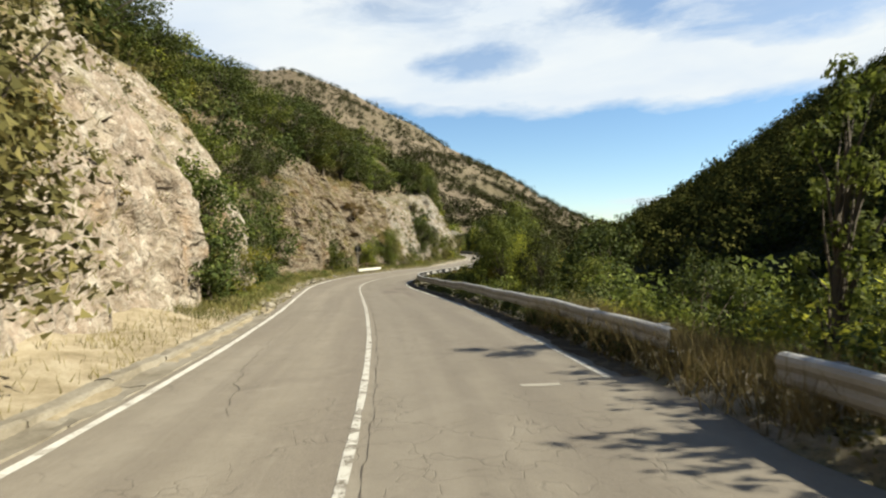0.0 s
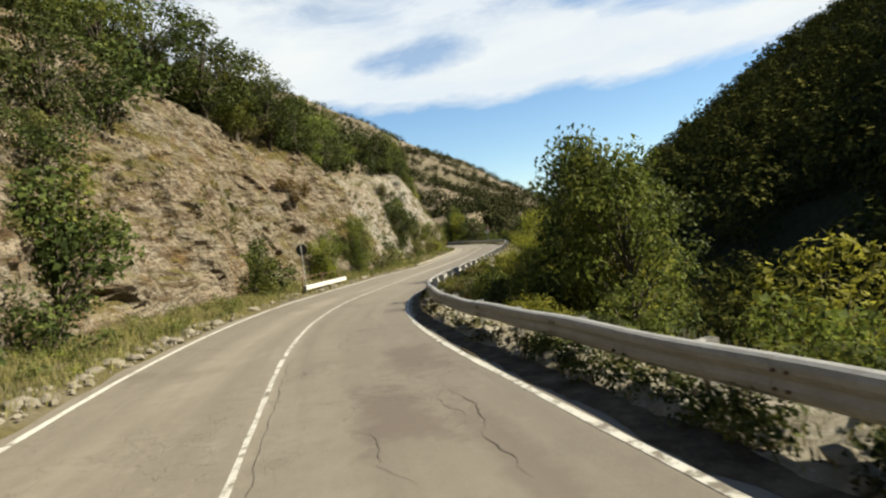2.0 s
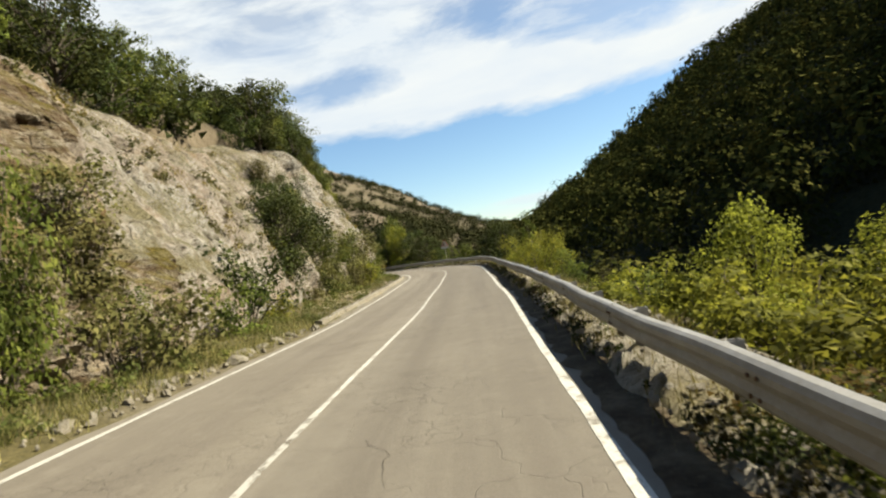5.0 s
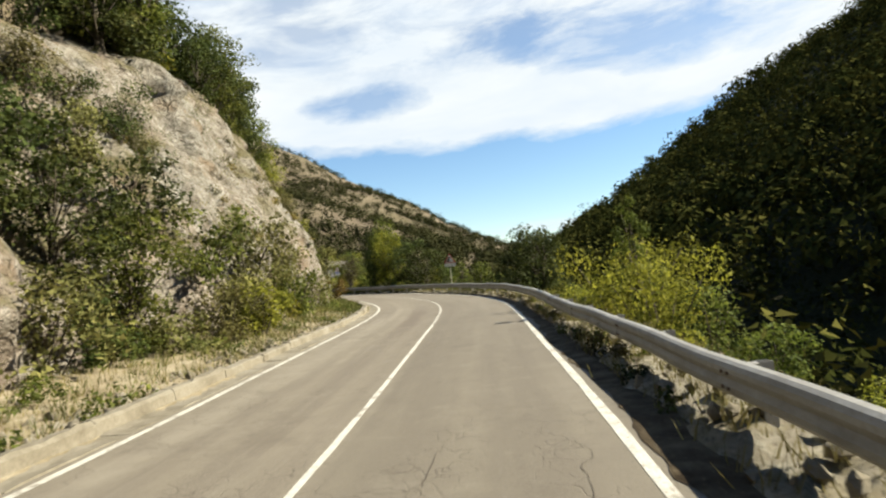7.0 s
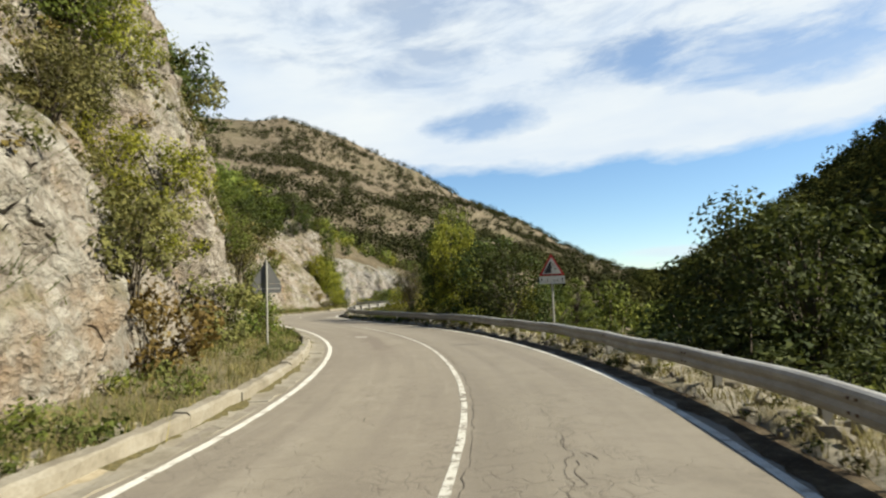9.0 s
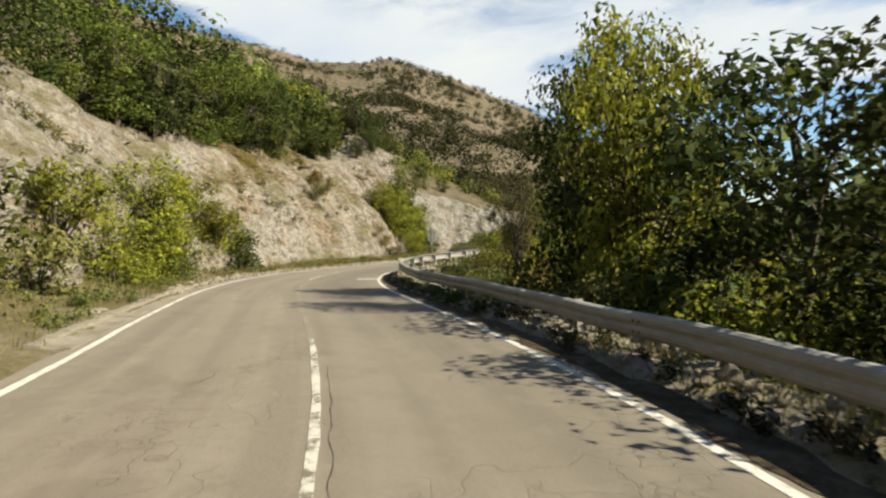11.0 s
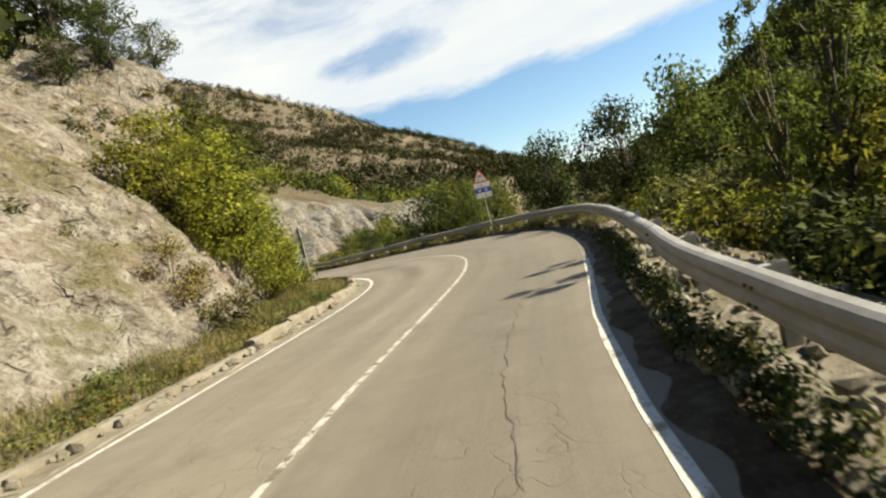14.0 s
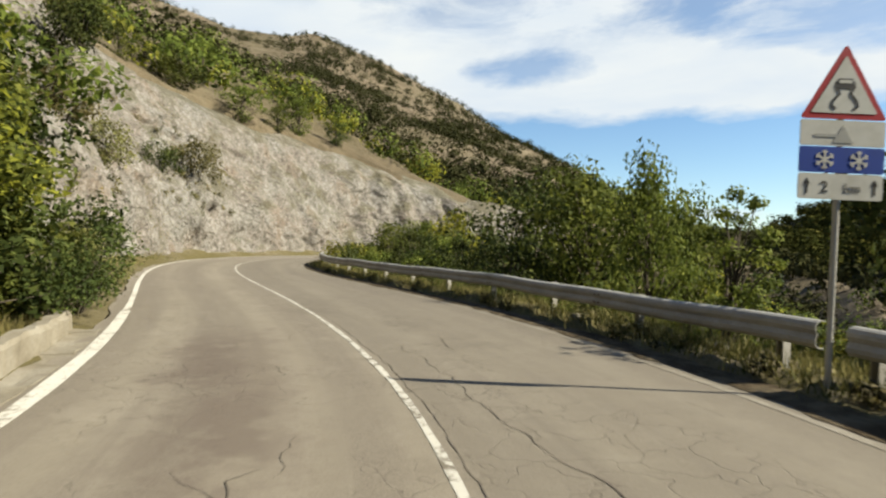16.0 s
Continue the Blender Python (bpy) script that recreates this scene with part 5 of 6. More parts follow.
for s, d, z, h, key in ((186.3, 8.0, 1.8, 2.8, "full2"),
                        (195.5, 8.8, 5.4, 2.4, "fine4"),
                        (196.6, 7.0, 0.5, 2.6, "bush11"),
                        (198.6, 7.0, 0.4, 5.0, "full2"),
                        (199.4, 6.4, 0.2, 4.4, "full0"),
                        (198.5, 5.8, 0.2, 2.6, "bush10"),
                        (199.8, 4.6, 0.1, 1.6, "fine1"),
                        (200.8, 7.2, 0.4, 5.6, "full1"),
                        (200.5, 5.6, 0.2, 2.4, "bush00"),
                        (201.8, 6.2, 0.2, 5.2, "full1")):
    plant(key, spot(s, d, root_z(s, d, z)), h, wide=1.15, where="rooted at the foot of the rock")
for s, d, z, h, key in ((201.5, 4.4, 0.1, 2.0, "fine1"),
                        (203.0, 7.0, 0.5, 6.0, "tree00"),
                        (203.5, 4.4, 0.1, 1.8, "fine3"),
                        (205.5, 4.8, 0.1, 2.6, "bush10")):
    plant(key, spot(s, d, root_z(s, d, z)), h, wide=1.15, where="rooted at the foot of the rock")


for s, d, h, wide, key in ((67.6, 5.5, 4.0, 0.5, "fine0"), (67.8, 5.4, 4.6, 0.5, "fine0"), (69.0, 5.3, 3.2, 0.6, "fine3"), (71.6, 5.4, 2.0, 0.8, "fine0"), (62.0, 5.7, 3.2, 0.6, "fine0"), (61.2, 5.6, 3.2, 0.5, "fine2"), (62.8, 5.7, 2.2, 0.6, "fine0")):
    plant(key, spot(s, d, 0.1), h, wide=wide, where="climbing in front of the rock")


for s, d, z, h, key in ((113.0, 11.0, 10.0, 4.4, "full1"), (115.5, 10.6, 9.2, 4.6, "full0"), (118.5, 9.9, 8.6, 4.6, "full1"), (121.0, 9.2, 8.0, 4.2, "full0"), (122.6, 8.6, 6.8, 3.4, "full2")):
    plant(key, spot(s, d, z), h, wide=1.0, where="on a ledge of the rock")


def rock_bush(s, z, r, key):
    """A bush rooted in the rock, z over the road, of that radius."""
    p = cliff_spot(s, z)
    q = Vector(spot(s, 0)) - p
    p += Vector((q.x, q.y, 0)).normalized() * 0.12 * r
    plant(key, (p.x, p.y, p.z - r * 0.45), r * 1.9, wide=1.05, where="rooted in the rock face")


for row in ((7.0, 1.4, 2.0, "fine3"),
            (8.0, 3.4, 1.7, "fine3"),
            (9.5, 3.0, 1.1, "bush40"),
            (21.5, 5.2, 0.9, "bush30"),
            (24.6, 0.2, 0.9, "fine0"),
            (34.0, 2.4, 1.3, "fine1"),
            (33.2, 0.4, 1.0, "fine0"),
            (35.0, 1.0, 1.4, "fine1"),
            (34.4, 3.8, 1.3, "bush11"),
            (33.0, 8.6, 2.0, "bush10")):
    rock_bush(*row)
for row in ((34.5, 6.0, 1.0, "bush31"),
            (35.8, 9.6, 2.2, "bush01"),
            (38.0, 8.4, 2.4, "bush11"),
            (39.0, 0.6, 1.3, "bush11"),
            (40.6, 2.6, 2.0, "bush10"),
            (42.4, 3.6, 1.6, "bush01"),
            (44.0, 6.8, 0.9, "bush30"),
            (48.3, 9.2, 2.1, "bush11"),
            (63.6, 6.2, 1.2, "bush40"),
            (66.0, 2.4, 1.0, "bush01"),
            (70.6, 0.3, 1.3, "bush31"),
            (71.0, 2.2, 1.2, "bush30"),
            (71.3, 3.8, 0.9, "bush31")):
    rock_bush(*row)
for row in ((76.5, 0.3, 1.2, "bush01"),
            (80.0, 1.2, 1.6, "bush11"),
            (82.5, 0.2, 1.0, "bush20"),
            (89.6, 0.1, 0.9, "bush30"),
            (93.0, 0.8, 1.3, "bush31"),
            (97.5, 5.8, 1.2, "bush30"),
            (98.0, 4.0, 1.5, "bush11"),
            (99.8, 2.6, 1.4, "bush01"),
            (96.0, 6.2, 1.4, "fine1"),
            (98.2, 8.0, 1.3, "fine3"),
            (100.0, 7.3, 1.2, "fine1"),
            (101.5, 6.6, 1.0, "fine3"),
            (101.0, 0.6, 1.5, "bush30"),
            (102.5, 2.2, 1.6, "bush31"),
            (103.2, 0.4, 1.0, "bush21"),
            (105.8, 0.8, 1.4, "bush00"),
            (106.5, 2.0, 1.2, "bush30"),
            (108.5, 0.5, 1.1, "bush31"),
            (110.5, 0.2, 0.9, "bush00"),
            (117.0, 5.4, 1.1, "fine3"),
            (119.5, 4.4, 1.2, "fine2"),
            (121.3, 3.0, 1.2, "fine2"),
            (120.3, 6.2, 1.2, "fine3"),
            (116.0, 2.5, 1.0, "bush30")):
    rock_bush(*row)
for row in ((116.8, 0.8, 1.2, "bush40"),
            (119.5, 3.4, 0.9, "bush31"),
            (122.1, 4.9, 1.0, "bush21"),
            (122.8, 0.8, 1.3, "bush30"),
            (127.0, 0.5, 1.3, "bush00"),
            (128.2, 3.7, 1.1, "fine0"),
            (129.6, 3.0, 1.3, "fine3"),
            (131.0, 2.4, 1.2, "fine0"),
            (132.0, 0.5, 1.4, "bush30"),
            (137.5, 3.0, 1.3, "bush31"),
            (139.6, 0.3, 1.7, "bush01"),
            (142.0, 1.8, 1.8, "bush00"),
            (145.5, 0.4, 1.5, "bush30"),
            (147.0, 2.6, 1.4, "bush20"),
            (153.5, 0.4, 1.5, "fine0"),
            (154.0, 2.2, 1.4, "bush00"),
            (158.5, 2.2, 1.3, "bush20")):
    rock_bush(*row)
for row in ((159.5, 0.6, 1.3, "bush10"),
            (170.0, 5.0, 0.8, "bush31"),
            (172.4, 5.9, 1.2, "bush40"),
            (176.5, 0.2, 0.9, "bush30"),
            (178.8, 4.6, 1.1, "bush21"),
            (181.0, 2.2, 1.1, "bush20"),
            (183.4, 4.2, 1.4, "bush20"),
            (185.1, 4.8, 1.4, "bush21"),
            (186.5, 1.2, 1.2, "bush20"),
            (194.0, 0.4, 1.1, "bush00"),
            (196.5, 2.6, 1.3, "bush11"),
            (199.0, 0.8, 1.2, "bush10"),
            (200.5, 4.4, 1.4, "bush11")):
    rock_bush(*row)
for row in ((203.0, 1.6, 1.8, "bush00"),
            (208.0, 9.0, 2.2, "bush10"),
            (213.0, 12.5, 2.2, "bush31"),
            (216.0, 14.5, 2.4, "bush11"),
            (218.0, 7.0, 1.6, "bush30"),
            (221.0, 5.5, 1.4, "bush31"),
            (224.0, 11.0, 2.0, "bush10"),
            (228.0, 13.5, 2.2, "bush10"),
            (229.0, 6.0, 1.3, "bush11"),
            (232.0, 6.0, 1.8, "bush31")):
    rock_bush(*row)


def cliff_plants():
    # the growth along the top of the cutting
    for row, step_, out, lo, hi in ((0, 2.1, (0.2, 1.6), 1.6, 3.4), (1, 2.6, (2.2, 4.6), 2.6, 4.6), (2, 5.5, (6.5, 11), 2.6, 4.6)):
        s = -16.0
        while s < 250:
            q = s + rnd.uniform(-0.9, 0.9)
            s += step_
            bare = fract((q, row * 9.0, 5), 12, 2)
            if row == 0 and (bare < -0.16 or not 0 < q < 232):
                continue
            d = float(cliff_d(q, cliff_top(q))) + rnd.uniform(*out)
            x, y, z0 = spot(q, d)
            if row < 2:
                i = int(np.clip((q - CLIFF[0][0]) / CLIFF_STEP, 0, len(CLIFF[0]) - 1))
                col = CLIFF[1][i]
                k = int(np.hypot(col[45:, 0] - x, col[45:, 1] - y).argmin()) + 45
                x, y, z = col[k]
            else:
                z = ground_z(x, y)
            h = rnd.uniform(lo, hi)
            if 184 < q < 206 and h > 2.4:
                plant("tree" + rnd.choice("01") + rnd.choice("01"), (x, y, z - 0.15), h * 0.8, wide=rnd.uniform(0.9, 1.2), where="along the top of the cutting")
            elif h > 3.0 or row == 2:
                plant("light" + rnd.choice("0011"), (x, y, z - 0.15), h, wide=rnd.uniform(1.0, 1.4), where="on the slope above the cutting")
            else:
                plant("brake" + rnd.choice("0011332"), (x, y, z - 0.15), h, wide=rnd.uniform(1.0, 1.35), where="along the top of the cutting")


cliff_plants()


def far_growth():
    """Woods on the shaded slope and scrub dotted over the dry mountain."""
    rng = np.random.default_rng(5)

    def scatter(n, az, rr, size, leaves_each, leaf, mat, name, label, power=1.0, patch=0.0, clear=27):
        a = np.radians(rng.uniform(*az, n * 3))
        r = rr[0] + (rr[1] - rr[0]) * rng.random(n * 3) ** power
        xy = MID + np.stack([-np.sin(a) * r, np.cos(a) * r], 1)
        keep = []
        for x, y in xy:
            if patch and noise.noise(Vector((x / 55, y / 55, 9))) + rng.normal() * 0.25 < -0.05 * patch:
                continue
            keep.append((x, y))
            if len(keep) == n:
                break
        xy = np.array(keep)
        near = np.sqrt(((xy[:, None] - _line[None, ::6, :2]) ** 2).sum(-1).min(1))
        xy = xy[near > clear]
        z = np.array([ground_z(x, y) for x, y in xy])
        s = rng.uniform(*size, len(xy))
        cen, rad = [], []
        for (x, y), zz, q in zip(xy, z, s):
            for _ in range(2):
                o = rng.normal(size=3) * (0.28 * q, 0.28 * q, 0.16 * q)
                cen.append((x + o[0], y + o[1], zz + 0.5 * q + o[2]))
                rad.append((0.6 * q, 0.6 * q, 0.55 * q))
        v = leaves(rng, cen, rad, len(xy) * leaves_each, leaf, 0.3, 0.12, 0.16)
        ob = new(name, loose_of(name, v, mat))
        tagged(ob, label, "woods" if "wood" in name else "scrub", kind="stuff")

    scatter(1700, (-78, -2), (55, 330), (4.0, 9.5), 96, 1.08, FOREST, "woods", "dense dark green woods on the shaded slope", 0.8, 0.0, 55)
    scatter(1100, (-120, 20), (15, 170), (3.0, 6.5), 66, 0.7, FOREST, "woods", "dark green woods on the floor of the valley", 0.7, 0.0, 15)
    scatter(1700, (-40, -2), (300, 700), (5.0, 9.0), 44, 1.9, FOREST, "woods", "dense dark green woods on the shaded slope", 0.8)
    scatter(4300, (-4, 62), (200, 980), (2.6, 7.5), 34, 1.5, SCRUB, "scrub", "dusty green scrub dotted over the dry mountainside", 0.8, 0.35)
    scatter(2100, (-3, 52), (190, 620), (2.8, 6.5), 34, 1.3, SCRUB, "scrub", "round dusty bushes on the dry mountainside", 0.9, 0.15)
    scatter(560, (-3, 34), (150, 330), (2.4, 4.8), 60, 0.8, SCRUB, "scrub", "dusty green scrub on the lower slopes", 1.0, 0.0)
    scatter(270, (-8, 40), (75, 210), (2.6, 5.0), 150, 0.5, GREEN, "woods", "green trees beyond the bends of the road", 1.0, 0.0, 11)
    scatter(160, (-8, 30), (75, 190), (2.0, 4.0), 150, 0.45, YELLOW_GREEN, "woods", "yellowing trees beyond the bends of the road", 1.0, 0.0, 11)
    # brush on the hill above the cutting
    cen, rad = [], []
    for _ in range(1500):
        s, d = rng.uniform(-20, 240), 7 + 68 * rng.random() ** 1.6
        x, y, _z = spot(s, float(cliff_foot(s)) + d)
        if noise.noise(Vector((x / 14, y / 14, 4))) < -0.15 or d < float(cliff_d(s, cliff_top(s)) - cliff_foot(s)) + 1:
            continue
        z, q = ground_z(x, y), rng.uniform(1.6, 3.4)
        for _ in range(3):
            o = rng.normal(size=3) * (0.38 * q, 0.38 * q, 0.2 * q)
            cen.append((x + o[0], y + o[1], z + 0.5 * q + o[2]))
            rad.append((0.5 * q, 0.5 * q, 0.45 * q))
    tagged(new("brush", loose_of("brush", leaves(rng, cen, rad, len(cen) * 18, 0.5, 0.5), DARK_GREEN)), "green brush covering the hill above the cutting", "scrub", kind="stuff")


far_growth()


def tufts():
    """Grass and weeds along both verges."""
    rng = np.random.default_rng(9)

    def sown(n, side, near, far, tall, mat, name, label, s_range=(-8, 225), clump=0.0, lift=0.0):
        s = rng.uniform(*s_range, n)
        if clump:
            s = np.array([q for q in s if noise.noise(Vector((q / 3.0, side * 5.0, 2))) > -clump])
        n = len(s)
        t = rng.random(n)
        if side > 0:
            d = near(s) + (far(s) - near(s)) * t
            z = np.interp(t, [0, 0.3, 0.7, 1], [0.03, 0.10, 0.24, 0.42])
        else:
            d = near(s) + (far(s) - near(s)) * t
            z = bank_z(-half_right(s) - d) - 0.02
        base = spot(s, d, z + lift)
        out = []
        for b in base:
            for _ in range(8):
                p = b + np.array([rng.normal() * 0.13, rng.normal() * 0.13, 0])
                h = tall * rng.uniform(0.5, 1.3)
                tip = p + np.array([rng.normal() * 0.35 * h, rng.normal() * 0.35 * h, h])
                a = rng.uniform(0, 6.28)
                w = np.array([math.cos(a), math.sin(a), 0]) * 0.009
                out += [p - w, tip, p + w]
        tagged(new(name, loose_of(name, np.array(out), mat)), label, "grass", kind="stuff")

    for a, b, n in ((82, 136, 550), (166, 203, 1100)):
        sown(n, 1, lambda s: half_left(s) + 0.95, lambda s: cliff_foot(s) + 0.3, 0.28, DRY_GRASS, "grass", "tufts of dry grass behind the kerb", s_range=(a, b))
        sown(n, 1, lambda s: half_left(s) + 0.95, lambda s: cliff_foot(s) + 0.5, 0.28, WEEDS, "grass", "olive-green grass behind the kerb", s_range=(a, b))
    sown(1100, 1, lambda s: half_left(s) + 0.95, lambda s: half_left(s) + 3.2, 0.32, DRY_GRASS, "grass", "dense dry grass behind the tall kerb", s_range=(184, 199))
    sown(2400, 1, lambda s: half_left(s) + 0.6, lambda s: cliff_foot(s) + 0.3, 0.24, DRY_GRASS, "grass", "dry grass on the earth verge", s_range=(18, 82))
    sown(1800, 1, lambda s: half_left(s) + 0.9, lambda s: cliff_foot(s) + 0.4, 0.26, WEEDS, "weeds", "green weeds on the earth verge", s_range=(16, 82))
    sown(2600, 1, lambda s: half_left(s) + 1.0, cliff_foot, 0.20, DRY_GRASS, "grass", "dry grass along the foot of the rock", clump=0.3)
    sown(2600, 1, lambda s: half_left(s) + 0.85, lambda s: cliff_foot(s) + 0.4, 0.22, WEEDS, "weeds", "low green weeds along the foot of the rock", s_range=(19, 225), clump=0.05)
    sown(1600, -1, lambda s: -half_right(s) - 0.55, lambda s: -half_right(s) - 2.4, 0.15, DRY_GRASS, "grass", "dry grass under the guardrail", clump=0.1)
    sown(1200, -1, lambda s: -half_right(s) - 0.6, lambda s: -half_right(s) - 2.2, 0.20, DRY_GRASS, "grass", "dry grass between the stones of the verge", s_range=(62, 136))
    sown(1300, -1, lambda s: -half_right(s) - 0.6, lambda s: -half_right(s) - 3.2, 0.15, WEEDS, "weeds", "low green weeds under the guardrail", clump=0.0)
    sown(1500, -1, lambda s: -half_right(s) - 0.6, lambda s: -half_right(s) - 2.4, 0.26, DRY_GRASS, "grass", "dry grass standing round the posts of the guardrail", s_range=(180, 222))
    sown(1300, -1, lambda s: -half_right(s) - 0.6, lambda s: -half_right(s) - 2.6, 0.24, WEEDS, "weeds", "olive weeds standing round the posts of the guardrail", s_range=(180, 222))
    sown(900, -1, lambda s: -half_right(s) - 0.5, lambda s: -half_right(s) - 3.0, 0.5, DRY_GRASS, "grass", "tall dry grass by the gap in the guardrail", s_range=(4, 13))


tufts()


def low_weeds():
    """Low leafy weeds in clumps on both verges."""
    rng = np.random.default_rng(21)
    for n, side, mat, lab in ((60, -2, DARK_GREEN, "dark leafy weeds under the guardrail"), (620, -4, DARK_GREEN, "dark green weeds on the bank's edge, some added for its shade"), (260, 0, SHADY, "dark brown weeds along the crumbling edge of the asphalt"), (330, -5, GREEN, "fresh green weeds behind the guardrail"), (170, -5, RUSTY, "brown weeds and leaves behind the guardrail"), (80, -3, DARK_GREEN, "low dark weeds beside the broken edge of the asphalt"), (150, -1, GREEN, "low leafy weeds on the verge under the guardrail"), (240, -1, OLIVE, "low dusty weeds on the verge under the guardrail"), (70, 2, RUSTY, "low brown scrub along the foot of the rock"), (60, 2, OLIVE, "low dusty scrub along the foot of the rock"), (420, 1, WEEDS, "low leafy weeds at the foot of the rock"), (260, 1, GREEN, "low leafy weeds at the foot of the rock")):
        cen, rad = [], []
        while len(cen) < n:
            s = rng.uniform(-8, 215)
            if noise.noise(Vector((s / 4.0, side * 3.0, 6))) < -0.1 or (side > 0 and s < 19):
                continue
            q = rng.uniform(0.10, 0.30)
            if side == -2:
                s, q, t = rng.uniform(140, 151), rng.uniform(0.12, 0.26), rng.uniform(0.5, 0.95)
                p = spot(s, -float(half_right(s)) - t, float(bank_z(t)) + q * 0.4)
            elif side == -4:
                # from 8 to 17 the dark weeds are added to imitate shade below the rail
                s, q, t = rng.uniform(*((44, 63), (17, 32), (160, 178), (8, 17))[int(rng.integers(4))]), rng.uniform(0.12, 0.26), rng.uniform(0.52, 1.2)
                t = 0.5 + (t - 0.5) * 0.35 if 160 < s < 178 else t
                p = spot(s, -float(half_right(s)) - t, float(bank_z(t)) + q * 0.4)
            elif side == -5:
                s, q, t = rng.uniform(43, 64), rng.uniform(0.14, 0.34), rng.uniform(0.95, 2.8)
                p = spot(s, -float(half_right(s)) - t, float(bank_z(t)) + q * 0.4)
            elif side == 2:
                s, q = 156 + 22 * rng.random(), rng.uniform(0.16, 0.36)
                p = spot(s, float(half_left(s)) + rng.uniform(0.9, 1.5), 0.08 + q * 0.5)
            elif side == -3:
                s, q, t = (rng.uniform(60, 137) if rng.random() < 0.72 else rng.uniform(158, 192)), q * 0.6, rng.uniform(0.5, 0.72)
                p = spot(s, -float(half_right(s)) - t, float(bank_z(t)) + q * 0.4)
            elif side == 0:
                t = rng.uniform(0.50, 0.85)
                q *= 0.7
                p = spot(s, -float(half_right(s)) - t, float(bank_z(t)) + q * 0.4)
            elif side < 0:
                t = rng.uniform(1.3, 2.8) if rng.random() < 0.7 else rng.uniform(0.6, 1.3)
                p = spot(s, -float(half_right(s)) - t, float(bank_z(t)) + q * 0.4)
            else:
                t = rng.random()
                p = spot(s, float(half_left(s)) + 0.95 + (float(cliff_foot(s)) - float(half_left(s)) - 0.6) * t, 0.06 + 0.4 * t + q * 0.5)
            cen.append(p)
            rad.append((q, q, q * 0.8))
        tagged(new("weeds", loose_of("weeds", leaves(rng, cen, rad, n * (45 if side == 1 else 56), 0.07 if side == 1 else 0.054, 0.5), mat)), lab, "weeds", kind="stuff")


low_weeds()


def ledge_plants():
    """Tufts and small plants clinging to ledges and gullies of the rock."""
    rng = np.random.default_rng(33)
    for n, mat, lab in ((700, OLIVE, "dusty plants clinging to ledges of the rock"), (420, WEEDS, "green plants clinging to ledges of the rock"), (260, RUSTY, "brown dry plants clinging to ledges of the rock")):
        cen, rad = [], []
        while len(cen) < n:
            s, z = rng.uniform(-6, 235), rng.uniform(0.3, 1.0) * 10
            if noise.noise(Vector((s / 5.0, z / 4.0, 2.5))) < 0.0 or z > float(cliff_top(s)):
                continue
            p = cliff_spot(s, z)
            q = rng.uniform(0.12, 0.42)
            cen.append((p.x, p.y, p.z + 0.1))
            rad.append((q, q, q * 0.7))
        tagged(new("ledge_plants", loose_of("ledge_plants", leaves(rng, cen, rad, n * 50, 0.095, 0.6), mat)), lab, "plants", kind="stuff")


ledge_plants()


def ledge_grass():
    """Dry and green grass hanging in patches on the rock."""
    rng = np.random.default_rng(57)
    for n, mat, key, lab in ((1900, DRY_GRASS, 1.5, "dry grass growing in patches on the rock"), (1500, WEEDS, 7.5, "olive grass growing in patches on the rock")):
        out, k = [], 0
        while k < n:
            s, z = rng.uniform(-4, 235), rng.uniform(0.5, 12)
            if z > float(cliff_top(s)) or noise.noise(Vector((s / 4.0, z / 2.6, key))) < (0.30 if 158 < s < 178 or 45 < s < 75 else 0.16):
                continue
            k += 1
            p = np.array(cliff_spot(s, z))
            out_way = spot(s, -1.0) - spot(s, 0.0)
            for _ in range(9):
                b = p + np.array([rng.normal() * 0.16, rng.normal() * 0.16, rng.normal() * 0.10])
                h = rng.uniform(0.18, 0.42)
                tip = b + out_way * h * rng.uniform(0.3, 0.8) + np.array([rng.normal() * 0.3 * h, rng.normal() * 0.3 * h, h * rng.uniform(0.0, 0.9)])
                a = rng.uniform(0, 6.28)
                w = np.array([math.cos(a), math.sin(a), 0]) * 0.013
                out += [b - w, tip, b + w]
        tagged(new("ledge_grass", loose_of("ledge_grass", np.array(out), mat)), lab, "grass", kind="stuff")


ledge_grass()

# ---- kerb along the foot of the rock ----
def kerb_piece(a, b, height, name, profile):
    """One length of kerb or gutter that follows the road."""
    s = np.linspace(a, b, max(3, int((b - a) / 0.2) + 1))
    n = len(profile)
    j = rnd.uniform(-0.015, 0.015)
    pts = []
    for q in s:
        for d, z in profile:
            w = fract((q, d * 9, z * 9), 0.4, 4) * 0.04
            pts.append(spot(q, float(half_left(q)) + d + w + j, z * height + w * 0.6 + j * 0.5))
    faces = [(i * n + k, (i + 1) * n + k, (i + 1) * n + (k + 1) % n, i * n + (k + 1) % n) for i in range(len(s) - 1) for k in range(n)]
    faces += [tuple(range(n)), tuple((len(s) - 1) * n + k for k in range(n))[::-1]]
    return mesh_of(name, pts, faces, CONCRETE)


KERB_FORM = [(0.58, -0.3), (0.59, 0.82), (0.64, 1.0), (0.80, 1.0), (0.84, 0.9), (0.86, -0.3)]
GUTTER_FORM = [(0.16, -0.1), (0.17, 0.012), (0.40, 0.006), (0.575, 0.022), (0.575, -0.1)]


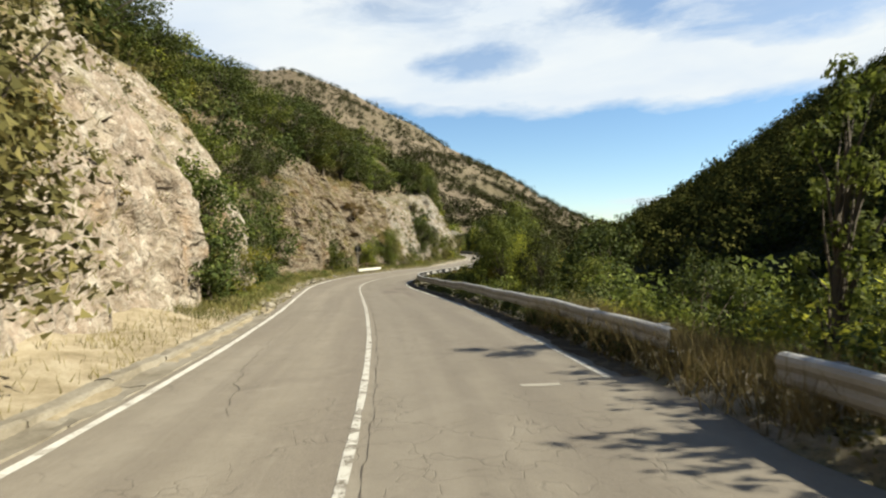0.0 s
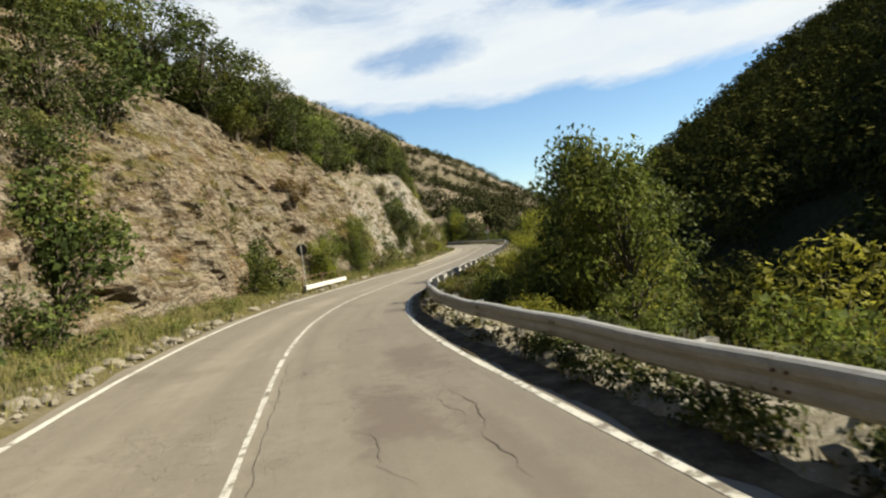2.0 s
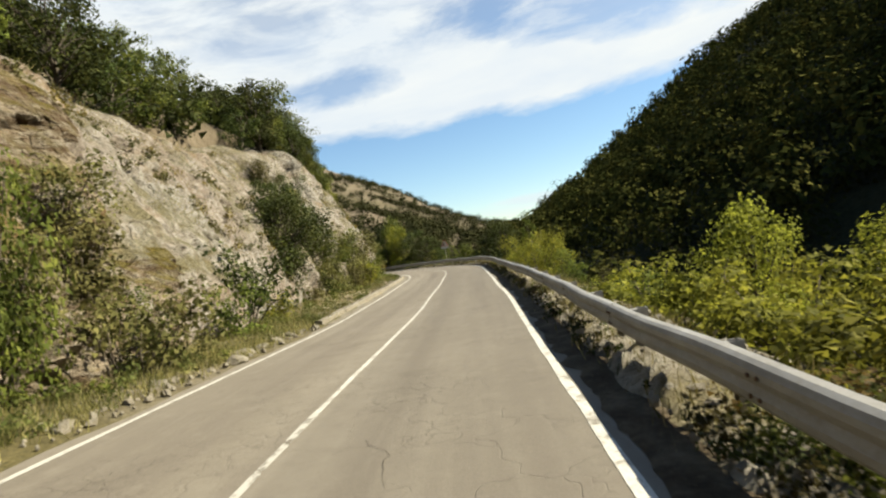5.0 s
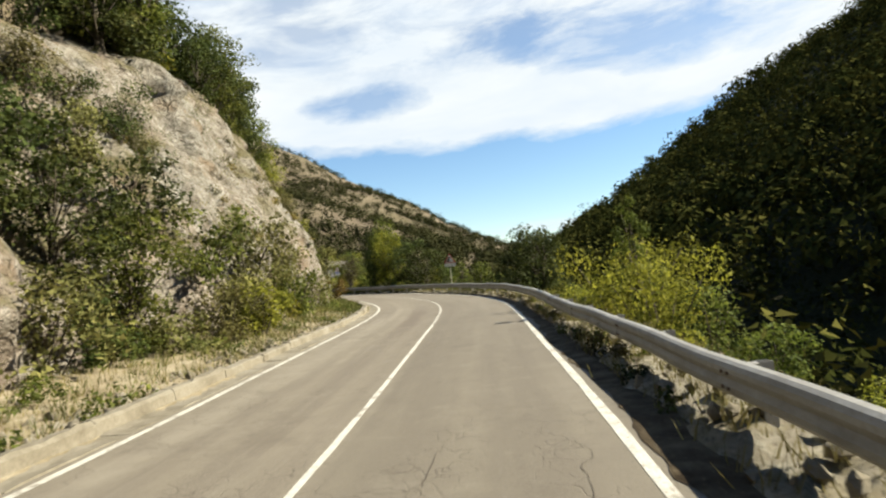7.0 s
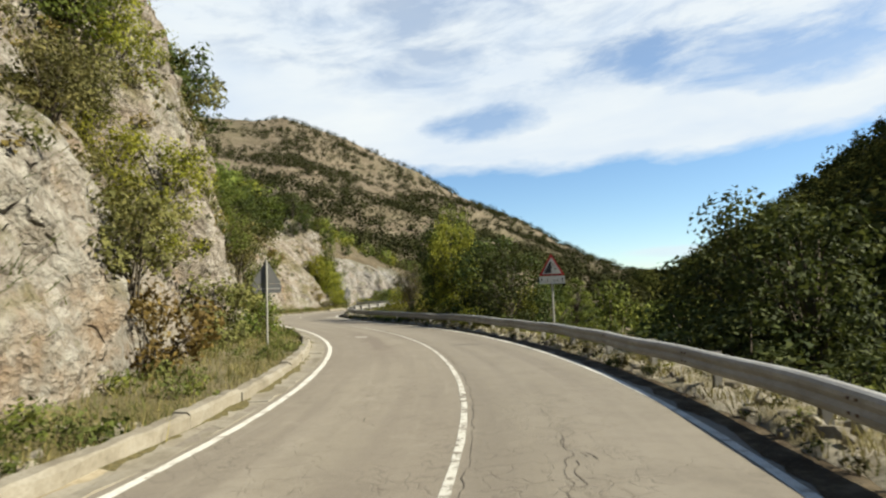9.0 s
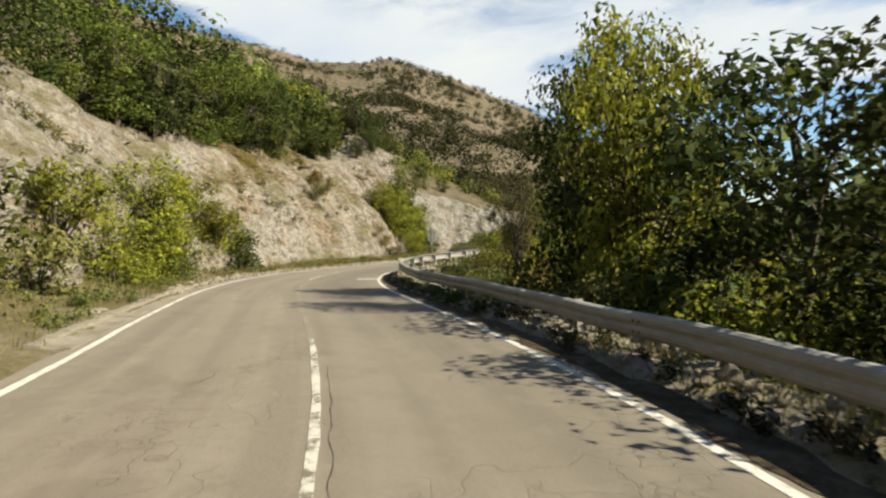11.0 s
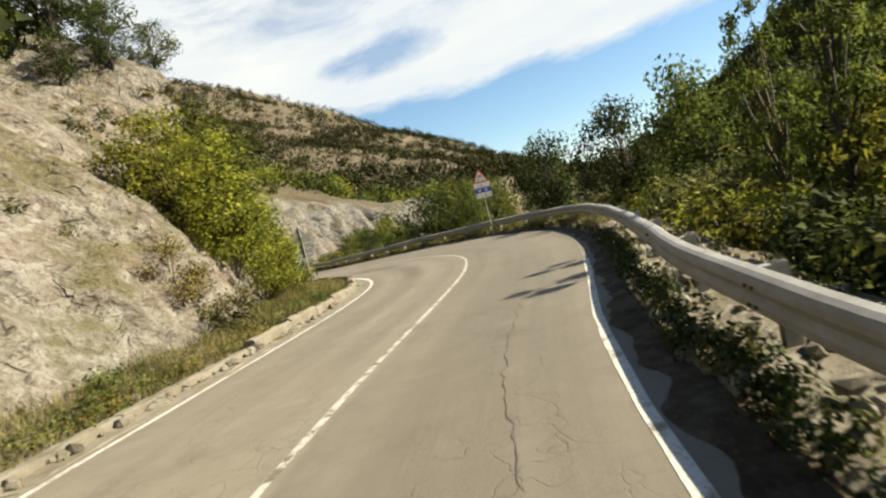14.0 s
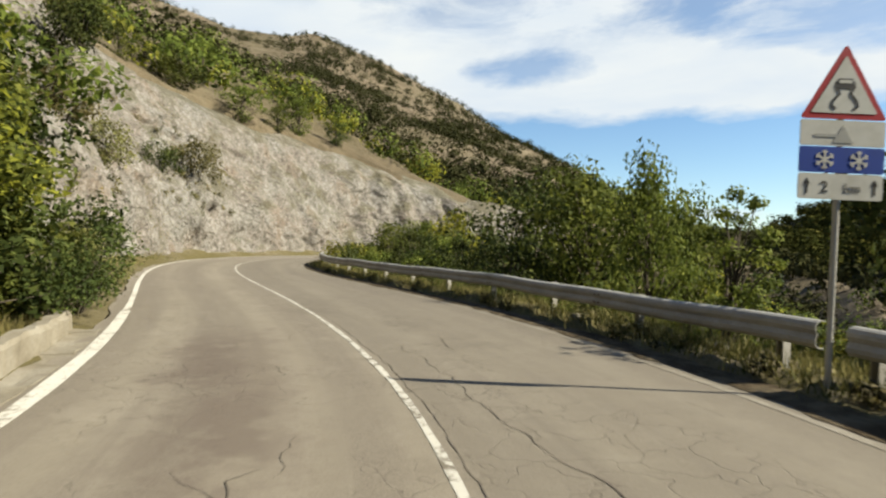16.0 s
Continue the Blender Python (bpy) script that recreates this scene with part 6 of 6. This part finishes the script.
def build_kerb(a, b, height, label):
    kerb = tagged(new("kerb"), label, "kerb", kind="structure")
    s = a
    while s < b:
        e = min(s + 2.0, b)
        h = height * rnd.uniform(0.88, 1.1)
        part("kerb_block", kerb_piece(s + 0.012, e - 0.012, h, "kerb_block", KERB_FORM), CONCRETE, kerb)
        part("gutter_slab", kerb_piece(s + 0.006, e - 0.006, 1.0, "gutter_slab", GUTTER_FORM), CONCRETE, kerb)
        s = e


build_kerb(-12, 19, 0.12, "low sandy concrete kerb with a flat gutter")
build_kerb(79, 134, 0.20, "weathered pale concrete kerb with a flat gutter")
build_kerb(138, 168, 0.08, "low broken concrete kerb with a flat gutter")
build_kerb(168, 174, 0.14, "low broken concrete kerb with a flat gutter")
build_kerb(174, 185, 0.26, "weathered pale concrete kerb with a flat gutter")
build_kerb(185, 199.5, 0.36, "tall weathered concrete kerb with a flat gutter")


# ---- stones ----
def stone_mesh(seed):
    bm = bmesh.new()
    bmesh.ops.create_icosphere(bm, subdivisions=2, radius=0.5)
    for v in bm.verts:
        p = v.co.copy()
        c = noise.cell_vector(p * 1.6 + Vector((seed, 0, 0)))
        v.co = p * (0.86 + 0.28 * noise.noise(p * 2.2 + Vector((seed * 3.1, 0, 0)))) + (c - Vector((0.5, 0.5, 0.5))) * 0.13
        v.co.z *= 0.62
    me = bpy.data.meshes.new("stone")
    bm.to_mesh(me)
    bm.free()
    me.materials.append(STONE)
    return me


STONE = material("pale limestone", concrete_look, 0.95, bump=0.03, spec=0.15)
STONES = [stone_mesh(k) for k in range(6)]


def stone(s, d, z, size, label):
    ob = tagged(new("stone", rnd.choice(STONES)), label, "stone", group="loose stones on the verges")
    ob.matrix_basis = Matrix.Translation(Vector(spot(s, d, z))) @ pose(0, 0, 0, rnd.uniform(-15, 15), rnd.uniform(-15, 15), rnd.uniform(0, 360)) @ Matrix.Diagonal((size, size * rnd.uniform(0.6, 0.95), size * rnd.uniform(0.7, 1.0), 1))


for k in range(96):
    s = rnd.uniform(18, 78) if k < 44 else rnd.uniform(140, 162) if k < 62 else rnd.uniform(20, 44)
    stone(s, float(half_left(s)) + rnd.uniform(0.5, 1.1), 0.07, rnd.uniform(0.22, 0.62), "pale weathered stone on the edge of the road")
for k in range(34):
    s = rnd.uniform(150, 176)
    stone(s, float(half_left(s)) + rnd.uniform(0.45, 0.75), 0.03, rnd.uniform(0.14, 0.4), "pale broken stone along the foot of the rock")
for k in range(150):
    s = rnd.uniform(10, 215)
    k = rnd.uniform(0.6, 2.1)
    stone(s, -float(half_right(s)) - k, float(bank_z(k)) + 0.02, rnd.uniform(0.08, 0.34), "pale broken stone lying under the guardrail")


def gravel():
    """Small broken stones strewn over the bank and the foot of the rock, too many to count."""
    rng = np.random.default_rng(71)
    t = (1 + 5 ** 0.5) / 2
    ball = np.array([(-1, t, 0), (1, t, 0), (-1, -t, 0), (1, -t, 0), (0, -1, t), (0, 1, t), (0, -1, -t), (0, 1, -t), (t, 0, -1), (t, 0, 1), (-t, 0, -1), (-t, 0, 1)]) / 1.9
    sides = np.array([(0, 11, 5), (0, 5, 1), (0, 1, 7), (0, 7, 10), (0, 10, 11), (1, 5, 9), (5, 11, 4), (11, 10, 2), (10, 7, 6), (7, 1, 8), (3, 9, 4), (3, 4, 2), (3, 2, 6), (3, 6, 8), (3, 8, 9), (4, 9, 5), (2, 4, 11), (6, 2, 10), (8, 6, 7), (9, 8, 1)])
    for side, n, s0, s1, label in ((-1, 2400, 8, 184, "small broken stones strewn over the bank"), (1, 700, 82, 113, "small pale stones fallen from the rock"), (1, 500, 150, 180, "small pale stones fallen from the rock"), (1, 600, 18, 78, "small pale stones on the earth verge")):
        s = rng.uniform(s0, s1, n)
        k = rng.uniform(0.52, 2.2, n) if side < 0 else (0.92 if s0 == 82 else 0.42) + 1.0 * rng.random(n) ** 1.5
        base = spot(s, -half_right(s) - k, bank_z(k) + 0.03) if side < 0 else spot(s, half_left(s) + k, 0.01 + 0.07 * k)
        size = 0.035 + 0.10 * rng.random(n) ** 3
        v = ball[None] * rng.uniform(0.6, 1.3, (n, 12, 1)) * (size[:, None] * rng.uniform(0.55, 1.2, (n, 3)))[:, None] + base[:, None]
        f = (sides[None] + 12 * np.arange(n)[:, None, None]).reshape(-1, 3)
        tagged(new("gravel", mesh_of("gravel", v.reshape(-1, 3), f.tolist(), STONE)), label, "gravel", kind="stuff")


gravel()


# ---- marks on the asphalt ----
def road_patch(name, s0, s1, d0, d1, mat, label, rough=0.05):
    n = 60
    s, d = np.linspace(s0, s1, n), np.linspace(d0, d1, n)
    rim = [(a, d0) for a in s] + [(s1, b) for b in d[1:]] + [(a, d1) for a in s[::-1][1:]] + [(s0, b) for b in d[::-1][1:-1]]
    pts = [spot(a + fract((a, b, 1), 0.6, 3) * rough, b + fract((a, b, 4), 0.6, 3) * rough, 0.0045) for a, b in rim]
    part(name, mesh_of(name, pts, [tuple(range(len(pts)))[::-1]], mat), mat, road, label)


road_patch("asphalt_patch", 153.3, 154.6, -1.9, -2.78, PATCH, "pale patch of newer asphalt")
road_patch("asphalt_patch", 129.0, 129.7, 1.75, 1.35, PATCH, "pale patch of newer asphalt", 0.1)
road_patch("asphalt_patch", 6.75, 6.88, -1.9, -2.4, PATCH, "pale scrap of white paint")


TAR = material("dark crack", flat_look((0.070, 0.057, 0.042), (0.110, 0.092, 0.070), 0.9), 0.95)


def crack(points, width=0.03, sway=1.0):
    """A crooked open crack along points of (length, offset)."""
    pts, q = [], []
    for (a, b), (c, e) in zip(points, points[1:]):
        n = max(2, int(math.hypot(c - a, e - b) / 0.12))
        q += [(a + (c - a) * i / n, b + (e - b) * i / n) for i in range(n)]
    left, right = [], []
    for k, (a, b) in enumerate(q):
        o = (fract((a, b, 3), 0.45, 3) * 0.10 + (noise.cell(Vector((a / 0.31, b / 0.31, 2))) - 0.5) * 0.07) * sway
        w = width * (0.35 + abs(fract((a, b, 7), 0.4, 2)) * 1.6) * min(1, k / 3 + 0.2, (len(q) - k) / 3)
        left.append(spot(a + o * 0.5, b + o + w, 0.0055))
        right.append(spot(a + o * 0.5, b + o - w, 0.0055))
    n = len(q)
    part("crack", mesh_of("crack", left + right, [(i + 1, i, n + i, n + i + 1) for i in range(n - 1)], TAR), TAR, road)


for run in ([(16.1, -1.64), (16.3, -1.51), (17.3, -1.55), (18.5, -1.4)], [(27.3, -2.12), (28.1, -2.13), (29.4, -2.29), (31.0, -2.2)], [(45.7, -2.14), (46.6, -2.04), (47.3, -1.96), (48.7, -1.84), (49.2, -1.46)], 
            [(184.9, -0.65), (186.3, -0.78), (187.4, -0.84), (191.0, -0.92), (191.5, -0.81), (192.4, -0.70), (193.9, -0.64), (196.4, -0.62)], [(191.6, 1.22), (192.5, 1.15), (192.5, 0.53)],
            [(121.4, -0.74), (121.9, -0.75), (122.6, -0.74), (123.9, -0.67)], [(83, -1.2), (86, -1.0), (88, -1.15)], [(80, -2.3), (84, -2.1), (87, -2.35)], [(6, 1.4), (9, 1.9), (13, 2.0)], [(158, -1.4), (161, -1.55), (164, -1.5)], [(166, -1.9), (169, -1.7), (172, -1.75)], [(180, 1.1), (183.5, 0.8), (186, 1.5)], [(109, -0.9), (112, -1.1), (114, -1.0)]):
    crack(run, 0.005, 0.6)
for run in ([(38.6, -2.15), (39.6, -1.75), (40.4, -1.8), (41.6, -1.5), (43.4, -1.6)], [(148.7, -1.36), (149.4, -1.31), (150.2, -1.07), (151.2, -1.12), (152.2, -1.03)]):
    crack(run, 0.010, 0.8)
# short crooked cracks where the surface has broken up
for s0, s1, d0, d1, n in ((178, 202, 0.3, 2.7, 26), (178, 204, -2.6, -0.3, 12), (26, 36, -2.5, -0.6, 10), (106, 136, -2.4, 2.4, 16), (142, 168, -2.4, -0.4, 10), (60, 82, -2.5, -0.8, 6)):
    for _ in range(n):
        a, b, w = rnd.uniform(s0, s1), rnd.uniform(d0, d1), rnd.uniform(-1, 1)
        run = [(a, b)]
        for _ in range(rnd.choice((2, 3, 4))):
            a, b, w = a + rnd.uniform(0.25, 0.7), b + w * 0.3 + rnd.uniform(-0.12, 0.12), w * 0.5 + rnd.uniform(-0.7, 0.7)
            run.append((a, min(max(b, -2.65), 2.75)))
        crack(run, rnd.uniform(0.003, 0.006), 1.2)
crack([(4.15, 2.5), (4.1, 0.1), (4.1, -2.3)], 0.016, 0.3)
for run in ([(3, -0.14), (35, -0.16)], [(106, -0.12), (136, -0.13)], [(176, -0.13), (204, -0.12)]):
    crack(run, 0.005, 0.25)


# ---- signs ----
RED = material("sign red", flat_look((0.311, 0.013, 0.016), (0.089, 0.022, 0.015), 0.3), 0.45)
WHITE = material("sign white", flat_look((0.459, 0.444, 0.385), (0.222, 0.192, 0.133), 0.4), 0.5)
BLUE = material("sign blue", flat_look((0.015, 0.041, 0.222), (0.022, 0.030, 0.089), 0.3), 0.45)
BLACK = material("sign black", flat_look((0.015, 0.013, 0.012), (0.037, 0.030, 0.022), 0.4), 0.5)
GREY = material("grey back of a sign", flat_look((0.111, 0.111, 0.107), (0.163, 0.141, 0.111), 0.4), 0.6, 0.2)
POLE = material("galvanised pole", flat_look((0.333, 0.318, 0.281), (0.185, 0.148, 0.096), 0.4), 0.5, 0.3)


def plate(corners, thick=0.004, y=0.0):
    """A flat plate with its outline in x and z, its front at y and its body behind it."""
    bm = bmesh.new()
    f = [bm.verts.new((a, y, b)) for a, b in corners]
    g = [bm.verts.new((a, y + thick, b)) for a, b in corners]
    n = len(corners)
    bm.faces.new(f)
    bm.faces.new(g[::-1])
    for k in range(n):
        bm.faces.new((f[k], g[k], g[(k + 1) % n], f[(k + 1) % n]))
    bmesh.ops.recalc_face_normals(bm, faces=bm.faces[:])
    return bm


def rounded(corners, r=0.03, steps=4):
    out = []
    n = len(corners)
    for k in range(n):
        p, a, b = Vector(corners[k]), Vector(corners[k - 1]), Vector(corners[(k + 1) % n])
        u, v = p + (a - p).normalized() * r * 1.6, p + (b - p).normalized() * r * 1.6
        for i in range(steps + 1):
            t = i / steps
            out.append(tuple(u * (1 - t) ** 2 + p * 2 * t * (1 - t) + v * t ** 2))
    return out


def tri(side, top, inset=0.0):
    h = side * 0.866
    s = side - inset * 3.464
    return [(-s / 2, top - h + inset), (s / 2, top - h + inset), (0, top - 2 * inset)]


def box_at(x0, x1, z0, z1):
    return [(x0, z0), (x1, z0), (x1, z1), (x0, z1)]


def pole_bm(height, r=0.03, y=0.05, z0=-0.6):
    bm = bmesh.new()
    bmesh.ops.create_cone(bm, cap_ends=True, segments=14, radius1=r, radius2=r, depth=height - z0, matrix=Matrix.Translation((0, y, (height + z0) / 2)))
    return bm


def words(text, x, z, size, y, parent):
    cu = bpy.data.curves.new("lettering", "FONT")
    cu.body, cu.size, cu.extrude, cu.align_x = text, size, 0.001, "CENTER"
    tmp = bpy.data.objects.new("lettering", cu)
    scene.collection.objects.link(tmp)
    bpy.context.view_layer.update()
    me = bpy.data.meshes.new_from_object(tmp.evaluated_get(bpy.context.evaluated_depsgraph_get()))
    bpy.data.objects.remove(tmp)
    me.materials.clear()
    me.materials.append(BLACK)
    o = part("lettering", me, BLACK, parent, "black lettering")
    o.matrix_basis = Matrix.Translation((x, y, z)) @ pose(0, 0, 0, 90, 0, 0)


def arrow(x, z, h, y, parent):
    w = h * 0.13
    shape = [(x - w * 0.5, z), (x + w * 0.5, z), (x + w * 0.5, z + h * 0.6), (x + w * 1.7, z + h * 0.55), (x, z + h), (x - w * 1.7, z + h * 0.55), (x - w * 0.5, z + h * 0.6)]
    part("arrow", plate(shape, 0.002, y), BLACK, parent, "black arrow")


def distance_plate(top, w, h, sign):
    p = part("distance_plate", plate(rounded(box_at(-w / 2, w / 2, top - h, top), 0.015), 0.012, 0.0), WHITE, sign, "white distance plate")
    arrow(-w * 0.40, top - h * 0.80, h * 0.62, -0.004, p)
    arrow(w * 0.40, top - h * 0.80, h * 0.62, -0.004, p)
    words("2", -w * 0.19, top - h * 0.72, h * 0.62, -0.004, p)
    words("km", w * 0.14, top - h * 0.72, h * 0.52, -0.004, p)


def ribbon(points, w):
    """The outline of a bent stroke."""
    l, r = [], []
    for i, p in enumerate(points):
        a, b = Vector(points[max(i - 1, 0)]), Vector(points[min(i + 1, len(points) - 1)])
        n = (b - a).normalized()
        l.append((p[0] - n.y * w, p[1] + n.x * w))
        r.append((p[0] + n.y * w, p[1] - n.x * w))
    return l + r[::-1]


def warning_triangle(side, top, sign):
    t = part("red_triangle", plate(rounded(tri(side, top), 0.03), 0.012, 0.0), RED, sign, "red triangular border")
    part("white_field", plate(rounded(tri(side, top, 0.058), 0.012), 0.003, -0.004), WHITE, t, "white triangular field")
    return t


def set_sign(sign, s, d, z, turn=0.0, lean=0.0):
    sign.matrix_basis = Matrix.Translation(Vector(spot(s, d, z))) @ pose(0, 0, 0, 0, lean, yaw_at(s) + turn)


def rockfall_sign():
    sign = tagged(new("road_sign"), "red-bordered triangular rockfall sign over a white plate", "road sign")
    top, side = 2.84, 0.81
    t = warning_triangle(side, top, sign)
    b = top - side * 0.866
    part("cliff_symbol", plate([(-0.25, b + 0.085), (-0.02, b + 0.085), (0.0, b + 0.14), (-0.03, b + 0.19), (0.02, b + 0.25), (-0.01, b + 0.33), (0.01, b + 0.41), (-0.005, b + 0.46), (-0.03, b + 0.46)], 0.002, -0.008), BLACK, t, "black cliff symbol")
    for x, z, r in ((0.09, 0.30, 0.025), (0.12, 0.21, 0.03), (0.05, 0.36, 0.02)):
        part("rock_symbol", plate([(x + r * math.cos(a), b + z + r * math.sin(a)) for a in (0.3, 1.5, 2.6, 3.7, 5.2)], 0.002, -0.008), BLACK, t, "black falling stone")
    distance_plate(b - 0.015, 0.80, 0.24, sign)
    part("pole", pole_bm(top - 0.25), POLE, sign, "galvanised steel pole")
    set_sign(sign, 123.6, -3.98, 0.0, -14)


def slippery_sign():
    sign = tagged(new("road_sign"), "slippery-road triangle over white and blue snow plates", "road sign")
    top, side = 3.52, 0.86
    t = warning_triangle(side, top, sign)
    b = top - side * 0.866
    part("car_symbol", plate(rounded([(-0.10, b + 0.30), (0.10, b + 0.30), (0.10, b + 0.35), (0.07, b + 0.40), (-0.07, b + 0.40), (-0.10, b + 0.35)], 0.01), 0.002, -0.008), BLACK, t, "black car symbol")
    part("window_symbol", plate(box_at(-0.065, 0.065, b + 0.352, b + 0.385), 0.0015, -0.010), WHITE, t, "white window of the car symbol")
    for x in (-0.08, 0.08):
        m = 1 if x > 0 else -1
        part("skid_mark", plate(ribbon([(x, b + 0.30), (x - m * 0.025, b + 0.25), (x + m * 0.035, b + 0.18), (x + m * 0.05, b + 0.13), (x + m * 0.01, b + 0.095)], 0.013), 0.002, -0.008), BLACK, t, "black skid mark")
    z = b - 0.012
    w = 0.84
    p = part("snow_plate", plate(rounded(box_at(-w / 2, w / 2, z - 0.255, z), 0.012), 0.012, 0.0), WHITE, sign, "faded white plate")
    part("faded_symbol", plate(box_at(-0.28, -0.05, z - 0.17, z - 0.14), 0.002, -0.004), GREY_MARK, p, "faded symbol")
    part("faded_symbol", plate(tri(0.20, z - 0.05), 0.002, -0.004), GREY_MARK, p, "faded symbol")
    z -= 0.265
    p = part("blue_plate", plate(rounded(box_at(-w / 2, w / 2, z - 0.255, z), 0.012), 0.012, 0.0), BLUE, sign, "blue plate with snowflakes")
    for x in (-0.17, 0.17):
        for k in range(3):
            a = k * math.pi / 3 + math.pi / 2
            c, s_ = math.cos(a), math.sin(a)
            part("snowflake_arm", plate(ribbon([(x - c * 0.095, z - 0.128 - s_ * 0.095), (x, z - 0.128), (x + c * 0.095, z - 0.128 + s_ * 0.095)], 0.010), 0.002, -0.004 - 0.0004 * k), WHITE, p, "white snowflake arm")
            for m in (-1, 1):
                u, v = x + m * c * 0.062, z - 0.128 + m * s_ * 0.062
                e = 0.035
                part("snowflake_tip", plate(ribbon([(u + e * math.cos(a + m * 0 + 0.9) * m, v + e * math.sin(a + 0.9) * m), (u, v), (u + e * math.cos(a - 0.9) * m, v + e * math.sin(a - 0.9) * m)], 0.007), 0.002, -0.0055), WHITE, p, "white snowflake tip")
    distance_plate(z - 0.265, w, 0.255, sign)
    part("pole", pole_bm(top - 0.2), POLE, sign, "galvanised steel pole")
    set_sign(sign, 192.4, -4.10, 0.0, -14, 0.6)


GREY_MARK = material("faded grey mark", flat_look((0.266, 0.259, 0.229), (0.370, 0.355, 0.296), 0.4), 0.6)


def sign_back(s, d, z, top, plates, label, turn=0.0):
    """A sign seen from behind: grey plates with folded rims on a pole."""
    sign = tagged(new("road_sign"), label, "road sign")
    side = 0.84
    part("sign_back", plate(rounded(tri(side, top), 0.03), 0.012, 0.0), GREY, sign, "dark grey back of a triangular sign")
    b = top - side * 0.866
    for k in range(plates):
        h = 0.255
        o = part("plate_back", plate(rounded(box_at(-0.41, 0.41, b - 0.012 - h, b - 0.012), 0.012), 0.012, 0.0), GREY, sign, "dark grey back of a plate")
        part("bracket", plate(box_at(-0.36, 0.36, b - 0.16, b - 0.13), 0.012, -0.0125), POST_STEEL, o)
        b -= h + 0.008
    bm = pole_bm(top - 0.03, 0.03, -0.045)
    part("pole", bm, POLE, sign, "pale galvanised pole")
    set_sign(sign, s, d, z, turn)


rockfall_sign()
slippery_sign()
sign_back(123.8, 4.75, 0.10, 2.64, 1, "grey back of a triangular road sign on a pole", 8)
sign_back(193.4, 5.40, 0.25, 2.92, 3, "grey back of a triangular sign with three plates", 6)


def round_sign():
    sign = tagged(new("road_sign"), "dark back of a round road sign on a pale pole", "road sign")
    c, r = 2.16, 0.30
    part("disc", plate([(r * math.cos(k * math.pi / 16), c + r * math.sin(k * math.pi / 16)) for k in range(32)], 0.012, 0.0), BLACK_BACK, sign, "round dark sign back")
    part("pole", pole_bm(c + r - 0.04, 0.026, -0.04), POLE, sign, "pale galvanised pole")
    set_sign(sign, 54.6, 4.1, 0.1, 0, -1.0)


BLACK_BACK = material("dark sign back", flat_look((0.037, 0.036, 0.033), (0.074, 0.067, 0.052), 0.4), 0.6, 0.2)
round_sign()


# ---- short white barrier with a handrail, below the rock ----
def barrier():
    ob = tagged(new("barrier"), "short white steel barrier with a thin rusty handrail", "barrier")
    off = lambda q: 0.0 * q + 3.55
    q = np.linspace(53.0, 59.4, 14)
    me = beam_mesh("beam", q, off, lambda v: 0.0 * v + 0.47, -1.0, 0.8)
    me.materials.clear()
    me.materials.append(WHITE)
    part("beam", me, WHITE, ob, "white corrugated beam")
    for s in (53.4, 56.2, 59.0):
        a, b = Vector(spot(s, 3.75, -0.4)), Vector(spot(s, 3.80, 0.92))
        part("post", joined_tubes("post", [tube([a, b], [0.034, 0.030], 4)], RUST), RUST, ob, "rusty brown steel post")
    a = [Vector(spot(s, 3.80, 0.88)) for s in np.linspace(53.4, 59.1, 6)]
    part("handrail", joined_tubes("handrail", [tube(a, [0.020] * 6, 6)], RUST), RUST, ob, "thin rusty handrail")


barrier()


def slab():
    """A pale squared block set into the rock over a dark hollow."""
    bm = bmesh.new()
    bmesh.ops.create_cube(bm, size=1.0, matrix=Matrix.Diagonal((1.5, 0.6, 0.62, 1)))
    bmesh.ops.bevel(bm, geom=bm.edges[:], offset=0.05, segments=2, affect="EDGES")
    me = bpy.data.meshes.new("stone_block")
    bm.to_mesh(me)
    bm.free()
    me.materials.append(STONE)
    ob = tagged(new("stone_block", me), "pale squared block lodged in the rock face", "stone")
    p = cliff_spot(62.6, 2.5) + Vector(spot(62.6, -0.25) - spot(62.6, 0.0))
    ob.matrix_basis = Matrix.Translation(p) @ pose(0, 0, 0, 0, 4, yaw_at(62.6) + 90)


slab()
